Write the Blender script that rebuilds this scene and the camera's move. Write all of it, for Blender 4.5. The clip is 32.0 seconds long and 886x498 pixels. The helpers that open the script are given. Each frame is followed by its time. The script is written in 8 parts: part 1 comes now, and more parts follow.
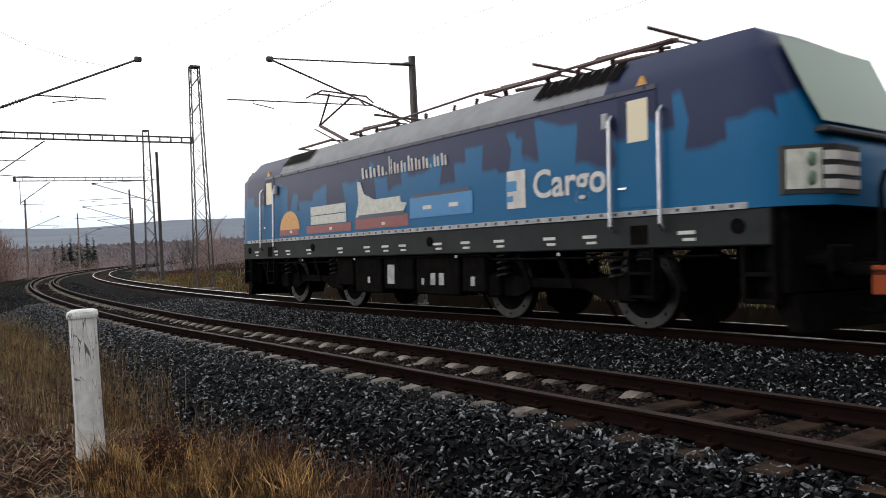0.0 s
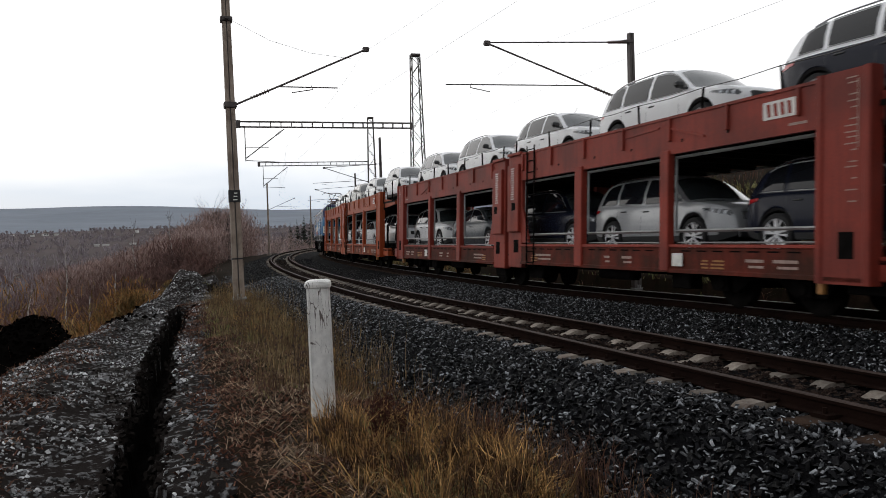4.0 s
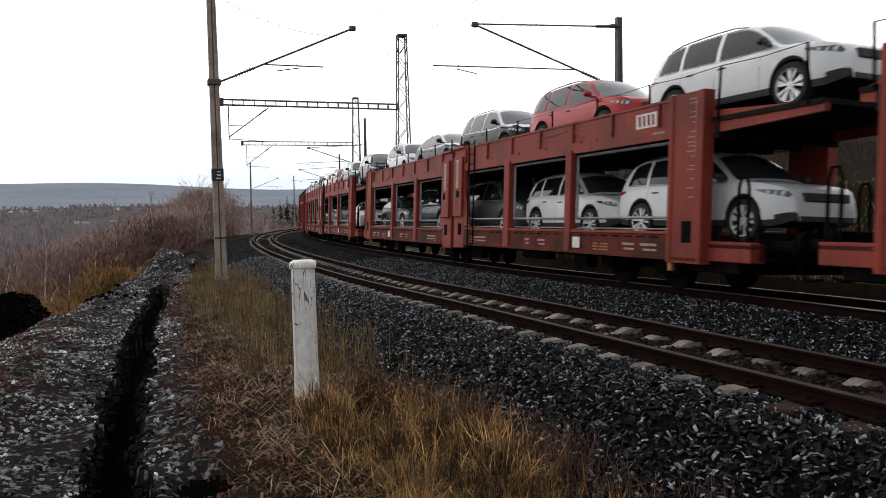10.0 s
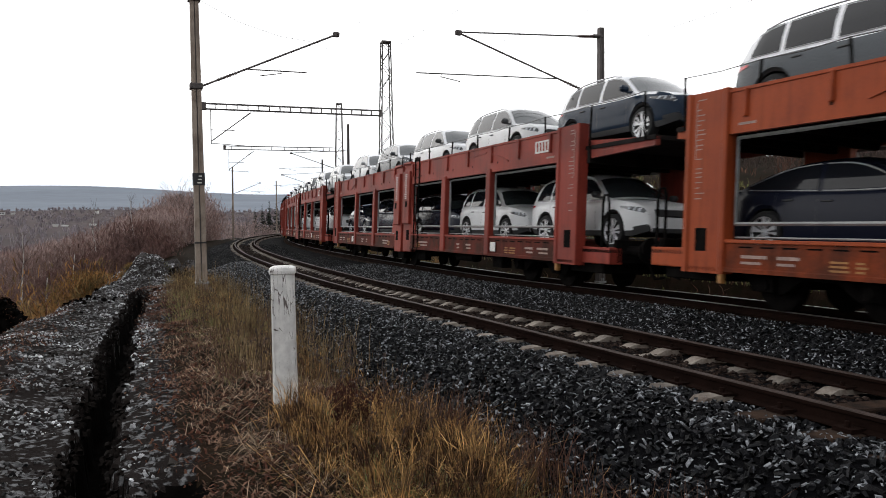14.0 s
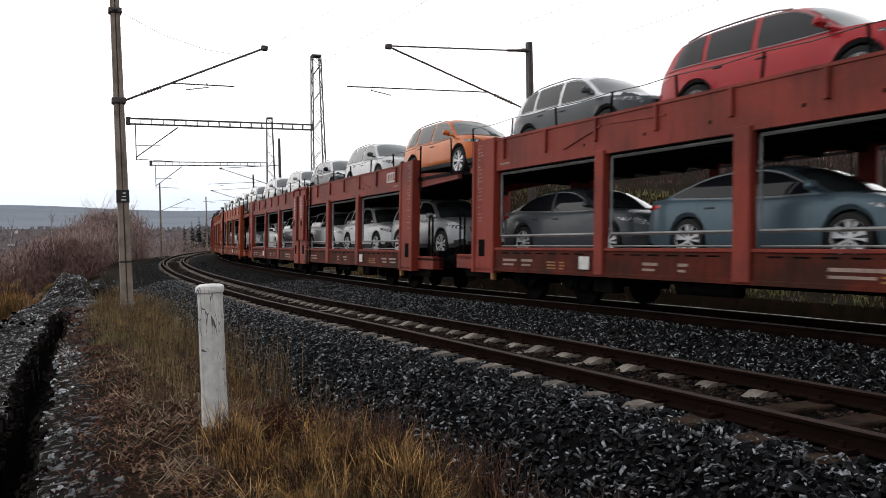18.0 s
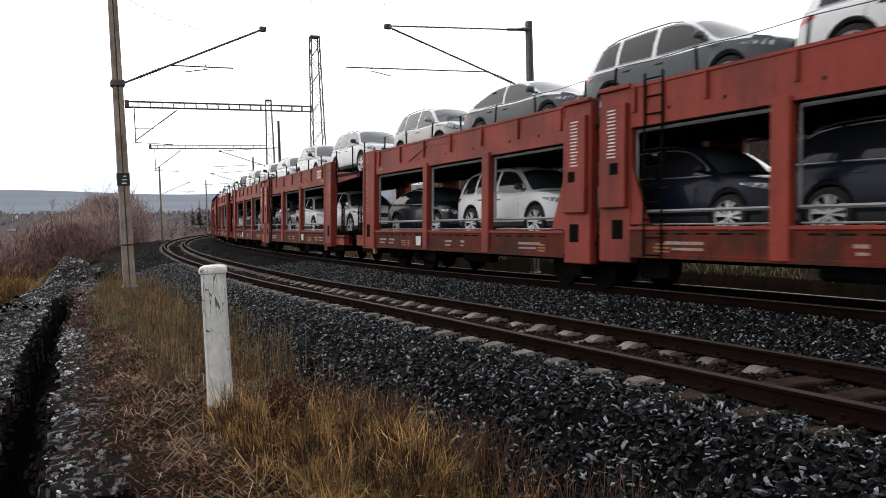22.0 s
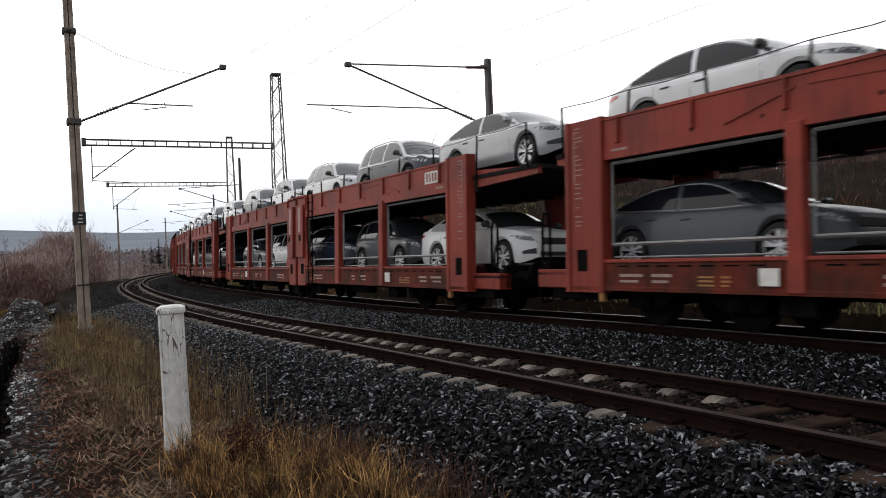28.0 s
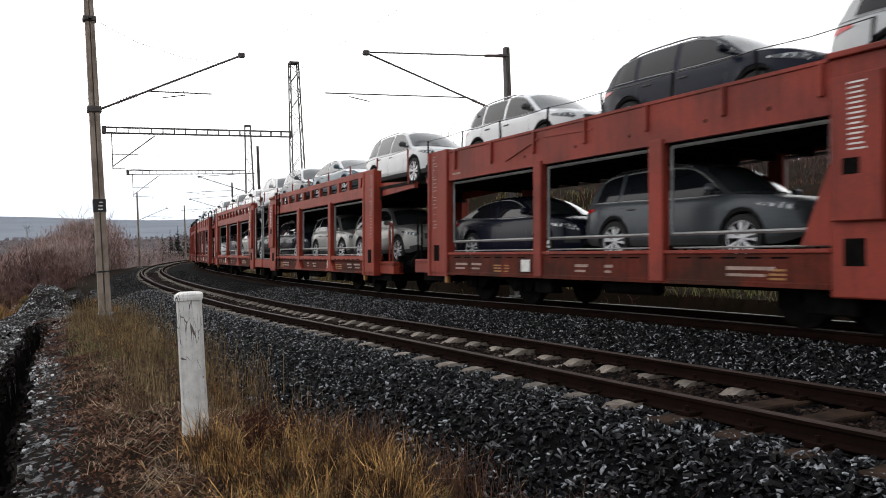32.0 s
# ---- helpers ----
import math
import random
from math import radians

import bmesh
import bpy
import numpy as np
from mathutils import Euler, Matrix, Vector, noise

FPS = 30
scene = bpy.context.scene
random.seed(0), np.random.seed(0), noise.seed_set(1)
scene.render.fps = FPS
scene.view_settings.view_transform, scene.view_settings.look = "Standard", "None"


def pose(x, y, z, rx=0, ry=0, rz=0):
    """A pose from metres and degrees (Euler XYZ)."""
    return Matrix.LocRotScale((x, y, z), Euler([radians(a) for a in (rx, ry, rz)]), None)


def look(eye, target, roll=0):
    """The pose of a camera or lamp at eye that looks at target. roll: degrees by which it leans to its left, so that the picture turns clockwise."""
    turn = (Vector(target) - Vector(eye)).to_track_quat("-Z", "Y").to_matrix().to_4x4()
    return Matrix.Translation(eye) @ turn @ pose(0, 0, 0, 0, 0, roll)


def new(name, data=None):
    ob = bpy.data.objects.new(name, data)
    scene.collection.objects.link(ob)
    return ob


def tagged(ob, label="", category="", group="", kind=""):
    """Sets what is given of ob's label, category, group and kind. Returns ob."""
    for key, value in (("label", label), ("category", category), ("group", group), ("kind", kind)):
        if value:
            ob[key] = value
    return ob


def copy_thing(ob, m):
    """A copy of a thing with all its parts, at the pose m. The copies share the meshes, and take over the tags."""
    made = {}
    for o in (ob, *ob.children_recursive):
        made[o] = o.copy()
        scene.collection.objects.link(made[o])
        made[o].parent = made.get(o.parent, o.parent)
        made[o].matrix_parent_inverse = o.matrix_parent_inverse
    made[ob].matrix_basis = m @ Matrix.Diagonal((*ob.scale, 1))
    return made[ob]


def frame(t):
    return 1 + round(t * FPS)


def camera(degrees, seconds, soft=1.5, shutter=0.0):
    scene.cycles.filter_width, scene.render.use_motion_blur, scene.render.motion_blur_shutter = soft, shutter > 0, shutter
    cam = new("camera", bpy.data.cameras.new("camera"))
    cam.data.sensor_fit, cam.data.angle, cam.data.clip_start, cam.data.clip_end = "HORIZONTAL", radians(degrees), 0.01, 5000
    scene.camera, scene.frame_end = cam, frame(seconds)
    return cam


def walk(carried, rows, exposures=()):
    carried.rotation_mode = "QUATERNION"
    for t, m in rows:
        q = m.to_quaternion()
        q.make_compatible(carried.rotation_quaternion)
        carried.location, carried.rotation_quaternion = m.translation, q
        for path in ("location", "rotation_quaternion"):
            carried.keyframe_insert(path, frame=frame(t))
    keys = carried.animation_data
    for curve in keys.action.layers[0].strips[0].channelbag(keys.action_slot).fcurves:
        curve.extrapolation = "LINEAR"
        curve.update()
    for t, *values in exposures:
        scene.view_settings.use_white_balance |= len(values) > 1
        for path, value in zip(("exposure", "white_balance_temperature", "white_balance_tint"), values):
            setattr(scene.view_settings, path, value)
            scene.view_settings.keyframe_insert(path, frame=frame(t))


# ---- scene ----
cam = camera(60.03, 32.0, soft=0.9, shutter=0.15)
PATH = [
    (0, 89.59, 2.66, 0.02, 0.049, -0.016, 1.594),
    (0.5, 89.33, 1.68, 2.49, 0.026, -0.006, 1.591),
    (1, 89.03, 1.61, 5.60, -0.011, -0.002, 1.600),
    (1.5, 89.25, 2.14, 7.97, -0.085, -0.004, 1.585),
    (2, 89.70, 1.30, 12.94, -0.091, -0.011, 1.570),
    (2.5, 88.94, 0.96, 15.59, -0.054, -0.023, 1.552),
    (4.5, 88.92, 1.77, 15.59, -0.006, -0.024, 1.549),
    (5, 88.01, 1.21, 16.48, -0.026, -0.007, 1.557),
    (5.4, 87.90, 1.10, 17.42, -0.030, -0.005, 1.550),
    (7.7, 87.90, 1.10, 17.42, -0.030, -0.005, 1.550),
    (7.8, 89.65, 0.30, 16.52, 0.037, -0.036, 1.548),
    (8, 88.28, -0.11, 15.79, -0.050, -0.002, 1.548),
    (8.5, 88.42, 0.83, 15.53, -0.047, 0.005, 1.558),
    (9, 87.96, 1.63, 14.98, -0.043, -0.004, 1.554),
    (9.5, 87.68, 0.85, 15.12, -0.045, 0.011, 1.549),
    (10, 87.64, 0.81, 14.43, -0.048, 0.012, 1.545),
    (10.5, 87.41, 0.74, 14.13, -0.042, 0.009, 1.550),
    (11, 87.09, 0.39, 14.39, -0.045, 0.023, 1.550),
    (11.5, 87.47, 0.57, 14.51, -0.045, 0.029, 1.555),
    (12, 87.75, 0.98, 13.51, -0.032, 0.006, 1.541),
    (12.5, 87.61, 0.43, 14.42, -0.033, -0.005, 1.543),
    (13, 87.96, 0.29, 14.04, -0.030, 0.001, 1.549),
    (13.5, 87.86, 0.27, 13.45, -0.017, -0.017, 1.549),
    (15.5, 89.63, 0.67, 10.61, -0.015, 0.018, 1.553),
    (16, 89.24, 0.64, 7.84, -0.013, 0.027, 1.544),
    (16.5, 88.52, 0.25, 7.70, -0.030, 0.055, 1.546),
    (17, 88.98, 1.44, 7.93, -0.010, 0.060, 1.541),
    (17.5, 88.63, 1.78, 8.71, -0.002, 0.040, 1.549),
    (18, 89.05, 1.27, 8.29, 0.005, 0.041, 1.554),
    (18.5, 89.28, 1.49, 8.50, 0.002, 0.019, 1.551),
    (19, 89.71, 1.60, 8.85, -0.004, 0.024, 1.561),
    (19.5, 89.53, 1.01, 9.28, -0.009, 0.012, 1.558),
    (20, 89.10, 0.70, 10.11, 0.003, 0.019, 1.553),
    (20.5, 90.31, 2.03, 10.80, -0.016, -0.004, 1.535),
    (21, 87.81, 3.12, 13.92, -0.045, 0.035, 1.546),
    (21.5, 87.07, 1.47, 9.39, -0.033, 0.018, 1.548),
    (22, 87.67, 1.73, 8.32, -0.003, 0.008, 1.532),
    (22.5, 87.15, 1.99, 8.41, 0.007, 0.009, 1.532),
    (23, 86.64, 2.00, 8.98, 0.006, 0.021, 1.536),
    (23.5, 87.24, 2.51, 8.94, 0.016, 0.021, 1.541),
    (24, 87.39, 3.01, 8.26, 0.010, 0.017, 1.544),
    (24.5, 88.28, 2.85, 7.87, 0.020, 0.015, 1.538),
    (25, 88.25, 2.72, 6.73, 0.021, 0.015, 1.537),
    (25.5, 88.08, 2.80, 6.09, 0.012, 0.017, 1.542),
    (27.5, 89.64, 2.30, 5.77, 0.012, 0.006, 1.539),
    (28, 90.17, 2.46, 5.58, 0.026, -0.009, 1.543),
    (28.5, 90.26, 2.27, 5.14, 0.037, -0.016, 1.544),
    (29, 90.06, 2.37, 4.87, 0.029, -0.013, 1.538),
    (29.5, 90.02, 1.73, 4.30, 0.030, -0.014, 1.537),
    (30, 89.65, 2.34, 5.54, 0.024, 0.018, 1.546),
    (30.5, 87.72, 1.54, 6.10, 0.013, 0.024, 1.521),
    (31, 89.93, 1.70, 6.48, 0.020, 0.025, 1.541),
    (31.5, 88.09, 1.58, 7.16, 0.024, 0.021, 1.546),
    (32, 89.43, 2.06, 6.85, 0.023, 0.015, 1.539),
]
walk(cam, [(t, pose(x, y, z, a, b, c)) for t, a, b, c, x, y, z in PATH],
     exposures=[(0, 0.02), (1, -0.18), (2, -0.25), (5, -0.43), (7.7, -0.43), (7.8, -1.05), (8.3, -1.05), (9, -0.23), (12, 0.07), (13, 0.27), (16, -0.45), (17, -0.18), (19, -0.08), (21, -0.08), (22, 0.17), (23, 0.67), (24, 0.47), (25, 0.27), (28, -0.18), (30, -0.18), (31, 0.27), (32, 0.17)])

# ---------------------------------------------------------------- sky and light
world = bpy.data.worlds.new("overcast_sky")
scene.world = world
world.use_nodes = True
wn, wl = world.node_tree.nodes, world.node_tree.links
wn.clear()
w_out = wn.new("ShaderNodeOutputWorld")
w_bg = wn.new("ShaderNodeBackground")
w_sky = wn.new("ShaderNodeTexSky")
w_sky.sky_type, w_sky.sun_disc = "NISHITA", False
w_sky.sun_elevation, w_sky.sun_rotation = radians(24), radians(-62)
w_dim = wn.new("ShaderNodeVectorMath")
w_dim.operation = "SCALE"
w_dim.inputs[3].default_value = 0.10
w_tc = wn.new("ShaderNodeTexCoord")
w_sep = wn.new("ShaderNodeSeparateXYZ")
w_ramp = wn.new("ShaderNodeValToRGB")
w_noise = wn.new("ShaderNodeTexNoise")
w_map = wn.new("ShaderNodeMapping")
w_map.inputs["Scale"].default_value = (1.0, 1.0, 4.5)
w_noise.inputs["Scale"].default_value, w_noise.inputs["Detail"].default_value = 2.6, 6.0
w_add = wn.new("ShaderNodeMath")
w_add.operation = "MULTIPLY_ADD"
w_add.inputs[1].default_value, w_add.inputs[2].default_value = 0.10, -0.05
w_sum = wn.new("ShaderNodeMath")
w_sum.operation = "ADD"
w_mix = wn.new("ShaderNodeMix")
w_mix.data_type = "RGBA"
w_mix.inputs[0].default_value = 0.9
cr = w_ramp.color_ramp
cr.elements[0].position, cr.elements[0].color = 0.0, (0.50, 0.57, 0.68, 1)
cr.elements[1].position, cr.elements[1].color = 1.0, (0.60, 0.61, 0.63, 1)
for pos, col in ((0.055, (0.58, 0.65, 0.76, 1)), (0.10, (0.94, 0.94, 0.96, 1)), (0.17, (1.20, 1.19, 1.19, 1)), (0.40, (1.02, 1.02, 1.03, 1))):
    cr.elements.new(pos).color = col
wl.new(w_tc.outputs["Generated"], w_sep.inputs[0])
wl.new(w_tc.outputs["Generated"], w_map.inputs[0])
wl.new(w_map.outputs[0], w_noise.inputs[0])
wl.new(w_noise.outputs[0], w_add.inputs[0])
wl.new(w_add.outputs[0], w_sum.inputs[0])
wl.new(w_sep.outputs[2], w_sum.inputs[1])
wl.new(w_sum.outputs[0], w_ramp.inputs[0])
wl.new(w_sky.outputs[0], w_dim.inputs[0])
wl.new(w_dim.outputs[0], w_mix.inputs[6])
# brightest on the hidden sun's side, duller behind
w_dot = wn.new("ShaderNodeVectorMath")
w_dot.operation = "DOT_PRODUCT"
w_dot.inputs[1].default_value = (-0.42, 0.86, 0.28)
w_side = wn.new("ShaderNodeMapRange")
w_side.interpolation_type = "SMOOTHSTEP"
w_side.inputs[1].default_value, w_side.inputs[2].default_value, w_side.inputs[3].default_value, w_side.inputs[4].default_value = -1.0, 0.75, 0.55, 1.06
w_shade = wn.new("ShaderNodeVectorMath")
w_shade.operation = "SCALE"
wl.new(w_tc.outputs["Generated"], w_dot.inputs[0])
wl.new(w_dot.outputs["Value"], w_side.inputs[0])
wl.new(w_ramp.outputs[0], w_shade.inputs[0])
wl.new(w_side.outputs[0], w_shade.inputs[3])
wl.new(w_shade.outputs[0], w_mix.inputs[7])
wl.new(w_mix.outputs[2], w_bg.inputs[0])
w_bg.inputs[1].default_value = 1.45
wl.new(w_bg.outputs[0], w_out.inputs[0])
sun = new("sun", bpy.data.lights.new("sun", "SUN"))
sun.data.energy, sun.data.angle, sun.data.color = 0.5, radians(70), (1.0, 0.95, 0.88)
sun.matrix_world = look((-60, 32, 30), (0, 0, 0))


# ---------------------------------------------------------------- materials
def material(name, base, rough=0.7, metal=0.0, spread=0.25, scale=6.0, fine=60.0, bump=0.15, second=None, cover=0.5, island=0.0, each=0.0, coat=0.0, edge=0.12, spec=0.5, streak=0.0):
    """Base colour, broken up by coarse stains (second colour) and fine grain, with relief of both."""
    m = bpy.data.materials.new(name)
    m.use_nodes = True
    nt = m.node_tree
    n, l = nt.nodes, nt.links
    p = n["Principled BSDF"]
    tc = n.new("ShaderNodeTexCoord")
    a = n.new("ShaderNodeTexNoise")
    a.inputs["Scale"].default_value, a.inputs["Detail"].default_value = scale, 5.0
    b = n.new("ShaderNodeTexNoise")
    b.inputs["Scale"].default_value, b.inputs["Detail"].default_value = fine, 3.0
    l.new(tc.outputs["Object"], a.inputs[0])
    l.new(tc.outputs["Object"], b.inputs[0])
    ramp = n.new("ShaderNodeMapRange")
    ramp.inputs[1].default_value, ramp.inputs[2].default_value = cover - edge, cover + edge
    l.new(a.outputs[0], ramp.inputs[0])
    mix = n.new("ShaderNodeMix")
    mix.data_type = "RGBA"
    mix.inputs[6].default_value = (*base, 1)
    mix.inputs[7].default_value = (*(second or [c * (1 - spread) for c in base]), 1)
    l.new(ramp.outputs[0], mix.inputs[0])
    val = n.new("ShaderNodeMath")
    val.operation = "MULTIPLY_ADD"
    val.inputs[1].default_value, val.inputs[2].default_value = spread * 1.6, 1 - spread * 0.8
    l.new(b.outputs[0], val.inputs[0])
    last = val.outputs[0]
    for amount, node, out in ((island, "ShaderNodeNewGeometry", "Random Per Island"), (each, "ShaderNodeObjectInfo", "Random")):
        if amount:
            g = n.new(node)
            q = n.new("ShaderNodeMath")
            q.operation = "MULTIPLY_ADD"
            q.inputs[1].default_value, q.inputs[2].default_value = 2 * amount, 1 - amount
            l.new(g.outputs[out], q.inputs[0])
            r = n.new("ShaderNodeMath")
            r.operation = "MULTIPLY"
            l.new(q.outputs[0], r.inputs[0])
            l.new(last, r.inputs[1])
            last = r.outputs[0]
    if streak:
        mp, sn, sr, sm = n.new("ShaderNodeMapping"), n.new("ShaderNodeTexNoise"), n.new("ShaderNodeMapRange"), n.new("ShaderNodeMath")
        mp.inputs["Scale"].default_value = (5.0, 5.0, 0.55)
        sn.inputs["Scale"].default_value, sn.inputs["Detail"].default_value = 1.6, 6.0
        sr.inputs[1].default_value, sr.inputs[2].default_value, sr.inputs[3].default_value, sr.inputs[4].default_value = 0.48, 0.72, 1.0, 1.0 - streak
        sm.operation = "MULTIPLY"
        l.new(tc.outputs["Object"], mp.inputs[0])
        l.new(mp.outputs[0], sn.inputs[0])
        l.new(sn.outputs[0], sr.inputs[0])
        l.new(sr.outputs[0], sm.inputs[0])
        l.new(last, sm.inputs[1])
        last = sm.outputs[0]
    sc = n.new("ShaderNodeVectorMath")
    sc.operation = "SCALE"
    l.new(mix.outputs[2], sc.inputs[0])
    l.new(last, sc.inputs[3])
    l.new(sc.outputs[0], p.inputs["Base Color"])
    rr = n.new("ShaderNodeMath")
    rr.operation = "MULTIPLY_ADD"
    rr.inputs[1].default_value, rr.inputs[2].default_value = 0.25, rough - 0.12
    l.new(b.outputs[0], rr.inputs[0])
    l.new(rr.outputs[0], p.inputs["Roughness"])
    p.inputs["Metallic"].default_value = metal
    p.inputs["Coat Weight"].default_value = coat
    p.inputs["Coat Roughness"].default_value = 0.05
    p.inputs["Specular IOR Level"].default_value = spec
    if bump:
        bp = n.new("ShaderNodeBump")
        bp.inputs["Strength"].default_value, bp.inputs["Distance"].default_value = bump, 0.02
        l.new(b.outputs[0], bp.inputs["Height"])
        l.new(bp.outputs[0], p.inputs["Normal"])
    return m


def glass(name, tint=(0.010, 0.011, 0.014), rough=0.04, spec=0.22, coat=0.0):
    m = bpy.data.materials.new(name)
    m.use_nodes = True
    p = m.node_tree.nodes["Principled BSDF"]
    p.inputs["Base Color"].default_value = (*tint, 1)
    p.inputs["Roughness"].default_value = rough
    p.inputs["Specular IOR Level"].default_value = spec
    p.inputs["Coat Weight"].default_value = coat
    p.inputs["Coat Roughness"].default_value = 0.03
    return m


RED_OXIDE = material("red_oxide_paint", (0.255, 0.036, 0.022), 0.6, spread=0.35, scale=1.1, fine=24, bump=0.10, second=(0.165, 0.027, 0.018), cover=0.56, each=0.10, spec=0.25, streak=0.25)
ORANGE_OXIDE = material("orange_red_paint", (0.32, 0.058, 0.015), 0.55, spread=0.25, scale=1.3, fine=24, bump=0.08, second=(0.25, 0.045, 0.014), cover=0.58, each=0.05, spec=0.2, streak=0.3)
BRIGHT_OXIDE = material("bright_red_paint", (0.27, 0.040, 0.022), 0.55, spread=0.25, scale=1.3, fine=24, bump=0.08, second=(0.19, 0.030, 0.018), cover=0.58, each=0.05, spec=0.2, streak=0.3)
# sill colours: darker than the wagon paint, with brown patches and streaks
DARK_SILL_RED = material("dark_red_sill", (0.125, 0.023, 0.014), 0.75, spread=0.45, scale=1.8, fine=24, bump=0.15, second=(0.055, 0.020, 0.013), cover=0.50, each=0.12, spec=0.12, streak=0.35)
DARK_SILL_ORANGE = material("dark_orange_sill", (0.20, 0.040, 0.014), 0.75, spread=0.45, scale=1.8, fine=24, bump=0.15, second=(0.085, 0.026, 0.014), cover=0.50, each=0.05, spec=0.12, streak=0.35)
GALVANISED = material("galvanised_steel", (0.34, 0.345, 0.34), 0.5, 0.2, spread=0.3, scale=3, fine=40)
DECK_STEEL = material("deck_steel", (0.020, 0.017, 0.016), 0.85, spread=0.4, scale=3, fine=30, spec=0.05)
BLACK_IRON = material("running_gear_grime", (0.008, 0.007, 0.0065), 0.9, spread=0.5, scale=5, fine=50, spec=0.03)
TREAD = material("worn_wheel_steel", (0.036, 0.034, 0.033), 0.45, 0.3, spread=0.3, scale=6, fine=50)
WHITE_MARK = material("white_marking_paint", (0.72, 0.70, 0.66), 0.6, spread=0.2, scale=5, fine=50, bump=0)
FADED_MARK = material("faded_marking_paint", (0.36, 0.25, 0.21), 0.65, spread=0.3, scale=9, fine=60, bump=0)
YELLOW_MARK = material("yellow_marking_paint", (0.34, 0.15, 0.035), 0.6, spread=0.3, scale=8, fine=60, bump=0)
CABLE = material("steel_wire_rope", (0.06, 0.055, 0.05), 0.5, 0.4, spread=0.2, bump=0)
RAIL_SIDE = material("rusty_rail_side", (0.013, 0.0068, 0.0052), 0.9, spread=0.4, scale=2.5, fine=60, bump=0.3, second=(0.009, 0.005, 0.004), spec=0.02)
RAIL_BRIGHT = material("polished_rail_head", (0.42, 0.41, 0.40), 0.32, 0.9, spread=0.15, scale=3, fine=60, bump=0)
RAIL_TOP = material("worn_rail_head", (0.040, 0.026, 0.021), 0.65, 0.2, spread=0.3, scale=2, fine=50, bump=0.03, second=(0.026, 0.016, 0.012), spec=0.2)
CONCRETE = material("weathered_concrete", (0.20, 0.172, 0.142), 0.85, spread=0.45, scale=6, fine=45, bump=0.5, second=(0.085, 0.062, 0.048), cover=0.50, each=0.45)
OLD_TIMBER = material("creosoted_timber", (0.052, 0.032, 0.022), 0.9, spread=0.5, scale=5, fine=70, bump=0.5, second=(0.022, 0.016, 0.013), each=0.25, spec=0.05)
BALLAST = material("dark_ballast", (0.004, 0.004, 0.0045), 0.9, spread=0.6, scale=9, fine=42, bump=1.0, second=(0.003, 0.003, 0.0035), spec=0.02)
# pale spots on near-black stone imitate bright glints
STONE = material("crushed_stone", (0.0042, 0.0044, 0.0054), 0.55, spread=0.4, scale=22, fine=140, bump=0.3, second=(0.050, 0.052, 0.058), cover=0.68, edge=0.05, island=0.95, spec=0.10)
RUSTY_STONE = material("rusty_crushed_stone", (0.015, 0.0095, 0.0075), 0.8, spread=0.4, scale=22, fine=140, bump=0.3, second=(0.055, 0.040, 0.032), cover=0.6, edge=0.05, island=0.85, spec=0.05)
# pale chips, laid partly to imitate bright upper edges of stones
CHIP = material("pale_chips_and_glints", (0.26, 0.272, 0.29), 0.8, spread=0.3, scale=30, fine=140, bump=0.25, second=(0.05, 0.052, 0.056), island=0.85, spec=0.2)
# far forest; the blue-grey haze of distance is painted into its colour
HILLS = material("far_forest_painted_haze", (0.200, 0.228, 0.270), 0.95, spread=0.2, scale=0.004, fine=0.03, bump=0, second=(0.172, 0.198, 0.236), spec=0.1)
# black earth of the mound; also paints the shade inside trench and hole
BLACK_EARTH_AND_SHADE = material("black_earth_and_pit_shade", (0.0022, 0.0019, 0.0017), 0.95, spread=0.5, scale=2, fine=14, bump=0.8, second=(0.004, 0.0034, 0.003), spec=0.01)
# these four twig colours are lightened to imitate haze in the air
TWIG_HAZE = material("twigs_painted_hazy", (0.44, 0.335, 0.305), 0.95, spread=0.25, scale=0.12, fine=2, bump=0, second=(0.31, 0.230, 0.212), island=0.18, spec=0.1)
TWIG_FAR = material("far_twigs_painted_misty", (0.235, 0.176, 0.178), 0.95, spread=0.25, scale=0.05, fine=2, bump=0, second=(0.165, 0.128, 0.133), island=0.15, spec=0.1)
THICKET = material("thicket_twigs_haze_lightened", (0.31, 0.205, 0.175), 0.95, spread=0.25, scale=0.22, fine=4, bump=0, second=(0.19, 0.126, 0.110), island=0.22, spec=0.1)
TWIG_MIST = material("twigs_painted_blue_mist", (0.295, 0.258, 0.272), 0.95, spread=0.2, scale=0.03, fine=1, bump=0, second=(0.245, 0.215, 0.232), island=0.1, spec=0.1)
DARK_TWIGS = material("dark_reddish_twigs", (0.18, 0.107, 0.092), 0.95, spread=0.25, scale=0.4, fine=4, bump=0, second=(0.11, 0.070, 0.064), island=0.25, spec=0.05)
SOIL = material("dark_frozen_soil", (0.015, 0.012, 0.011), 0.95, spread=0.6, scale=11, fine=60, bump=1.0, second=(0.16, 0.161, 0.164), cover=0.59, edge=0.05, spec=0.02)
WET_SOIL = material("dark_wet_soil", (0.010, 0.008, 0.007), 0.95, spread=0.55, scale=4, fine=30, bump=1.0, second=(0.018, 0.016, 0.015), cover=0.58, spec=0.02)
CLOD = material("frosty_soil_clods", (0.036, 0.032, 0.029), 0.95, spread=0.45, scale=1.6, fine=60, bump=0.6, second=(0.46, 0.465, 0.475), cover=0.485, edge=0.10, island=0.95, spec=0.03)
TURF = material("rough_winter_turf", (0.020, 0.012, 0.008), 0.95, spread=0.55, scale=1.6, fine=20, bump=0.9, second=(0.012, 0.010, 0.006), cover=0.5, spec=0.02)
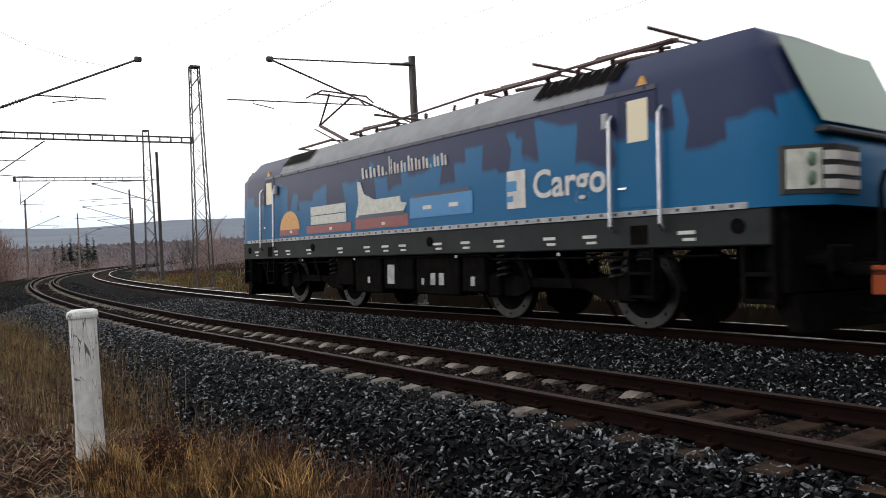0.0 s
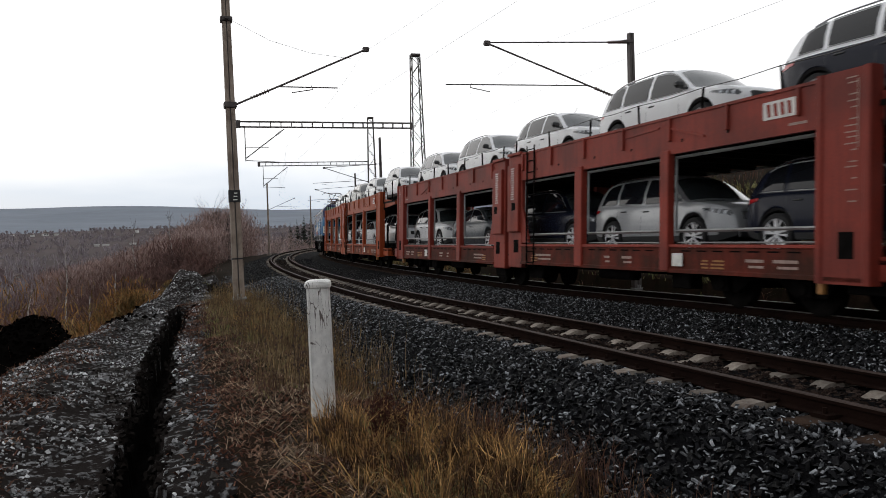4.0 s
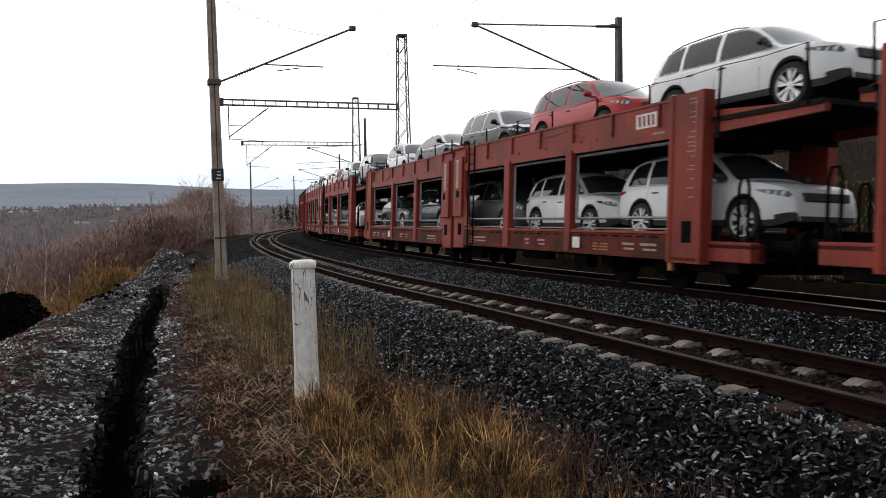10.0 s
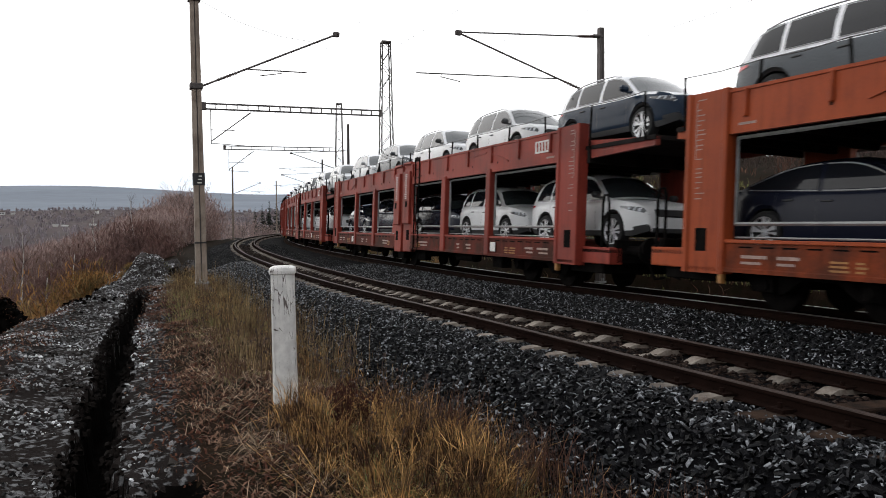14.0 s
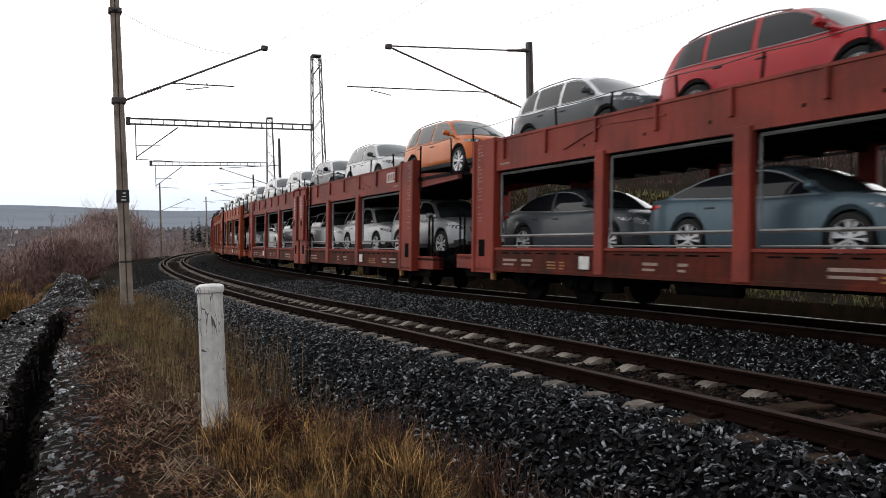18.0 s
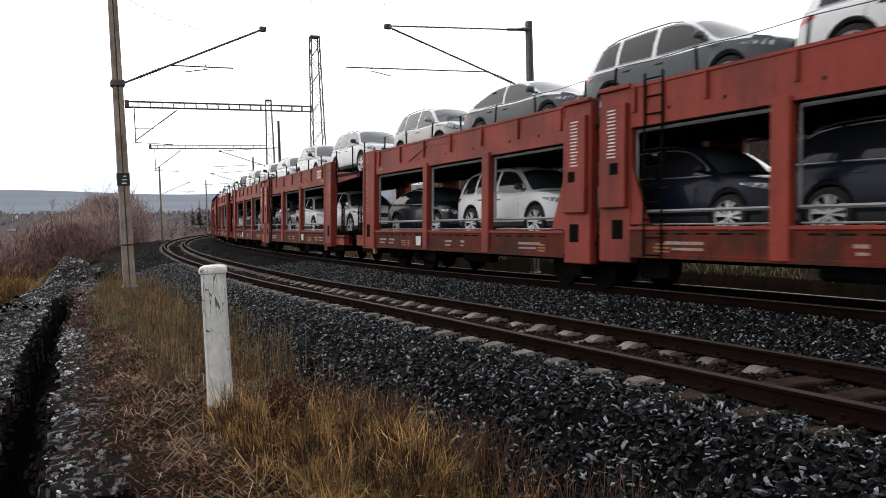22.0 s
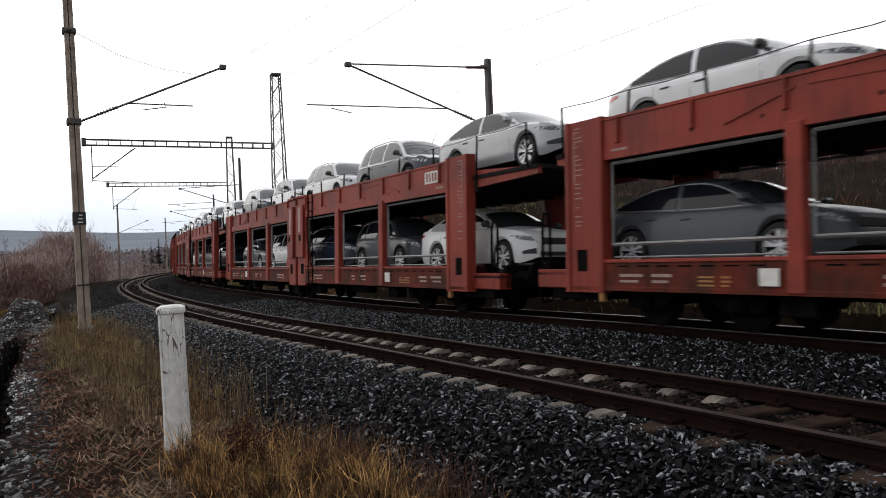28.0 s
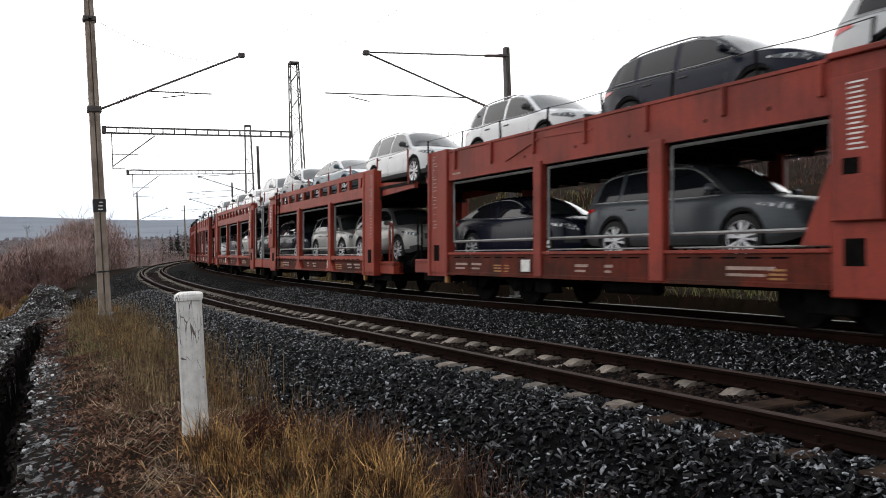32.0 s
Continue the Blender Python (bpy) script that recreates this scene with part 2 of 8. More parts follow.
# valley scrub ground, its colour tinted to imitate the purplish haze
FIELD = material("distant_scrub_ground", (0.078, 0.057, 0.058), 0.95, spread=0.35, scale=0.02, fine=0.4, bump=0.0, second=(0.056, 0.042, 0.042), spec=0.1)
DRY_GRASS = material("dry_grass", (0.56, 0.33, 0.125), 0.85, spread=0.3, scale=5, fine=30, bump=0, second=(0.042, 0.019, 0.010), cover=0.45, island=0.8, spec=0.2)
GREEN_GRASS = material("winter_green_grass", (0.125, 0.145, 0.042), 0.8, spread=0.3, scale=4, fine=30, bump=0, second=(0.22, 0.18, 0.065), cover=0.5, island=0.5)
DEAD_STRAW = material("flattened_straw", (0.20, 0.14, 0.09), 0.85, spread=0.3, scale=4, fine=30, bump=0, second=(0.10, 0.055, 0.030), cover=0.5, island=0.5)
PALE_STRAW = material("pale_broken_straw", (0.52, 0.39, 0.27), 0.85, spread=0.3, scale=4, fine=30, bump=0, second=(0.12, 0.066, 0.040), cover=0.5, island=0.6, spec=0.15)
LITTER = material("dead_leaf_litter", (0.085, 0.034, 0.021), 0.9, spread=0.3, scale=4, fine=30, bump=0, second=(0.27, 0.17, 0.115), cover=0.60, island=0.6, spec=0.15)
TWIG = material("bare_twigs", (0.062, 0.038, 0.030), 0.9, spread=0.3, scale=2, fine=20, bump=0, second=(0.046, 0.028, 0.022), island=0.45)
TWIG_RED = material("reddish_bare_twigs", (0.105, 0.046, 0.028), 0.9, spread=0.3, scale=2, fine=20, bump=0, second=(0.075, 0.036, 0.022), island=0.45)
TWIG_GREY = material("grey_bare_twigs", (0.075, 0.062, 0.056), 0.9, spread=0.3, scale=2, fine=20, bump=0, second=(0.05, 0.042, 0.040), island=0.4)
EVERGREEN = material("conifer_needles", (0.018, 0.026, 0.016), 0.9, spread=0.4, scale=2, fine=20, bump=0, island=0.4)
def cracked_paint(name, base, dark):
    """Old white paint with upright hairline cracks and a few chips."""
    m = material(name, base, 0.6, spread=0.10, scale=9, fine=70, bump=0.2, second=[c * 0.8 for c in base], streak=0.22)
    n, l = m.node_tree.nodes, m.node_tree.links
    p = n["Principled BSDF"]
    tc, mp, nz, vo = n.new("ShaderNodeTexCoord"), n.new("ShaderNodeMapping"), n.new("ShaderNodeTexNoise"), n.new("ShaderNodeTexVoronoi")
    mp.inputs["Scale"].default_value = (40.0, 40.0, 5.5)
    nz.inputs["Scale"].default_value, nz.inputs["Detail"].default_value = 5.0, 4.0
    vo.feature = "DISTANCE_TO_EDGE"
    vo.inputs["Scale"].default_value = 1.0
    warp = n.new("ShaderNodeMix")
    warp.data_type = "RGBA"
    warp.inputs[0].default_value = 0.32
    l.new(tc.outputs["Object"], mp.inputs[0])
    l.new(tc.outputs["Object"], nz.inputs[0])
    l.new(mp.outputs[0], warp.inputs[6])
    l.new(nz.outputs["Color"], warp.inputs[7])
    l.new(warp.outputs[2], vo.inputs[0])
    where, both = n.new("ShaderNodeMapRange"), n.new("ShaderNodeMath")
    where.inputs[1].default_value, where.inputs[2].default_value, where.inputs[3].default_value, where.inputs[4].default_value = 0.50, 0.66, 0.0, 0.05
    l.new(nz.outputs[0], where.inputs[0])
    both.operation = "LESS_THAN"
    l.new(vo.outputs["Distance"], both.inputs[0])
    l.new(where.outputs[0], both.inputs[1])
    mix = n.new("ShaderNodeMix")
    mix.data_type = "RGBA"
    mix.inputs[7].default_value = (*dark, 1)
    l.new(p.inputs["Base Color"].links[0].from_socket, mix.inputs[6])
    l.new(both.outputs[0], mix.inputs[0])
    l.new(mix.outputs[2], p.inputs["Base Color"])
    return m


WHITE_POST = cracked_paint("chipped_white_paint", (0.80, 0.79, 0.76), (0.13, 0.11, 0.10))
MAST_PAINT = material("weathered_mast_paint", (0.33, 0.27, 0.22), 0.75, spread=0.3, scale=2.2, fine=30, bump=0.25, second=(0.20, 0.150, 0.118), cover=0.56, spec=0.25, streak=0.5)
MAST_DARK = material("dark_mast_steel", (0.095, 0.080, 0.075), 0.7, 0.0, spread=0.3, scale=3, fine=30)
BAND_BLACK = material("black_band_paint", (0.016, 0.016, 0.018), 0.6, spread=0.3, bump=0)
PORCELAIN = material("brown_insulator_glaze", (0.06, 0.03, 0.022), 0.25, spread=0.2, bump=0)
TYRE = material("tyre_rubber", (0.010, 0.010, 0.011), 0.85, spread=0.3, scale=10, fine=60, bump=0.1)
ALLOY = material("alloy_wheel_metal", (0.62, 0.63, 0.65), 0.35, 0.25, spread=0.1, bump=0)
BLACK_TRIM = material("black_plastic_trim", (0.02, 0.021, 0.022), 0.55, spread=0.2, scale=8, fine=80, bump=0.05)
CHROME = material("bright_trim", (0.6, 0.6, 0.62), 0.2, 0.9, spread=0.1, bump=0)
SATIN_TRIM = material("satin_window_trim", (0.16, 0.165, 0.17), 0.4, 0.4, spread=0.15, bump=0)
LAMP_LENS = material("clear_lamp_lens", (0.035, 0.038, 0.042), 0.1, 0.1, spread=0.3, scale=16, fine=60, bump=0, second=(0.42, 0.45, 0.48), cover=0.56, edge=0.03, coat=0.6)
RED_LENS = material("red_lamp_lens", (0.45, 0.015, 0.018), 0.15, spread=0.2, bump=0)
CAR_GLASS = glass("tinted_car_glass")
PALE_GLASS = glass("pale_windscreen_glass", (0.035, 0.042, 0.044), 0.06, 0.7, 0.45)
FILM = material("white_transport_film", (0.80, 0.81, 0.83), 0.35, spread=0.08, scale=5, fine=14, bump=0.12)
PAINTS = {k: material(k + "_car_paint", c, r, mt, spread=0.06, scale=3, fine=90, bump=0, coat=0.22 if c[0] > 0.2 else 0.12, spec=0.10 if c[0] > 0.2 else 0.06) for k, c, r, mt in (
    ("white", (0.68, 0.69, 0.695), 0.28, 0.0), ("silver", (0.345, 0.355, 0.365), 0.3, 0.25), ("grey", (0.070, 0.078, 0.086), 0.28, 0.15),
    ("dark", (0.009, 0.011, 0.021), 0.24, 0.0), ("blue", (0.012, 0.023, 0.042), 0.24, 0.0), ("red", (0.36, 0.022, 0.028), 0.3, 0.1),
    ("orange", (0.55, 0.14, 0.03), 0.3, 0.1), ("champagne", (0.285, 0.285, 0.270), 0.3, 0.25), ("steel_blue", (0.085, 0.125, 0.152), 0.3, 0.2))}


# ---------------------------------------------------------------- mesh tools
class Shape:
    """Collects simple solids into one mesh; m picks the material slot."""

    def __init__(self):
        self.v, self.f, self.m = [], [], []

    def add(self, verts, faces, m=0):
        k = len(self.v)
        self.v.extend(verts)
        self.f.extend([tuple(i + k for i in f) for f in faces])
        self.m.extend([m] * len(faces))
        return self

    def box(self, x0, x1, y0, y1, z0, z1, m=0, c=0.0):
        x0, x1, y0, y1, z0, z1 = min(x0, x1), max(x0, x1), min(y0, y1), max(y0, y1), min(z0, z1), max(z0, z1)
        if c <= 0:
            return self.add([(x, y, z) for x in (x0, x1) for y in (y0, y1) for z in (z0, z1)],
                            [(0, 1, 3, 2), (4, 6, 7, 5), (0, 4, 5, 1), (2, 3, 7, 6), (0, 2, 6, 4), (1, 5, 7, 3)], m)
        c = min(c, 0.45 * min(x1 - x0, y1 - y0, z1 - z0))
        bm = bmesh.new()
        bmesh.ops.create_cube(bm, size=1.0)
        for v in bm.verts:
            v.co = (x0 + (v.co.x + 0.5) * (x1 - x0), y0 + (v.co.y + 0.5) * (y1 - y0), z0 + (v.co.z + 0.5) * (z1 - z0))
        bmesh.ops.bevel(bm, geom=bm.edges[:], offset=c, segments=1, affect="EDGES")
        bm.verts.index_update()
        self.add([tuple(v.co) for v in bm.verts], [tuple(v.index for v in f.verts) for f in bm.faces], m)
        bm.free()
        return self

    def prism(self, poly, y0, y1, m=0):
        """A polygon in x and z, drawn out from y0 to y1."""
        n = len(poly)
        area = sum(poly[i][0] * poly[(i + 1) % n][1] - poly[(i + 1) % n][0] * poly[i][1] for i in range(n))
        if area < 0:
            poly = poly[::-1]
        y0, y1 = min(y0, y1), max(y0, y1)
        vs = [(x, y0, z) for x, z in poly] + [(x, y1, z) for x, z in poly]
        return self.add(vs, [tuple(range(n)), tuple(range(2 * n - 1, n - 1, -1))] + [(i + n, (i + 1) % n + n, (i + 1) % n, i) for i in range(n)], m)

    def column(self, poly, z0, z1, m=0):
        """A polygon in x and y, drawn up from z0 to z1."""
        n = len(poly)
        return self.add([(x, y, z0) for x, y in poly] + [(x, y, z1) for x, y in poly], [tuple(range(n)), tuple(range(2 * n - 1, n - 1, -1))] + [(i, (i + 1) % n, (i + 1) % n + n, i + n) for i in range(n)], m)

    def girder(self, poly, x0, x1, m=0):
        """A polygon in y and z, drawn along from x0 to x1."""
        n = len(poly)
        return self.add([(x0, y, z) for y, z in poly] + [(x1, y, z) for y, z in poly], [tuple(range(n)), tuple(range(2 * n - 1, n - 1, -1))] + [(i, (i + 1) % n, (i + 1) % n + n, i + n) for i in range(n)], m)

    def rod(self, a, b, r, n=6, m=0, r2=None):
        a, b = Vector(a), Vector(b)
        d = (b - a).normalized()
        u = d.cross(Vector((0, 0, 1)) if abs(d.z) < 0.9 else Vector((1, 0, 0))).normalized()
        w = d.cross(u)
        vs = []
        for p, q in ((a, r), (b, r if r2 is None else r2)):
            vs += [tuple(p + (u * math.cos(i * math.tau / n) + w * math.sin(i * math.tau / n)) * q) for i in range(n)]
        return self.add(vs, [(i, (i + 1) % n, (i + 1) % n + n, i + n) for i in range(n)] + [tuple(range(n - 1, -1, -1)), tuple(range(n, 2 * n))], m)

    def tube(self, pts, r, n=6, m=0):
        """One unbroken bent tube through the points."""
        p = [Vector(q) for q in pts]
        shut = (p[0] - p[-1]).length < 1e-6
        if shut:
            p = p[:-1]
        k, vs = len(p), []
        for i in range(k):
            d = (p[(i + 1) % k] - p[i - 1]) if shut or 0 < i < k - 1 else (p[1] - p[0] if i == 0 else p[-1] - p[-2])
            d = d.normalized()
            u = d.cross(Vector((0, 0, 1)) if abs(d.z) < 0.9 else Vector((1, 0, 0))).normalized()
            w = d.cross(u)
            if i and vs:
                # keep the rings from twisting against each other
                first = Vector(vs[-n]) - p[i - 1]
                u = (first - d * first.dot(d)).normalized()
                w = d.cross(u)
            vs += [tuple(p[i] + (u * math.cos(j * math.tau / n) + w * math.sin(j * math.tau / n)) * r) for j in range(n)]
        fs = [(i * n + j, i * n + (j + 1) % n, (i + 1) % k * n + (j + 1) % n, (i + 1) % k * n + j) for i in range(k if shut else k - 1) for j in range(n)]
        if not shut:
            fs += [tuple(range(n - 1, -1, -1)), tuple(range((k - 1) * n, k * n))]
        return self.add(vs, fs, m)

    def lathe(self, ring, n=20, m=0, axis="y", at=(0, 0, 0)):
        """A profile of (radius, along) turned round the axis."""
        vs, k = [], len(ring)
        for i in range(n):
            c, s = math.cos(i * math.tau / n), math.sin(i * math.tau / n)
            for r, a in ring:
                p = {"y": (r * c, a, r * s), "z": (r * c, r * s, a), "x": (a, r * c, r * s)}[axis]
                vs.append((p[0] + at[0], p[1] + at[1], p[2] + at[2]))
        return self.add(vs, [(i * k + j, i * k + j + 1, (i + 1) % n * k + j + 1, (i + 1) % n * k + j) for i in range(n) for j in range(k - 1)], m)

    def data(self, name, mats, smooth=False):
        me = bpy.data.meshes.new(name)
        me.from_pydata(self.v, [], self.f)
        for mt in mats if isinstance(mats, (list, tuple)) else [mats]:
            me.materials.append(mt)
        me.polygons.foreach_set("material_index", self.m)
        if smooth:
            me.polygons.foreach_set("use_smooth", [True] * len(self.f))
        bm = bmesh.new()
        bm.from_mesh(me)
        bmesh.ops.recalc_face_normals(bm, faces=bm.faces[:])
        bm.to_mesh(me)
        bm.free()
        if smooth:
            me.set_sharp_from_angle(angle=radians(38))
        me.update()
        return me


def thing(name, label, category, group="", kind="", at=None):
    ob = new(name)
    ob.empty_display_size = 0.3
    if at is not None:
        ob.matrix_basis = at
    return tagged(ob, label, category, group, kind)


def part(name, shape, mats, parent=None, label="", smooth=False, data=None):
    ob = new(name, data or shape.data(name, mats, smooth))
    if parent is not None:
        ob.parent = parent
    if label:
        tagged(ob, label)
    return ob


def solid(name, verts, quads, mats, index=None, smooth=False):
    """One mesh out of numpy arrays."""
    me = bpy.data.meshes.new(name)
    me.from_pydata(verts.tolist() if hasattr(verts, "tolist") else verts, [], quads.tolist() if hasattr(quads, "tolist") else quads)
    for mt in mats:
        me.materials.append(mt)
    if index is not None:
        me.polygons.foreach_set("material_index", np.asarray(index, dtype=np.int32))
    if smooth:
        me.polygons.foreach_set("use_smooth", np.ones(len(me.polygons), dtype=bool))
    me.update()
    return me


# ---------------------------------------------------------------- the curve of the line
CX, CY, R_NEAR, R_FAR, CANT = 280.19, 219.73, 350.18, 345.48, 0.06
TILT = math.degrees(math.asin(CANT / 1.507))


def on_arc(s, off=0.0, z=0.0):
    """A point by its way along the far track and its distance outwards from the near track's middle."""
    a = math.pi - s / R_FAR
    return Vector((CX + (R_NEAR + off) * math.cos(a), CY + (R_NEAR + off) * math.sin(a), z))


def arc_pose(s, off=0.0, z=0.0, tilt=0.0):
    """x ahead along the line, y outwards, z up."""
    a = math.pi - s / R_FAR
    p = on_arc(s, off, z)
    return pose(p.x, p.y, p.z, 0, 0, math.degrees(math.atan2(-math.cos(a), math.sin(a)))) @ pose(0, 0, 0, tilt)


def arc_of(x, y):
    x, y = np.asarray(x, float) - CX, np.asarray(y, float) - CY
    a = np.arctan2(y, x)
    a = np.where(a < -math.pi / 2, a + math.tau, a)
    return (math.pi - a) * R_FAR, np.hypot(x, y) - R_NEAR


OFF_FAR = R_FAR - R_NEAR


def rise(s):
    """The line climbs a little towards the camera's end of the curve."""
    k = np.clip((-209.0 - np.asarray(s, float)) / 12.0, 0, 1)
    return 0.088 * k * k * (3 - 2 * k)


# ---------------------------------------------------------------- ground
P_OFF = [-400, -60, -30, -18, -12, -9.0, -7.6, -6.2, -4.7, -3.25, -1.45, 0, 1.45, 1.9, 2.9, 3.5, 4.3, 5.3, 6.5, 7.6, 8.1, 8.6, 9.2, 12, 20, 40, 90, 400]
P_Z = [4.0, 2.6, 1.3, 0.15, -0.45, -0.62, -0.52, -0.19, -0.155, -0.095, -0.215, -0.165, -0.080, -0.13, -0.44, -0.36, -0.26, -0.36, -0.52, -0.52, -0.60, -1.3, -2.0, -3.2, -6.0, -9.0, -12, -12]


def trench_off(s):
    return np.interp(s, [-236, -223, -218.7, -215.2, -211.2, -206.6, -205.2, -203.4, -201, -187, -150], [6.25, 5.98, 5.82, 5.69, 5.46, 5.24, 5.0, 4.25, 4.03, 3.86, 3.2]) + 0.03 * np.sin(s * 0.9) + 0.025 * np.sin(s * 2.7)


def value_noise(x, y, seed):
    """Smooth noise from 0 to 1 on a unit lattice."""
    xi, yi = np.floor(x), np.floor(y)
    fx, fy = x - xi, y - yi
    fx, fy = fx * fx * (3 - 2 * fx), fy * fy * (3 - 2 * fy)

    def h(a, b):
        v = np.sin(a * 127.1 + b * 311.7 + seed * 74.7) * 43758.5453
        return v - np.floor(v)

    return (h(xi, yi) * (1 - fx) + h(xi + 1, yi) * fx) * (1 - fy) + (h(xi, yi + 1) * (1 - fx) + h(xi + 1, yi + 1) * fx) * fy


def thicket(name, label, n, s0, s1, o0, o1, height, mats, seed, per=60, wide=0.010, power=1.0):
    """Dense leafless scrub: clumps of fine upright strokes."""
    g = np.random.default_rng(seed)
    s, o = s0 + (s1 - s0) * g.uniform(0, 1, n) ** power, g.uniform(o0, o1, n)
    x, y = arc_points(s, o)
    if callable(height):
        h = np.repeat(np.maximum(height(s, o) * g.uniform(0.78, 1.06, n) - ground_z(x, y), 0.5), per)
    else:
        h = np.repeat(height * g.uniform(0.5, 1.15, n), per)
    z0 = np.repeat(ground_z(x, y), per)
    x, y = np.repeat(x, per), np.repeat(y, per)
    m = len(x)
    lift = g.uniform(0.0, 1.0, m) ** 0.8
    reach = np.minimum(h, 5.0) * (0.17 if callable(height) else 0.26) * (0.45 + 1.1 * lift * (1.25 - lift) * 1.6)
    x, y = x + g.normal(0, 1, m) * reach, y + g.normal(0, 1, m) * reach
    long = g.uniform(0.20, 0.70, m) if callable(height) else np.minimum(h, 2.2) * g.uniform(0.08, 0.26, m)
    return blades(name, x, y, long, g.uniform(0.1, 1.5, m), wide * g.uniform(0.4, 1.2, m), mats, label, "scrub", seed + 1, z0 + lift * h * 0.85 - 0.2)


def thicket_top(s, o):
    """The thicket's crown: highest beside the line, sloping down towards the valley."""
    return np.interp(o, [5, 8.2, 10, 12.5, 15.5, 19], [6.2, 5.9, 4.4, 3.2, 1.4, 0.3]) * np.interp(s, [-185, -172, -160, -148, -134, -124], [0.05, 0.3, 0.62, 1.0, 1.0, 0.45])


def ground_z(x, y):
    x, y = np.asarray(x, float), np.asarray(y, float)
    s, off = arc_of(x, y)
    r = np.hypot(x, y)
    # the bank beyond the trench narrows along the line
    crest = np.clip(8.75 - 0.17 * (s + 219), 6.6, 9.2)
    shift = (8.1 - crest) * np.clip((off - trench_off(s) - 0.3) / 0.8, 0, 1) * np.clip((-170 - s) / 15, 0, 1)
    z = np.interp(off + shift, P_OFF, P_Z) + rise(s) * np.clip((3.2 - off) / 1.6, 0, 1) * np.clip((off + 9.5) / 2, 0, 1)
    rough = np.clip((np.abs(off + 2.35) - 4.6) / 2.0, 0, 1)
    z = z + rough * 0.16 * (value_noise(x * 0.9, y * 0.9, 1) - 0.5) + rough * 0.05 * (value_noise(x * 3.7, y * 3.7, 2) - 0.5)
    out = np.clip((off - 10) / 8, 0, 1)
    z = z + out * 1.6 * (value_noise(x * 0.11, y * 0.11, 3) - 0.5)
    # the cable trench beside the cess and the spoil thrown out of it
    t_off = trench_off(s)
    live = np.clip((-184 - s) / 6, 0, 1) * np.clip((s + 233) / 2, 0, 1)
    dug = live * np.clip(np.abs(s + 204.3) - 1.2, 0, 1)
    d = np.abs(off - t_off)
    wide = 0.13 + 0.11 * value_noise(s * 1.9, s * 0.2, 4) + 0.06 * value_noise(s * 7.0, off * 2.0, 10)
    z = z - dug * 0.75 * np.clip((wide - d) / 0.06, 0, 1)
    spoil = np.clip(1 - np.abs(off - t_off - 1.45) / 0.95, 0, 1)
    z = z + live * spoil * (0.02 + 0.13 * value_noise(x * 1.1, y * 1.1, 5) + 0.07 * value_noise(x * 3.1, y * 3.1, 8))
    heap = np.exp(-(((s + 200.3) / 2.9) ** 2 + ((off - 5.15) / 0.72) ** 2) ** 1.4)
    z = z + heap * (0.62 + 0.30 * value_noise(x * 0.9, y * 0.9, 14) + 0.30 * value_noise(x * 3.3, y * 3.3, 15))
    hole = np.exp(-(((s + 224.0) / 0.32) ** 2 + ((off - 5.34) / 0.22) ** 2) * 1.3)
    z = z - 0.4 * hole
    # the bank rises beyond the train
    bank = np.clip((-176 - s) / 22, 0, 1)
    z = z + bank * np.interp(-off, [10, 14, 20, 30, 60], [0, 0.8, 2.2, 3.6, 5.0])
    hill = np.clip((np.degrees(np.arctan2(x, y)) + 13) / 7, 0, 1) * np.clip((-8.5 - off) / 6, 0, 1) * (y > 0)
    z = np.maximum(z, hill * (np.interp(r, [18, 26, 45, 70, 150], [-0.6, 2.2, 4.8, 6.6, 9.0]) + 0.5 * value_noise(x * 0.3, y * 0.3, 9)) - 30 * (hill <= 0))
    mound = np.exp(-(((x + 16.6) ** 2 + (y - 16.4) ** 2) / 1.55 ** 2) ** 2)
    z = z + mound * (1.95 + 0.35 * value_noise(x * 1.1, y * 1.1, 12) + 0.12 * value_noise(x * 3.9, y * 3.9, 13))
    w = np.clip((r - 90) / 320, 0, 1)
    w = w * w * (3 - 2 * w)
    az = np.arctan2(x, y)
    far = np.interp(r, [150, 400, 800, 1400, 2100, 2900, 3500, 5000], [-9, -7, 6, 27, 66, 134, 142, 66])
    far = far * (1 + 0.10 * np.sin(az * 5 + 0.6) + 0.05 * np.sin(az * 17)) + np.clip((r - 300) / 1000, 0, 1) * 10 * (value_noise(x * 0.004, y * 0.004, 6) - 0.5)
    return z * (1 - w) + far * w


az_deg = np.concatenate([np.arange(-180, -56, 5.0), np.arange(-56, 40, 0.3), np.arange(40, 180, 5.0)])
rad = np.concatenate([[0.0, 0.6, 1.2], 1.8 * 1.013 ** np.arange(0, 216), 30 * 1.033 ** np.arange(0, 71), 300 * 1.06 ** np.arange(0, 49)])
AZ, RD = np.meshgrid(np.radians(az_deg), rad)
GX, GY = RD * np.sin(AZ), RD * np.cos(AZ)
GZ = ground_z(GX, GY)
na, nr = len(az_deg), len(rad)
ii, jj = np.meshgrid(np.arange(nr - 1), np.arange(na), indexing="ij")
quads = np.stack([ii * na + jj, ii * na + (jj + 1) % na, (ii + 1) * na + (jj + 1) % na, (ii + 1) * na + jj], -1).reshape(-1, 4)
mid_x, mid_y = GX.ravel()[quads].mean(1), GY.ravel()[quads].mean(1)
g_s, g_off = arc_of(mid_x, mid_y)
g_r = np.hypot(mid_x, mid_y)
slot = np.full(len(quads), 2)
slot[(g_off > -7.9) & (g_off < 2.95 + 0.35 * (value_noise(g_s * 1.7, g_s * 0.3, 7) - 0.5))] = 0
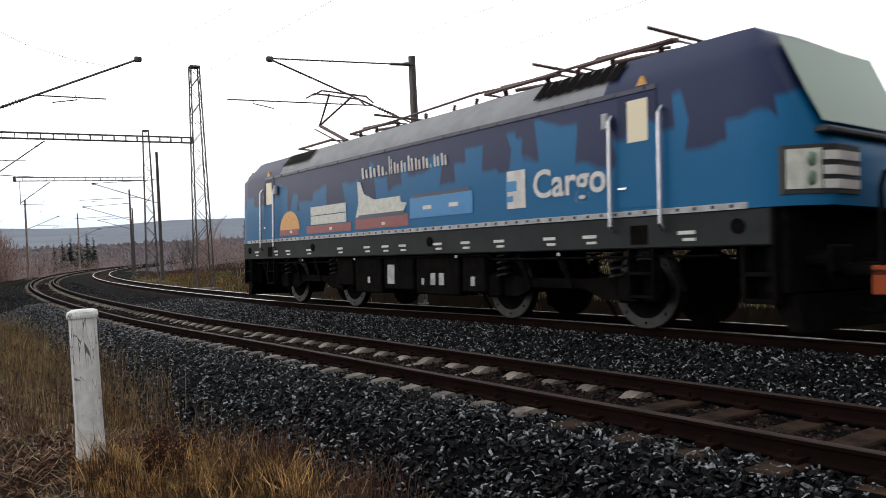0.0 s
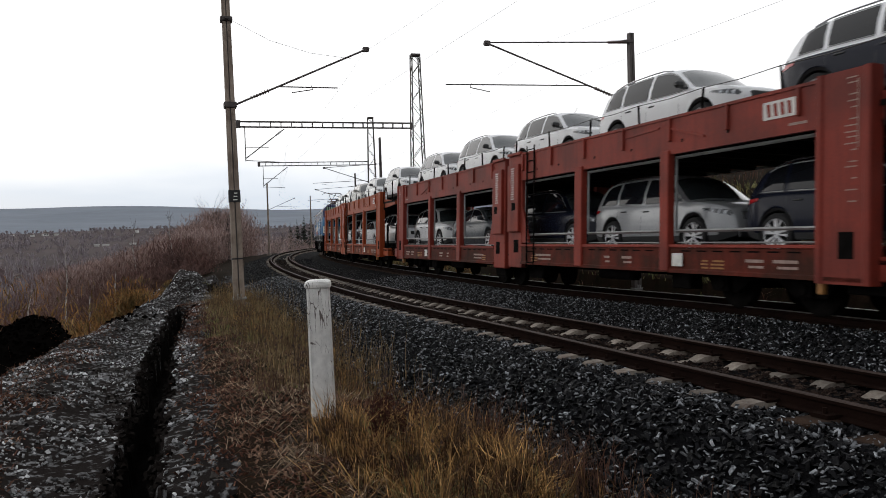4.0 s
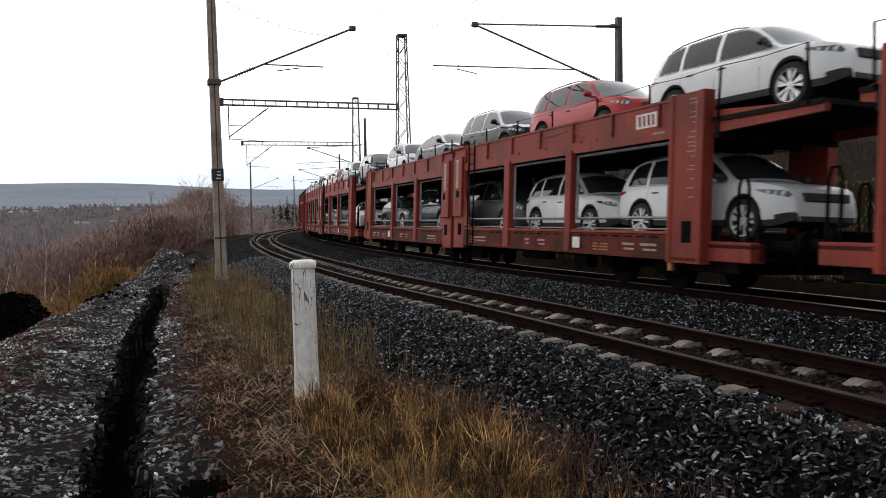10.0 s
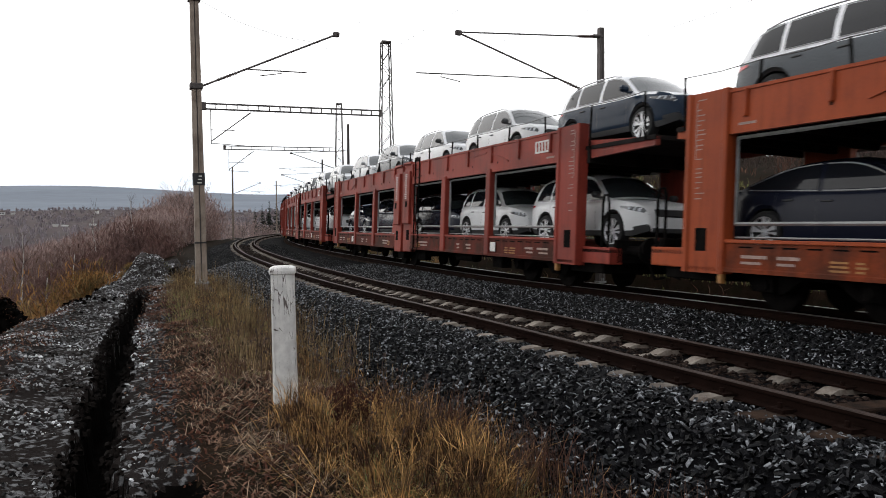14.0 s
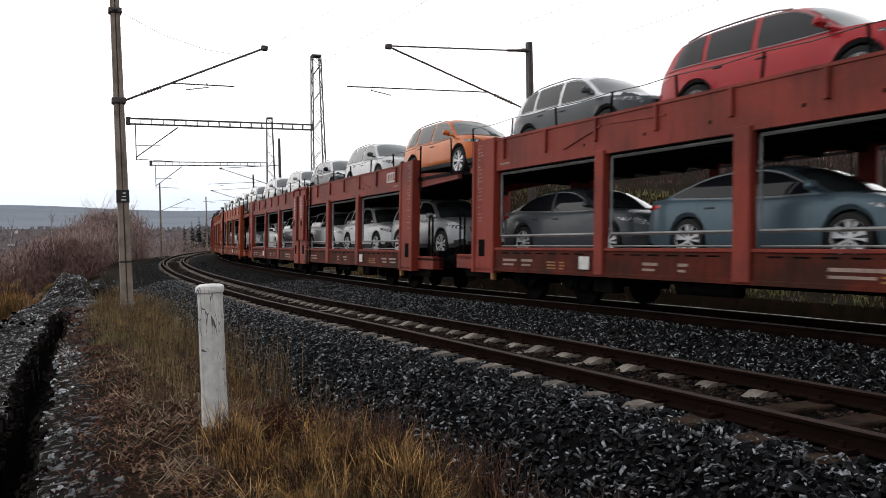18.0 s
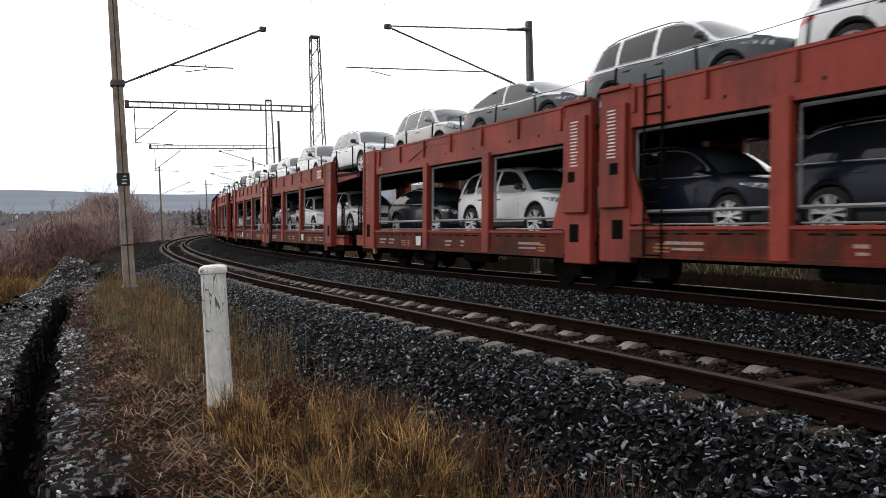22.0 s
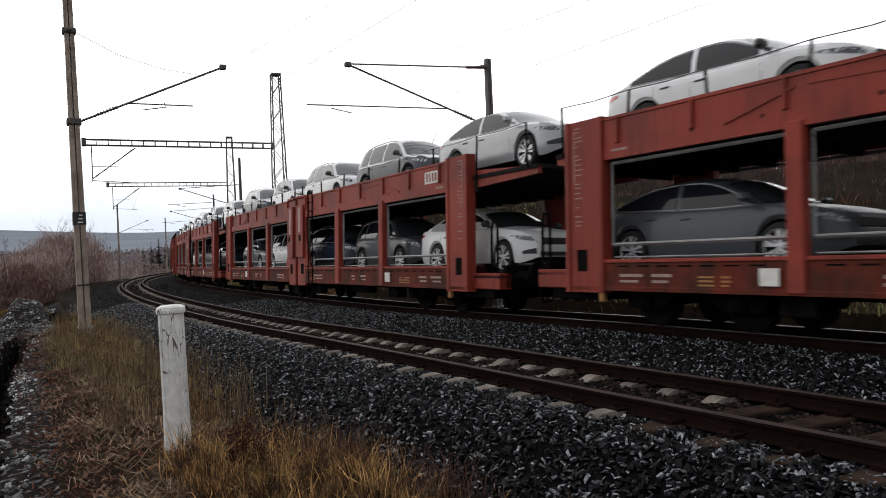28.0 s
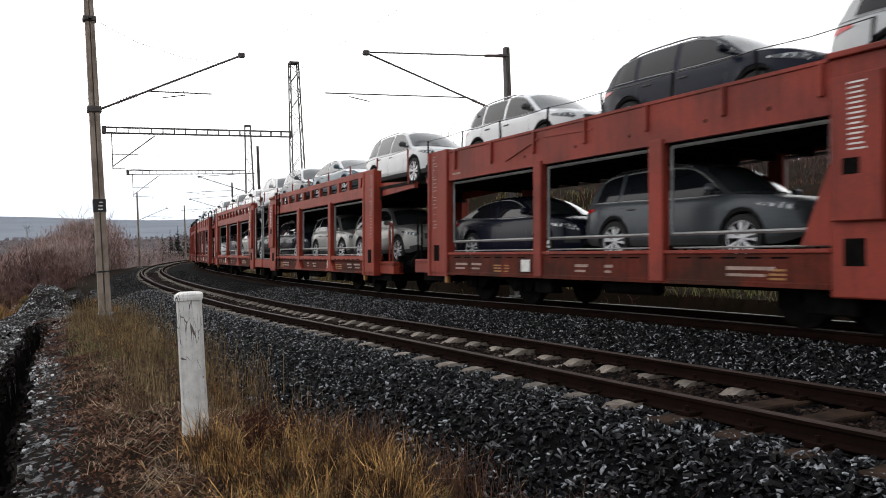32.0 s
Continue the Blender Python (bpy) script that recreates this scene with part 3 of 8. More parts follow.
slot[(g_off > trench_off(g_s) - 0.55 - 0.5 * value_noise(g_s * 1.3, g_off * 1.3, 16)) & (g_off < 9.6) & (g_s < -186)] = 1
slot[(g_off > 8.9) & (g_r < 150)] = 3
slot[(np.hypot(mid_x + 15.9, mid_y - 15.9) < 3.3) & (g_off > 7.9)] = 5
# hole blackened by colour in place of the shade in it
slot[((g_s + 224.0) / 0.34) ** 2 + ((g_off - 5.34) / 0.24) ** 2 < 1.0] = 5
# trench walls and bed painted black, so the cut looks deeply shaded
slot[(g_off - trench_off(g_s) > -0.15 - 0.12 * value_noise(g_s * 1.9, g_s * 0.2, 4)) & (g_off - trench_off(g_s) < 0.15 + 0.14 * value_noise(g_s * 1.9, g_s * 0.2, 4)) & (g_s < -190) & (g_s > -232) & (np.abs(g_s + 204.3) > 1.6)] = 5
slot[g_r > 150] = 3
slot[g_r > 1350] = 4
ground = new("ground", solid("ground", np.stack([GX.ravel(), GY.ravel(), GZ.ravel()], 1), quads, [BALLAST, SOIL, TURF, FIELD, HILLS, BLACK_EARTH_AND_SHADE], slot, True))
tagged(ground, "dark ballast bed with turf, dug soil and scrubby valley", "ground", kind="structure")


def scatter(name, pos, size, mats, label, category, seed, flat=1.0, sunk=0.35, lay=1.0, long=1.0):
    """Irregular broken lumps, each a jittered block, joined into one object."""
    g = np.random.default_rng(seed)
    n = len(pos)
    base = np.array([(x, y, z) for x in (-1, 1) for y in (-1, 1) for z in (-1, 1)], float)
    base[1::2, :2] *= 0.8
    v = base[None] * (1 + g.uniform(-0.45, 0.2, (n, 8, 3)))
    v = v * size[:, None, None] * g.uniform(0.65, 1.25, (n, 1, 3)) * np.array([long, 1 / long, flat])
    turn = g.uniform(0, math.pi, n)
    q = np.stack([np.cos(turn), g.normal(0, lay, n), g.normal(0, lay, n), np.sin(turn)], 1)
    q /= np.linalg.norm(q, axis=1, keepdims=True)
    a, b, c, d = q.T
    m = np.stack([1 - 2 * (c * c + d * d), 2 * (b * c - a * d), 2 * (b * d + a * c), 2 * (b * c + a * d), 1 - 2 * (b * b + d * d), 2 * (c * d - a * b),
                  2 * (b * d - a * c), 2 * (c * d + a * b), 1 - 2 * (b * b + c * c)], 1).reshape(n, 3, 3)
    v = np.einsum("nij,nkj->nki", m, v) + pos[:, None, :] + np.array([0, 0, 1.0]) * (size * (1 - sunk))[:, None, None] * flat
    f = np.array([(0, 1, 3, 2), (4, 6, 7, 5), (0, 4, 5, 1), (2, 3, 7, 6), (1, 5, 7, 3)])
    faces = (np.arange(n)[:, None, None] * 8 + f[None]).reshape(-1, 4)
    ob = new(name, solid(name, v.reshape(-1, 3), faces, mats))
    return tagged(ob, label, category, kind="stuff")


def arc_points(s, off):
    a = math.pi - s / R_FAR
    return CX + (R_NEAR + off) * np.cos(a), CY + (R_NEAR + off) * np.sin(a)


def spread(n, s0, s1, o0, o1, seed):
    g = np.random.default_rng(seed)
    s, o = g.uniform(s0, s1, n), g.uniform(o0, o1, n)
    x, y = arc_points(s, o)
    return np.stack([x, y, ground_z(x, y)], 1), s, o, g


stones = []
sizes = []
for n, s0, s1, o0, o1, lo, hi, seed in ((36000, -231, -214, -2.9, 3.0, 0.016, 0.038, 11), (20000, -214, -192, -2.9, 2.8, 0.020, 0.038, 12), (5000, -192, -165, -2.5, 2.5, 0.03, 0.05, 13), (5000, -226, -200, -3.8, -2.9, 0.022, 0.036, 14), (6000, -246, -231, -2.9, 3.0, 0.03, 0.05, 15)):
    p, s, o, g = spread(n, s0, s1, o0, o1, seed)
    p[:, 2] += np.where(np.abs(np.abs(o) - 0.4) < 0.36, -0.015, 0.0)
    keep = (np.abs(np.abs(o) - 0.755) > 0.09) & ((np.abs((s + 236.2) / 0.602 - np.round((s + 236.2) / 0.602)) > 0.20) | (np.abs(o) > 1.28) | (np.abs(o) < 0.42))
    stones.append(p[keep])
    sizes.append(g.uniform(lo, hi, n)[keep])
stones, sizes = np.concatenate(stones), np.concatenate(sizes)
between = np.abs(arc_of(stones[:, 0], stones[:, 1])[1]) < 0.7
scatter("ballast_stones", stones[~between], sizes[~between], [STONE], "dark wet crushed stones of the track bed", "ballast", 21, 0.45, 0.3, 0.36, 1.25)
scatter("ballast_stones", stones[between], sizes[between], [RUSTY_STONE], "rust-stained crushed stones between the rails", "ballast", 25, 0.5, 0.3, 0.22)
p, s, o, g = spread(13000, -231, -196, 0.85, 3.1, 22)
p2, s2, o2, g2 = spread(7500, -228, -200, -3.9, -0.9, 23)
p[:, 2] += 0.022
p2[:, 2] += 0.026
scatter("pale_ballast_chips", np.concatenate([p, p2]), np.concatenate([g.uniform(0.012, 0.030, 13000) * g.uniform(0.45, 1, 13000), g2.uniform(0.010, 0.022, 7500)]), [CHIP], "pale flat chips, partly standing in for glints on stones", "ballast", 24, 0.28, 0.1, 0.3, 1.5)

p, s, o, g = spread(46000, -230, -192, 3.9, 9.2, 31)
keep = ((np.abs(o - trench_off(s)) > 0.25) | (np.abs(s + 204.3) < 1.4)) & (o > trench_off(s) - 0.35 - 0.6 * value_noise(s * 1.3, o * 1.3, 16) * g.uniform(0.4, 1.2, 46000)) & (value_noise(p[:, 0] * 2.1, p[:, 1] * 2.1, 17) * g.uniform(0.7, 1.3, 46000) > 0.30) & (np.hypot(p[:, 0], p[:, 1]) > 2.2) & ((np.hypot(p[:, 0] + 15.9, p[:, 1] - 15.9) > 3.3) | (o < 7.9)) & (((s + 224.0) / 0.36) ** 2 + ((o - 5.34) / 0.24) ** 2 > 1.0)
scatter("soil_clods", p[keep], (g.uniform(0.009, 0.033, 46000) * g.uniform(0.4, 1, 46000) * np.where(g.uniform(0, 1, 46000) > 0.992, 1.9, 1.0))[keep], [CLOD], "frosty clods of dug soil beside the trench", "soil", 32, 0.45, 0.3, 0.45)


g = np.random.default_rng(37)
x_pit, y_pit = g.normal(-16.3, 1.3, 2600), g.normal(16.1, 1.3, 2600)
scatter("earth_clods", np.stack([x_pit, y_pit, ground_z(x_pit, y_pit)], 1), g.uniform(0.02, 0.07, 2600) * g.uniform(0.4, 1, 2600), [BLACK_EARTH_AND_SHADE], "black wet clods on the earth mound", "soil", 38, 0.8)
g = np.random.default_rng(35)
s_rim = g.uniform(-230, -196, 2600)
o_rim = trench_off(s_rim) + np.where(g.uniform(0, 1, 2600) < 0.5, -1, 1) * g.normal(0.19, 0.04, 2600)
x_rim, y_rim = arc_points(s_rim, o_rim)
keep = (np.hypot(x_rim, y_rim) > 2.0) & (np.abs(s_rim + 204.3) > 1.5)
scatter("soil_crumbs", np.stack([x_rim, y_rim, np.maximum(ground_z(x_rim, y_rim), -0.62)], 1)[keep], g.uniform(0.012, 0.035, 2600)[keep], [WET_SOIL], "dark crumbling edge of the cable trench", "soil", 36, 0.8)


# ---------------------------------------------------------------- the two tracks
RAIL_PROFILE = [(-0.0675, 0), (0.0675, 0), (0.0675, 0.012), (0.012, 0.030), (0.009, 0.100), (0.034, 0.112), (0.036, 0.140), (0.028, 0.149), (-0.028, 0.149), (-0.036, 0.140), (-0.034, 0.112), (-0.009, 0.100), (-0.012, 0.030), (-0.0675, 0.012)]


def rail(parent, base_off, side, s0, s1, step, head):
    z_top = CANT if side > 0 else 0.0
    n, k = int((s1 - s0) / step) + 1, len(RAIL_PROFILE)
    vs = []
    for i in range(n):
        s = s0 + (s1 - s0) * i / (n - 1)
        for a, b in RAIL_PROFILE:
            vs.append(tuple(on_arc(s, base_off + side * 0.7535 + a, z_top - 0.149 + b + float(rise(s)))))
    fs, ms = [], []
    for i in range(n - 1):
        for j in range(k):
            fs.append((i * k + j, i * k + (j + 1) % k, (i + 1) * k + (j + 1) % k, (i + 1) * k + j))
            ms.append(1 if j in (6, 7, 8) else 0)
    ob = new("rail", solid("rail", vs, fs, [RAIL_SIDE, head], ms))
    ob.parent = parent
    return tagged(ob, "rusty rail with a dull worn head" if head is RAIL_TOP else "rusty rail with a polished head")


near_track = thing("railway_track", "rusty empty track on concrete and timber sleepers", "track", kind="structure")
far_track = thing("railway_track", "rusty track in dark ballast that carries the train", "track", kind="structure")
for side in (1, -1):
    rail(near_track, 0.0, side, -250, 150, 0.8, RAIL_TOP)
    rail(far_track, OFF_FAR, side, -262, 260, 0.8, RAIL_BRIGHT)


def sleeper_mesh(concrete, variant):
    g = random.Random(40 + variant)
    sh = Shape()
    if concrete:
        top = [(-1.21, -0.10), (-1.10, -0.012), (-0.98, 0.0), (-0.50, -0.004), (-0.36, -0.07), (0.0, -0.085), (0.36, -0.07), (0.50, -0.004), (0.98, 0.0), (1.10, -0.012), (1.21, -0.10)]
        bot = [(y, -0.22) for y, _ in top]
        n = len(top)
        for k, (wt, wb) in enumerate(((0.085, 0.135),)):
            vs = []
            for (y, z), (_, zb) in zip(top, bot):
                j = g.uniform(-0.006, 0.006)
                vs += [(-wb, y, zb), (-wt, y, z + j), (wt, y, z + j), (wb, y, zb)]
            fs = [(4 * i + a, 4 * i + b, 4 * i + 4 + b, 4 * i + 4 + a) for i in range(n - 1) for a, b in ((0, 1), (1, 2), (2, 3))]
            sh.add(vs, fs + [(0, 1, 2, 3), (4 * n - 4, 4 * n - 3, 4 * n - 2, 4 * n - 1)])
        for y in (-0.7535, 0.7535):
            sh.box(-0.09, 0.09, y - 0.17, y + 0.17, -0.01, 0.014, 1)
            for d in (-0.105, 0.105):
                sh.rod((0, y + d, 0.01), (0, y + d, 0.055), 0.022, 6, 1)
    else:
        sh.box(-0.13, 0.13, -1.25, 1.25, -0.19, -0.02 + g.uniform(-0.01, 0.01), 0, 0.015)
        for y in (-0.7535, 0.7535):
            sh.box(-0.08, 0.08, y - 0.18, y + 0.18, -0.022, 0.014, 1)
            for d in (-0.115, 0.115):
                sh.rod((0, y + d, 0.01), (0, y + d, 0.06), 0.02, 6, 1)
    return sh.data("sleeper", [CONCRETE if concrete else OLD_TIMBER, RAIL_SIDE])


sleeper_data = {c: [sleeper_mesh(c, v) for v in range(4)] for c in (True, False)}
rnd = random.Random(5)
s_pos, count = -236.2, 0
while count < 288:
    concrete = s_pos > -225.0
    ob = new("sleeper", rnd.choice(sleeper_data[concrete]))
    ob.parent = near_track
    ob.matrix_basis = arc_pose(s_pos, 0.0, 0.5 * CANT + float(rise(s_pos)) - (0.118 if concrete else 0.128), TILT) @ pose(0, 0, rnd.uniform(-0.022, 0.006), rnd.uniform(-0.7, 0.7), 0, rnd.uniform(-1.6, 1.6))
    if count in (0, 40):
        tagged(ob, "pale weathered concrete sleeper" if concrete else "brown creosoted timber sleeper")
    s_pos += 0.602
    count += 1
sh = Shape()
s_pos = -240.0
while s_pos < -60:
    m = arc_pose(s_pos, OFF_FAR, 0.5 * CANT + float(rise(s_pos)) - 0.149, TILT)
    box = Shape().box(-0.13, 0.13, -1.2, 1.2, -0.2, -0.02)
    sh.add([tuple(m @ Vector(v)) for v in box.v], box.f)
    s_pos += 0.602
tagged(part("sleepers", sh, OLD_TIMBER, far_track, "grimy sleepers sunk in the ballast"), kind="stuff")


# ---------------------------------------------------------------- lineside post
def distance_post(at):
    post = thing("marker_post", "chipped white concrete marker post standing in dry grass", "marker post", at=at)
    sh = Shape()
    w, h = 0.119, 1.40
    ring = lambda q, z: [(-q + 0.02, -q, z), (q - 0.02, -q, z), (q, -q + 0.02, z), (q, q - 0.02, z), (q - 0.02, q, z), (-q + 0.02, q, z), (-q, q - 0.02, z), (-q, -q + 0.02, z)]
    levels = [(w * 1.04, -0.5), (w * 1.04, 0.0), (w, 0.35), (w * 0.97, h - 0.085)]
    vs = [v for q, z in levels for v in ring(q, z)]
    sh.add(vs, [(8 * i + j, 8 * i + (j + 1) % 8, 8 * i + 8 + (j + 1) % 8, 8 * i + 8 + j) for i in range(len(levels) - 1) for j in range(8)])
    part("shaft", sh, WHITE_POST, post)
    sh = Shape()
    levels = [(w * 0.965, h - 0.085), (w * 1.10, h - 0.078), (w * 1.12, h - 0.05), (w * 1.06, h - 0.022), (w * 0.80, h - 0.006), (w * 0.3, h)]
    vs = [v for q, z in levels for v in ring(q, z)]
    n = len(levels)
    sh.add(vs, [(8 * i + j, 8 * i + (j + 1) % 8, 8 * i + 8 + (j + 1) % 8, 8 * i + 8 + j) for i in range(n - 1) for j in range(8)] + [tuple(range(8 * n - 8, 8 * n))])
    part("cap", sh, WHITE_POST, post, "rounded white cap with a moulded rim")
    return post


post_at = Vector((-3.38, 7.25, -0.30))
distance_post(pose(post_at.x, post_at.y, float(ground_z(post_at.x, post_at.y)), 0.6, -0.8, 22))


# ---------------------------------------------------------------- overhead line masts
def insulator(a, b, r=0.06):
    a, b = Vector(a), Vector(b)
    sh = Shape()
    sh.rod(a, b, r * 0.4, 8)
    n = 7
    for i in range(n):
        p = a.lerp(b, (i + 0.5) / n)
        d = (b - a).normalized() * 0.014
        sh.rod(p - d, p + d, r, 10, 0, r * 0.6)
    return sh


def cantilever(mast, y0, y_tip, z_low, z_top, z_reg, y_reg, flip=1, tie=True):
    """Stay, strut and registration arm; y runs from the mast over the track."""
    d = 1 if y_tip > y0 else -1
    part("stay_tube", Shape().rod((0, y0, z_low), (0, y_tip, z_top), 0.028, 8), MAST_DARK, mast, "slanting steel bracket tube")
    part("tip_clamp", Shape().box(-0.06, 0.06, y_tip - 0.09, y_tip + 0.09, z_top - 0.07, z_top + 0.07, 0, 0.02).rod((-0.1, y_tip + d * 0.05, z_top), (0.1, y_tip + d * 0.05, z_top), 0.03), MAST_DARK, mast)
    if tie:
        part("tie_tube", Shape().rod((0, y0, z_top + 0.28), (0, y_tip, z_top + 0.02), 0.022, 8), MAST_DARK, mast, "level steel tie tube")
        part("insulator", insulator((0, y0 + d * 0.15, z_top + 0.275), (0, y0 + d * 0.7, z_top + 0.235)), PORCELAIN, mast)
    k = 0.12
    part("insulator", insulator((0, y0 + (y_tip - y0) * k, z_low + (z_top - z_low) * k), (0, y0 + (y_tip - y0) * (k + 0.14), z_low + (z_top - z_low) * (k + 0.14))), PORCELAIN, mast)
    q = (z_reg - z_low) / (z_top - z_low)
    ya = y0 + (y_tip - y0) * max(0.3, min(q, 0.9))
    za = z_low + (z_top - z_low) * max(0.3, min(q, 0.9))
    part("registration_arm", Shape().rod((0, ya, za), (0, y_reg, z_reg), 0.018, 8), MAST_DARK, mast, "thin registration arm")
    part("steady_arm", Shape().tube([(0, y_reg - d * 0.75, z_reg + 0.05), (0, y_reg - d * 0.7, z_reg - 0.06), (0, y_reg - d * 1.3, z_reg - 0.16)], 0.014, 6), MAST_DARK, mast)


def pole_mast(s, off, height, label, wide=0.28, band=True, mat=None, lean=0.0):
    z0 = float(ground_z(*on_arc(s, off)[:2]))
    mast = thing("catenary_mast", label, "mast", group="overhead line masts", at=arc_pose(s, off, 0.0, lean))
    w = wide / 2
    sh = Shape()
    # two channels back to back, tapering upwards
    for side in (-1, 1):
        a, b = side * w * 0.12, side * w
        vs = []
        for z, k in ((z0 + 0.12, 1.0), (height, 0.70)):
            vs += [(-w * k, a * k, z), (w * k, a * k, z), (w * k, b * k, z), (-w * k, b * k, z)]
        sh.add(vs, [(0, 1, 2, 3), (7, 6, 5, 4), (0, 4, 5, 1), (1, 5, 6, 2), (2, 6, 7, 3), (3, 7, 4, 0)])
    part("shaft", sh, mat or MAST_PAINT, mast, "tapered shaft of two channels")
    k = 0.66
    ring = [(-w * 0.8, -w * 0.13), (w * 0.8, -w * 0.13), (w * 0.8, w * 0.13), (-w * 0.8, w * 0.13)]
    sh = Shape().add([(a, b, z0 + 0.8) for a, b in ring] + [(a * k, b * k, height - 0.15) for a, b in ring], [(0, 1, 2, 3), (7, 6, 5, 4), (0, 4, 5, 1), (1, 5, 6, 2), (2, 6, 7, 3), (3, 7, 4, 0)])
    part("web_plate", sh, MAST_DARK, mast)
    part("foot_clamp", Shape().box(-w * 1.16, w * 1.16, -w * 1.30, w * 1.16, z0 + 0.25, z0 + 0.31, 0, 0.01), GALVANISED, mast, "bright galvanised foot clamp")
    part("earth_lug", Shape().box(-w * 1.16, -w * 0.8, -w * 1.7, -w * 0.9, z0 + 0.02, z0 + 0.07, 0, 0.01), GALVANISED, mast)
    part("footing", Shape().box(-0.32, 0.32, -0.32, 0.32, z0 - 0.6, z0 + 0.14, 0, 0.05), CONCRETE, mast, "concrete footing")
    for d in (-1, 1):
        part("anchor_bolt", Shape().rod((-w * 1.08, d * w * 0.3, z0 + 0.30), (-w * 1.08, d * w * 0.3, z0 + 0.40), 0.025), GALVANISED, mast)
    if band:
        part("strap", Shape().box(-w * 1.0, w * 1.0, -w * 1.0, w * 1.0, 1.05, 1.09), BAND_BLACK, mast, "thin dark steel strap")
        part("number_band", Shape().box(-w * 1.0, w * 1.0, -w * 1.02, w * 1.02, 2.62, 2.95), BAND_BLACK, mast, "black painted band with worn figures")
        for k in range(3):
            part("figure_bar", Shape().box(-w * 1.004 - 0.002, -w * 1.0, -0.07, 0.05 - 0.02 * k, 2.67 + 0.09 * k, 2.70 + 0.09 * k), WHITE_MARK, mast)
    return mast


mast = pole_mast(-208.6, 3.75, 8.7, "weathered grey-brown steel mast on a concrete footing with a bracket arm", 0.30, lean=-0.7)
cantilever(mast, -0.1, -3.88, 5.28, 6.95, 5.82, -3.0, tie=False)
part("arm_collar", Shape().box(-0.17, 0.17, -0.17, 0.17, 5.2, 5.36, 0, 0.02), MAST_DARK, mast)
part("top_collar", Shape().box(-0.16, 0.16, -0.16, 0.16, 7.55, 7.68, 0, 0.02).box(-0.25, 0.25, -0.05, 0.05, 7.59, 7.64), MAST_DARK, mast)
part("stay_wire", Shape().tube([(0, -0.15, 7.6), (0.4, -1.2, 7.2), (0.8, -2.4, 6.98), (1.2, -3.7, 6.95)], 0.006, 5), CABLE, mast)
mast = pole_mast(-210.5, -7.7, 7.42, "dark steel mast beyond the train with a bracket arm", 0.22, False, MAST_DARK)
cantilever(mast, 0.1, 4.65, 5.35, 6.87, 5.68, 5.9)
part("arm_head", Shape().box(-0.10, 0.10, -0.03, 0.30, 7.12, 7.20, 0, 0.015), MAST_DARK, mast)
for s, o, hgt, dark in ((-172.6, -7.7, 9.2, 1), (-130.5, 3.35, 8.9, 0), (-147, -7.7, 8.6, 1), (-118, -7.9, 8.4, 1), (-88, 3.4, 9.6, 0)):
    mast = pole_mast(s, o, hgt, "dark distant steel mast with a bracket arm", 0.24, False, MAST_DARK if dark else None)
    d = 1 if o < 0 else -1
    cantilever(mast, d * 0.1, d * (4.3 if o < 0 else 3.4), 5.5, 6.9, 5.75, d * (5.2 if o < 0 else 4.1), tie=o < 0)


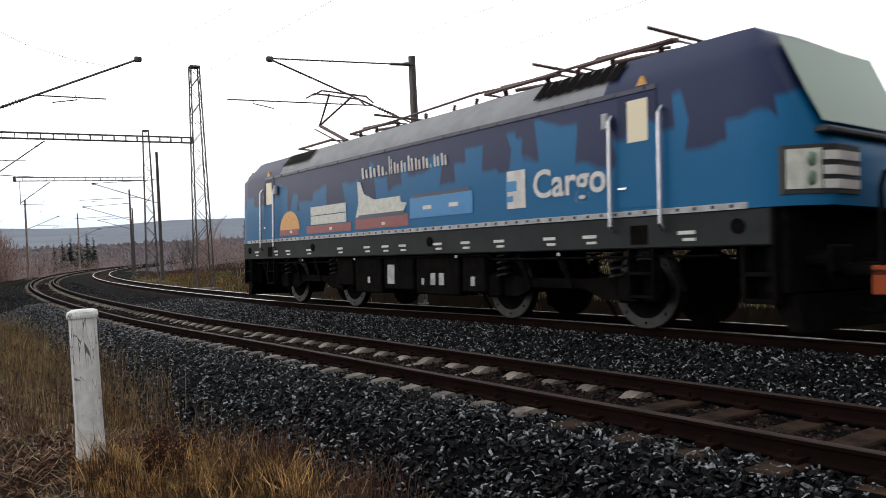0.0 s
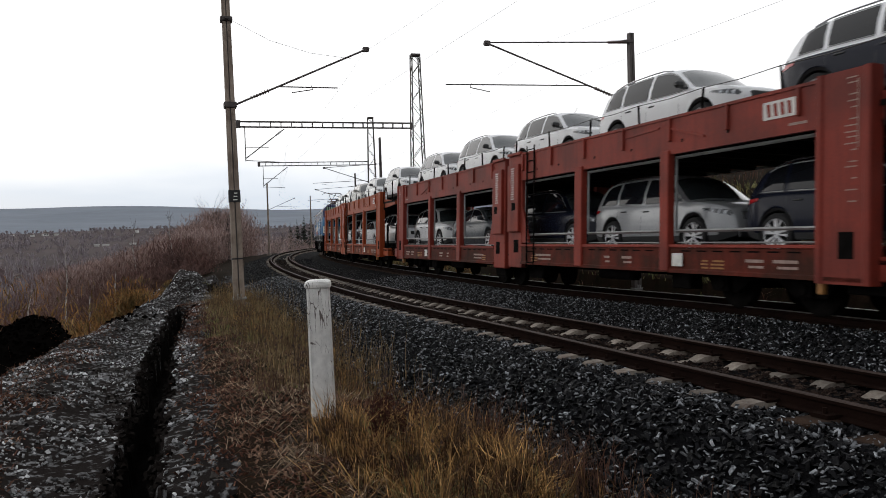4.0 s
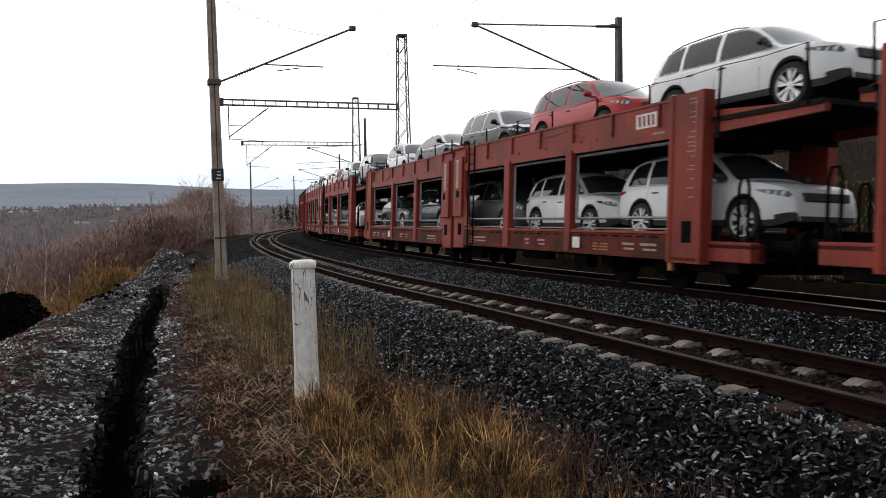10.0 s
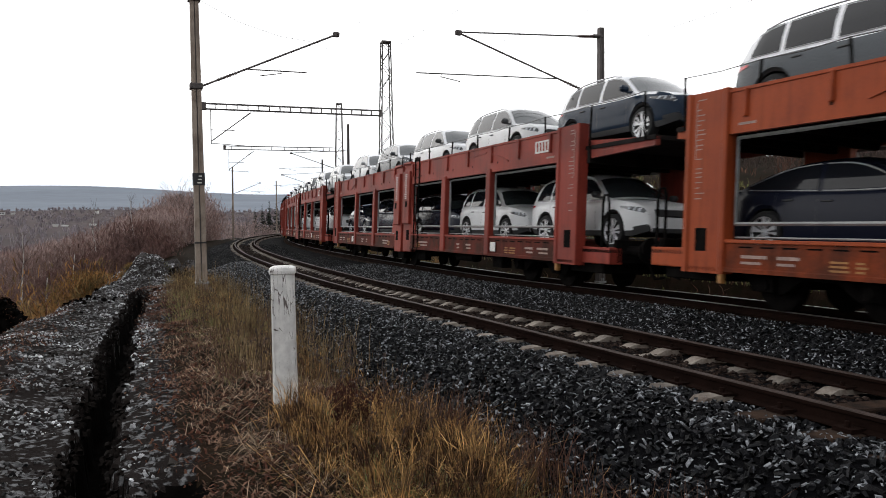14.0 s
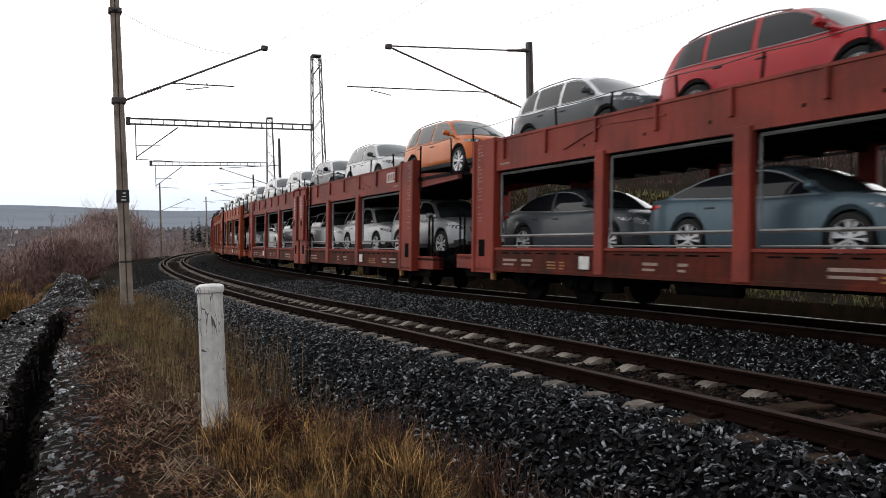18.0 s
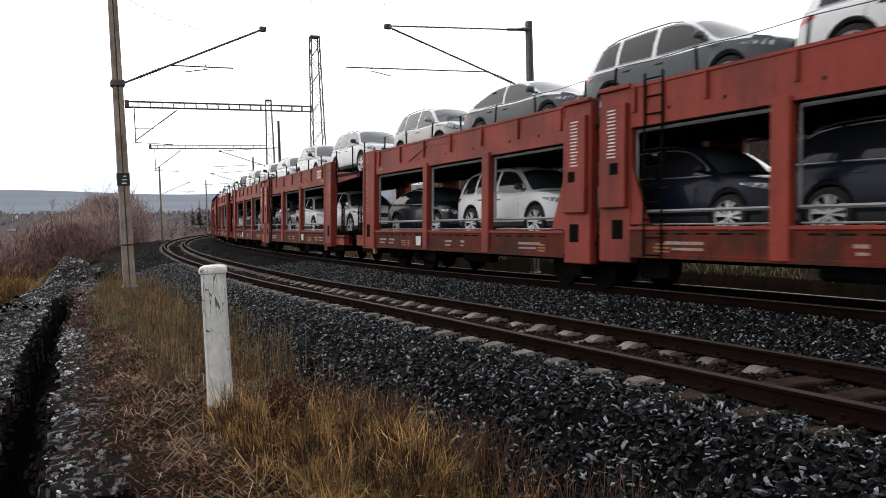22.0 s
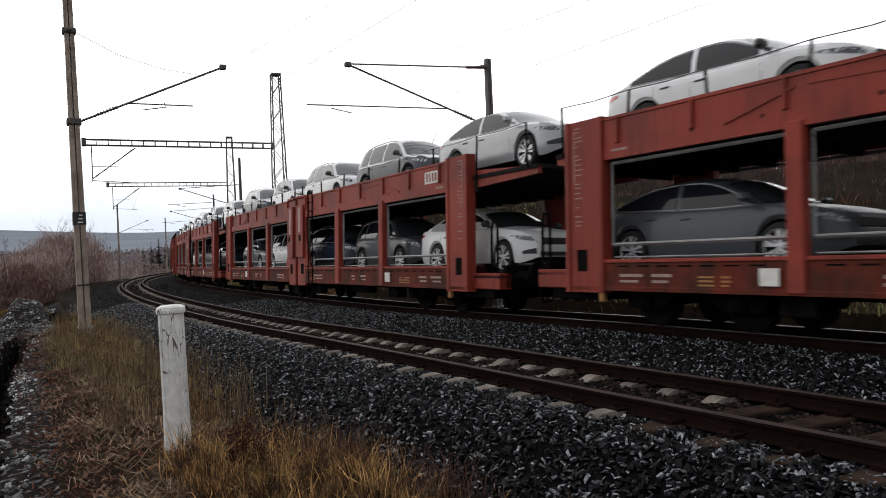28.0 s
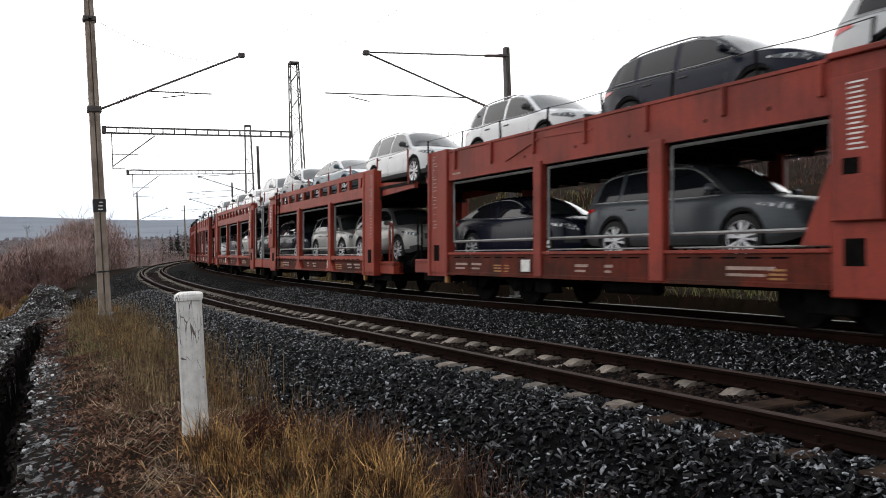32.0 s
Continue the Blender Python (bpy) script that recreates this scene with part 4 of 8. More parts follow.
def lattice_mast(s, off, height, beam_z, beam_to, label):
    z0 = float(ground_z(*on_arc(s, off)[:2]))
    mast = thing("lattice_mast", label, "mast", group="lattice portal masts", at=arc_pose(s, off, 0.0))
    wb, wt = 0.48, 0.24
    half = lambda z: wb + (wt - wb) * (z - z0) / (height - z0)
    for a in (-1, 1):
        for b in (-1, 1):
            part("leg", Shape().rod((a * wb, b * wb, z0 - 0.3), (a * wt, b * wt, height), 0.040, 4), MAST_DARK, mast)
    sh, n = Shape(), 15
    zs = [z0 + (height - z0) * (1 - (1 - i / n) ** 1.15) for i in range(n + 1)]
    for i in range(n):
        p, q = half(zs[i]), half(zs[i + 1])
        e = 1 if i % 2 else -1
        for a, b, c, d in ((e * p, p, -e * q, q), (e * p, -p, -e * q, -q), (p, e * p, q, -e * q), (-p, e * p, -q, -e * q)):
            sh.rod((a, b, zs[i]), (c, d, zs[i + 1]), 0.021, 4)
    tagged(part("lacing", sh, MAST_DARK, mast, "zigzag lacing bars"), kind="stuff")
    part("footing", Shape().box(-0.75, 0.75, -0.75, 0.75, z0 - 0.7, z0 + 0.22, 0, 0.05), CONCRETE, mast)
    part("head_plate", Shape().box(-wt - 0.04, wt + 0.04, -wt - 0.04, wt + 0.04, height - 0.12, height, 0, 0.02), MAST_DARK, mast)
    sh = Shape()
    for x in (-0.16, 0.16):
        for z in (beam_z, beam_z + 0.30):
            sh.rod((x, 0.3, z), (x, beam_to, z), 0.026, 4)
    part("beam_chord", sh, MAST_DARK, mast, "long level lattice beam")
    sh, n = Shape(), 17
    for i in range(n + 1):
        y = 0.3 + (beam_to - 0.3) * i / n
        sh.box(-0.17, 0.17, y - 0.018, y + 0.018, beam_z - 0.01, beam_z + 0.31)
    tagged(part("beam_batten", sh, MAST_DARK, mast), kind="stuff")
    part("beam_end", Shape().box(-0.2, 0.2, beam_to - 0.1, beam_to + 0.12, beam_z - 0.05, beam_z + 0.36, 0, 0.02), MAST_DARK, mast)
    for y in (beam_to - 0.35,):
        part("drop_post", Shape().rod((0, y, beam_z), (0, y, beam_z - 1.95), 0.026, 6), MAST_DARK, mast)
        part("stay_tube", Shape().rod((0, y, beam_z - 1.8), (0, y - 2.2, beam_z - 0.1), 0.032, 6), MAST_DARK, mast)
        part("insulator", insulator((0, y - 1.7, beam_z - 0.48), (0, y - 2.1, beam_z - 0.17)), PORCELAIN, mast)
        part("registration_arm", Shape().rod((0, y, beam_z - 1.15), (0, y - 1.3, beam_z - 1.15), 0.02, 6).rod((0, y, beam_z - 1.9), (0, y - 1.9, beam_z - 2.0), 0.02, 6), MAST_DARK, mast)
    return mast


lattice_mast(-186.0, -7.75, 12.45, 8.02, 10.4, "dark lattice steel mast holding a long beam over the tracks")
lattice_mast(-160.0, -8.5, 12.7, 8.30, 10.2, "distant dark lattice steel mast with a beam over the tracks")

# contact and carrier wires over both tracks
for off, sup in ((0.0, (-245, -208.6, -186, -160, -130.5, -88, -40)), (OFF_FAR, (-248, -210.5, -186, -172.6, -147, -118, -70))):
    line = thing("overhead_wire", "thin dark overhead contact and carrier wires", "wire", group="overhead wires")
    for a, b in zip(sup, sup[1:]):
        n = 10
        carrier = [on_arc(a + (b - a) * i / n, off, 6.93 - (b - a) * 0.016 * 4 * (i / n) * (1 - i / n)) for i in range(n + 1)]
        for i in range(n + 1):
            chord = on_arc(a, off).lerp(on_arc(b, off), i / n)
            carrier[i].x, carrier[i].y = chord.x, chord.y
        part("carrier_wire", Shape().tube(carrier, 0.0035, 4), CABLE, line)
        contact = [on_arc(a, off, 5.62), on_arc(b, off, 5.62)]
        part("contact_wire", Shape().tube(contact, 0.0035, 4), CABLE, line)
        sh = Shape()
        for i in range(1, n, 2):
            sh.rod(carrier[i], contact[0].lerp(contact[1], i / n), 0.0015, 3)
        tagged(part("dropper", sh, CABLE, line), kind="stuff")


# ---------------------------------------------------------------- grass and scrub
def blades(name, x, y, height, lean, width, mats, label, category, seed, z=None):
    """Bent tapering blades, joined."""
    g = np.random.default_rng(seed)
    n = len(x)
    z = ground_z(x, y) - 0.02 if z is None else z
    a = g.uniform(0, math.tau, n)
    b = g.uniform(0, math.tau, n)
    px, py = np.cos(a) * width, np.sin(a) * width
    lx, ly = np.cos(b) * lean * height, np.sin(b) * lean * height
    v = np.zeros((n, 5, 3))
    for k, (f, w, h) in enumerate(((0, -1, 0), (0, 1, 0), (0.35, -0.8, 0.6), (0.35, 0.8, 0.6), (1, 0, 1))):
        v[:, k, 0], v[:, k, 1] = x + lx * f + px * w, y + ly * f + py * w
        v[:, k, 2] = z + height * h * (1 - 0.45 * np.minimum(lean, 1.9) * f)
    k = np.arange(n)[:, None] * 5
    faces = np.concatenate([k + np.array([[0, 1, 3, 2]])]).tolist() + (k + np.array([[2, 3, 4]])).tolist()
    ob = new(name, solid(name, v.reshape(-1, 3), faces, mats))
    return tagged(ob, label, category, kind="stuff")


def clumps(n_clump, per, s0, s1, o0, o1, radius, seed, power=1.0):
    g = np.random.default_rng(seed)
    cs, co = s0 + (s1 - s0) * g.uniform(0, 1, n_clump) ** power, g.uniform(o0, o1, n_clump)
    cx, cy = arc_points(cs, co)
    x = (cx[:, None] + g.normal(0, radius, (n_clump, per))).ravel()
    y = (cy[:, None] + g.normal(0, radius, (n_clump, per))).ravel()
    big = np.repeat(g.uniform(0.22, 1.0, n_clump) ** 0.8 * 1.3, per)
    keep = np.hypot(x, y) > 2.6
    return x[keep], y[keep], big[keep], g


x, y, big, g = clumps(96, 70, -225.8, -223.3, 3.35, 4.45, 0.07, 51)
blades("dry_grass", x, y, g.uniform(0.18, 0.62, len(x)) * big, g.uniform(0.1, 0.85, len(x)), 0.0034, [DRY_GRASS], "thick golden tussock of dry grass beside the white post", "grass", 52)
x, y, big, g = clumps(44, 40, -225.8, -223.3, 3.3, 4.3, 0.08, 85)
blades("green_grass", x, y, g.uniform(0.12, 0.42, len(x)) * big, g.uniform(0.2, 1.0, len(x)), 0.0032, [GREEN_GRASS], "olive green blades inside the golden tussock", "grass", 86)
x, y, big, g = clumps(120, 40, -216.5, -205.5, 3.0, 4.6, 0.16, 71)
blades("green_grass", x, y, g.uniform(0.08, 0.26, len(x)) * big, g.uniform(0.2, 1.0, len(x)), 0.005, [GREEN_GRASS], "yellow-green grass round the foot of the mast", "grass", 72)
x, y, big, g = clumps(34, 16, -225.8, -222.8, 3.7, 4.6, 0.10, 73)
blades("flattened_straw", x, y, g.uniform(0.22, 0.5, len(x)), g.uniform(1.1, 1.8, len(x)), 0.0035, [DRY_GRASS], "golden straw bent down beside the tussock", "straw", 74, ground_z(x, y) + 0.01)
x, y, big, g = clumps(46, 24, -227.0, -206, 3.0, 4.6, 0.10, 69)
blades("dead_stems", x, y, g.uniform(0.2, 0.62, len(x)) * big, g.uniform(0.1, 0.6, len(x)), 0.003, [TWIG_RED], "dark reddish dead stems standing in the grass", "weed", 70)
STALK = material("thin_tan_stalks", (0.32, 0.235, 0.12), 0.9, spread=0.3, scale=4, fine=30, bump=0, second=(0.075, 0.045, 0.026), cover=0.5, island=0.6, spec=0.1)
x, y, big, g = clumps(210, 22, -221.5, -205.5, 2.75, 4.5, 0.16, 77)
blades("dead_stems", x, y, g.uniform(0.3, 0.85, len(x)) * big, g.uniform(0.05, 0.4, len(x)), 0.0028, [STALK], "thin wispy brown stalks along the edge of the ballast", "weed", 78)
x, y, big, g = clumps(70, 30, -227.2, -223.0, 2.75, 3.5, 0.12, 79)
blades("dead_stems", x, y, g.uniform(0.2, 0.6, len(x)) * big, g.uniform(0.1, 0.7, len(x)), 0.003, [TWIG_RED], "dark reddish dead stems below the tussock", "weed", 80)
x, y, big, g = clumps(170, 12, -227.0, -217, 3.6, 5.0, 0.17, 83)
blades("flattened_straw", x, y, g.uniform(0.06, 0.22, len(x)), g.uniform(1.5, 1.95, len(x)), 0.0035, [PALE_STRAW], "pale broken straw scattered on the trodden ground", "straw", 84, ground_z(x, y) + 0.012)
x, y, big, g = clumps(26, 40, -227.5, -222.5, 2.95, 3.5, 0.12, 65)
blades("dry_grass", x, y, g.uniform(0.12, 0.46, len(x)) * big, g.uniform(0.1, 0.8, len(x)), 0.003, [DRY_GRASS], "thin dry grass along the toe of the ballast", "grass", 66)
x, y, big, g = clumps(62, 38, -221.0, -200, 3.05, 4.2, 0.11, 53, 1.2)
blades("dry_grass", x, y, g.uniform(0.15, 0.5, len(x)) * big, g.uniform(0.1, 0.7, len(x)), 0.0045, [DRY_GRASS], "dry brown grass strip along the track bed", "grass", 54)
x, y, big, g = clumps(110, 40, -226, -198, 3.0, 4.6, 0.16, 55)
blades("green_grass", x, y, g.uniform(0.05, 0.16, len(x)), g.uniform(0.3, 1.0, len(x)), 0.004, [GREEN_GRASS], "short green winter grass among dry stalks", "grass", 56)
x, y, big, g = clumps(130, 18, -228, -208, 3.3, 4.7, 0.2, 57)
blades("flattened_straw", x, y, g.uniform(0.08, 0.30, len(x)), g.uniform(1.5, 1.95, len(x)), 0.0035, [DEAD_STRAW], "flattened straw and dead stalks on the soil", "straw", 58, ground_z(x, y) + 0.008)
x, y, big, g = clumps(760, 26, -228, -205, 3.3, 5.2, 0.2, 67)
blades("dead_leaves", x, y, g.uniform(0.02, 0.08, len(x)), g.uniform(0.8, 1.95, len(x)), 0.011, [LITTER], "reddish-brown dead leaves and stems on the ground", "leaf litter", 68, ground_z(x, y) + 0.006)
x, y, big, g = clumps(420, 18, -228, -200, 6.9, 9.0, 0.16, 87)
blades("dead_leaves", x, y, g.uniform(0.02, 0.10, len(x)), g.uniform(0.8, 1.95, len(x)), 0.010, [LITTER], "brown dead leaves caught on the frosty soil", "leaf litter", 88, ground_z(x, y) + 0.01)
x, y, big, g = clumps(900, 30, -250, -150, -15, -7.6, 0.4, 59)
blades("green_grass", x, y, g.uniform(0.10, 0.35, len(x)) * big, g.uniform(0.2, 0.9, len(x)), 0.014, [GREEN_GRASS], "rough green-brown grass beyond the train", "grass", 60)
x, y, big, g = clumps(260, 26, -250, -130, -22, -8.2, 0.6, 61)
blades("dry_grass", x, y, g.uniform(0.25, 0.7, len(x)) * big, g.uniform(0.2, 0.8, len(x)), 0.012, [LITTER], "rough brown grass beyond the train", "grass", 62)
x, y, big, g = clumps(170, 30, -192, -146, -13.5, -8, 0.4, 75)
blades("dry_grass", x, y, g.uniform(0.25, 0.65, len(x)) * big, g.uniform(0.2, 0.9, len(x)), 0.011, [DRY_GRASS], "orange dry grass on the inner slope of the curve", "grass", 76)
x, y, big, g = clumps(300, 24, -226, -130, 8.6, 18, 0.5, 63)
blades("dry_grass", x, y, g.uniform(0.3, 0.9, len(x)) * big, g.uniform(0.2, 0.8, len(x)), 0.014, [LITTER], "tall brown grass on the slope below the track", "grass", 64)


def twig_mesh(name, seed, height, spread_, stems, mats, thick=0.035):
    """A leafless shrub: stems that fork three times into ever thinner twigs."""
    g = random.Random(seed)
    sh = Shape()

    def grow(p, d, length, r, level):
        q = p + d * length
        side = d.cross(Vector((g.uniform(-1, 1), g.uniform(-1, 1), 0.2))).normalized() * r
        mid = p.lerp(q, 0.5) + Vector((g.uniform(-1, 1), g.uniform(-1, 1), 0)) * length * 0.06
        sh.add([tuple(p - side), tuple(p + side), tuple(mid + side * 0.8), tuple(mid - side * 0.8), tuple(q + side * 0.55), tuple(q - side * 0.55)], [(0, 1, 2, 3), (3, 2, 4, 5)])
        if level < 3:
            for _ in range(4):
                k = g.uniform(0.35, 1.0)
                e = (d + Vector((g.uniform(-1, 1), g.uniform(-1, 1), g.uniform(-0.15, 0.6))) * 0.62).normalized()
                grow(p + d * length * k, e, length * g.uniform(0.42, 0.66), r * 0.52, level + 1)

    for _ in range(stems):
        d = Vector((g.uniform(-1, 1) * spread_, g.uniform(-1, 1) * spread_, 1)).normalized()
        b = Vector((g.uniform(-0.4, 0.4), g.uniform(-0.4, 0.4), -0.2))
        grow(b, d, height * g.uniform(0.42, 0.62), thick, 0)
    return sh.data(name, mats)


shrub_data = [twig_mesh("shrub", 70 + i, h, w, n, [mt], tk) for i, (h, w, n, mt, tk) in enumerate((
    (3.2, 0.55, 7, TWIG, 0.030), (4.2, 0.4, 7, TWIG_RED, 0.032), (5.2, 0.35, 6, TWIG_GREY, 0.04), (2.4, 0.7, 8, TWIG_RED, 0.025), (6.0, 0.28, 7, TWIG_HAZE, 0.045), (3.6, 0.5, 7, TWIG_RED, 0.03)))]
rnd = random.Random(9)
SHRUB_LABELS = {0: "bare brown shrub on the slope", 1: "bare reddish shrub on the slope", 2: "bare grey young tree on the slope", 3: "low bare reddish bush on the slope", 4: "tall bare brown shrub by the line", 5: "bare rusty-brown bush on the slope"}


def shrub(x, y, kind, scale):
    ob = new("bare_shrub", shrub_data[kind])
    tagged(ob, SHRUB_LABELS[kind], "shrub", group="bare shrubs")
    ob.matrix_basis = pose(x, y, float(ground_z(x, y)) - 0.1, rnd.uniform(-4, 4), rnd.uniform(-4, 4), rnd.uniform(0, 360)) @ Matrix.Diagonal((scale, scale, scale * rnd.uniform(0.85, 1.15), 1))


for count, s0, s1, o0, o1, lo, hi, kinds in ((45, -208, -165, 12, 28, 0.35, 0.6, (0, 1, 3, 5)), (35, -205, -90, 22, 75, 0.6, 1.0, (0, 1, 2, 4, 5)), (22, -156, -132, 5.6, 9.5, 0.9, 1.25, (2, 4, 4)),
                                            (20, -120, -40, 5, 22, 0.8, 1.2, (0, 2, 4)), (40, -215, -172, -34, -15, 0.4, 0.7, (0, 1, 3, 5)), (25, -170, -60, -40, -11, 0.7, 1.15, (0, 2, 4, 5))):
    for _ in range(count):
        s, o = rnd.uniform(s0, s1), rnd.uniform(o0, o1)
        p = on_arc(s, o)
        shrub(p.x, p.y, rnd.choice(kinds), rnd.uniform(lo, hi))


def on_slope(a, el):
    """The distance at which the land, seen at azimuth a, reaches the elevation el."""
    r = np.geomspace(170, 2600, 900)
    z = ground_z(r * math.sin(radians(a)), r * math.cos(radians(a)))
    return float(r[np.argmax(np.degrees(np.arctan2(z - 1.55, r)) > el)])


HOUSES = [(a, on_slope(a, el), w * 0.55, d * 0.55, h * 0.6, turn, flat) for a, el, w, d, h, turn, flat in (
    (-43.8, 0.70, 7, 8, 5, 30, 0), (-43.05, 0.72, 12, 9, 6, 60, 0), (-42.4, 0.74, 9, 7, 3, 40, 1), (-44.94, 0.76, 6, 6, 4, 20, 0), (-37.39, 0.80, 6, 6, 7, 10, 0), (-39.95, -0.08, 6, 5, 2.4, 38, 1), (-39.40, -0.06, 8, 4, 1.6, 38, 1),
    (-37.68, -0.02, 8, 5, 2.0, 40, 1), (-44.76, -1.95, 3.0, 2.2, 1.6, 50, 0), (-42.91, -2.20, 2.2, 2.0, 1.9, 35, 1), (-41.73, -2.45, 3.6, 2.4, 1.4, 42, 0), (-14, 0.35, 9, 8, 5, 20, 0), (-13.3, 0.4, 8, 7, 5, 70, 0))]


def far_wood(name, label, n, r0, r1, a0, a1, height, mats, seed, power=1.0, per=26):
    """A far belt of leafless woodland: clumps of slender strokes that fan out and stand on the land."""
    g = np.random.default_rng(seed)
    r = r0 + (r1 - r0) * g.uniform(0, 1, n) ** power
    a = np.radians(g.uniform(a0, a1, n))
    x, y = r * np.sin(a), r * np.cos(a)
    s, off = arc_of(x, y)
    dens = value_noise(x * 0.02, y * 0.02, seed)
    keep = ((off > 16) | (off < -26)) & (dens > 0.15)
    for house_at, house_r, house_w, *_ in HOUSES:
        keep &= (np.abs(np.degrees(a) - house_at) > 0.08 + 32 * house_w / house_r) | (r > house_r * 1.02) | (r < house_r * 0.80)
    x, y, r, dens = x[keep], y[keep], r[keep], dens[keep]
    h = np.repeat(height * g.uniform(0.55, 1.1, len(x)) * (0.55 + 0.8 * dens), per)
    w = np.repeat(0.012 + r * 0.00055, per)
    z0 = np.repeat(ground_z(x, y), per)
    x, y = np.repeat(x, per), np.repeat(y, per)
    m = len(x)
    lift = g.uniform(0.0, 0.45, m)
    x, y = x + g.normal(0, 0.16, m) * h, y + g.normal(0, 0.16, m) * h
    return blades(name, x, y, h * g.uniform(0.35, 1.0, m) * (1 - 0.5 * lift), g.uniform(0.05, 0.75, m), w, mats, label, "woodland", seed + 1, z0 + lift * h - 0.2)


thicket("bare_thicket", "dense reddish-brown leafless thicket beside the line", 170, -198, -165, 9.5, 20, 2.2, [DARK_TWIGS], 91, 170, 0.018)
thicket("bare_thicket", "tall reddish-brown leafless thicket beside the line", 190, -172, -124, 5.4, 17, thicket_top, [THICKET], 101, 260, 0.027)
thicket("dry_grass", "brown dry grass at the foot of the thicket", 150, -206, -178, 8.8, 15, 1.2, [LITTER], 103, 110, 0.010)
AUTUMN = material("autumn_orange_leaves", (0.33, 0.165, 0.060), 0.9, spread=0.3, scale=1.5, fine=20, bump=0, second=(0.17, 0.125, 0.055), cover=0.5, island=0.5, spec=0.1)
for k, (a_b, r_b, top_b, size_b) in enumerate(((-38.2, 30, 0.15, 0.55), (-39.2, 30.5, -0.35, 0.5), (-36.0, 31, -0.05, 0.4), (-46.4, 28, 0.45, 0.9), (-43.6, 26, -0.7, 0.9), (-41.2, 27, -0.8, 0.8))):
    x_b, y_b = r_b * math.sin(radians(a_b)), r_b * math.cos(radians(a_b))
    s_b, o_b = (float(q) for q in arc_of(x_b, y_b))
    thicket("autumn_bush", "round orange and olive bush below the soil bank", 7, s_b - size_b, s_b + size_b, o_b - size_b, o_b + size_b, top_b - float(ground_z(x_b, y_b)), [AUTUMN], 111 + k, 300, 0.018)
for k, (a_b, r_b, top_b, size_b) in enumerate(((-36.6, 47, 1.0, 1.6), (-38.6, 45, 0.2, 1.4), (-34.6, 49, 0.9, 1.5), (-36.2, 44, -0.3, 2.0), (-40.4, 43, -0.7, 1.2))):
    x_b, y_b = r_b * math.sin(radians(a_b)), r_b * math.cos(radians(a_b))
    s_b, o_b = (float(q) for q in arc_of(x_b, y_b))
    thicket("bare_bush", "rounded dark reddish-brown leafless bush below the line", 16, s_b - size_b, s_b + size_b, o_b - size_b, o_b + size_b, top_b - float(ground_z(x_b, y_b)), [DARK_TWIGS], 131 + k, 420, 0.030)
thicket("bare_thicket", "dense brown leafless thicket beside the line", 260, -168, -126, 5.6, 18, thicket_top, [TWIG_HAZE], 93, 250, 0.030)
thicket("bare_thicket", "low dark brush between the trench and the thicket", 150, -190, -158, 5.2, 11, 1.0, [TWIG_RED], 107, 120, 0.010)
thicket("bare_thicket", "low rusty brush on the slope below the line", 300, -212, -180, 10.5, 30, 1.8, [DARK_TWIGS], 95, 130, 0.014)
thicket("bare_thicket", "dark brown brush on the bank beyond the train", 420, -240, -165, -42, -18, 2.6, [TWIG], 97, 110, 0.012)
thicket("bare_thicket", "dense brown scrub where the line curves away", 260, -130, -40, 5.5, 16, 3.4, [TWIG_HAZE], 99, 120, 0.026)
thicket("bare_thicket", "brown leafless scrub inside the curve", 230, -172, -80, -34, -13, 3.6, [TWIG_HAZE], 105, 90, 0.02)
# the farther belts are paler because mist is put into their colour
far_wood("bare_woodland", "brown leafless valley woodland with haze painted into its colour", 4600, 55, 330, -75, 30, 4.6, [TWIG_FAR], 81, 1.0, 14)
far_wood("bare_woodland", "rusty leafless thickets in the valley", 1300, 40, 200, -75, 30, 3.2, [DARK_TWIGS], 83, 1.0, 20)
far_wood("bare_woodland", "leafless far-slope woodland with mist painted into its grey", 6500, 170, 1300, -75, 40, 6.0, [TWIG_MIST], 85, 1.0, 10)


def conifer(x, y, h, seed):
    g = random.Random(seed)
    tree = thing("conifer", "dark green conifer on the skyline", "tree", group="skyline conifers", at=pose(x, y, float(ground_z(x, y)) - 0.3))
    part("trunk", Shape().rod((0, 0, 0), (0, 0, h * 0.95), 0.22, 6, 0, 0.03), TWIG, tree)
    sh = Shape()
    for i in range(260):
        k = g.uniform(0.08, 1.0)
        a, reach = g.uniform(0, math.tau), (1 - k) * h * 0.24 + 0.2
        p = Vector((0, 0, k * h))
        q = p + Vector((math.cos(a) * reach, math.sin(a) * reach, -reach * 0.35))
        w = Vector((-math.sin(a), math.cos(a), 0)) * reach * 0.28
        sh.add([tuple(p), tuple(p.lerp(q, 0.6) + w), tuple(q), tuple(p.lerp(q, 0.6) - w)], [(0, 1, 2, 3)])
    part("crown", sh, EVERGREEN, tree)


for i, (a, r, top) in enumerate(((-26.4, 232, 5.2), (-25.9, 236, 6.6), (-25.4, 230, 6.0), (-24.9, 238, 7.2), (-24.5, 234, 5.6), (-26.9, 240, 4.4))):
    x, y = r * math.sin(radians(a)), r * math.cos(radians(a))
    conifer(x, y, top + 2.8 - float(ground_z(x, y)), 90 + i)

HOUSE_WALL = material("pale_house_render", (0.75, 0.74, 0.72), 0.8, spread=0.15, bump=0)
HOUSE_ROOF = material("house_roof_tiles", (0.20, 0.16, 0.15), 0.8, spread=0.3, bump=0)


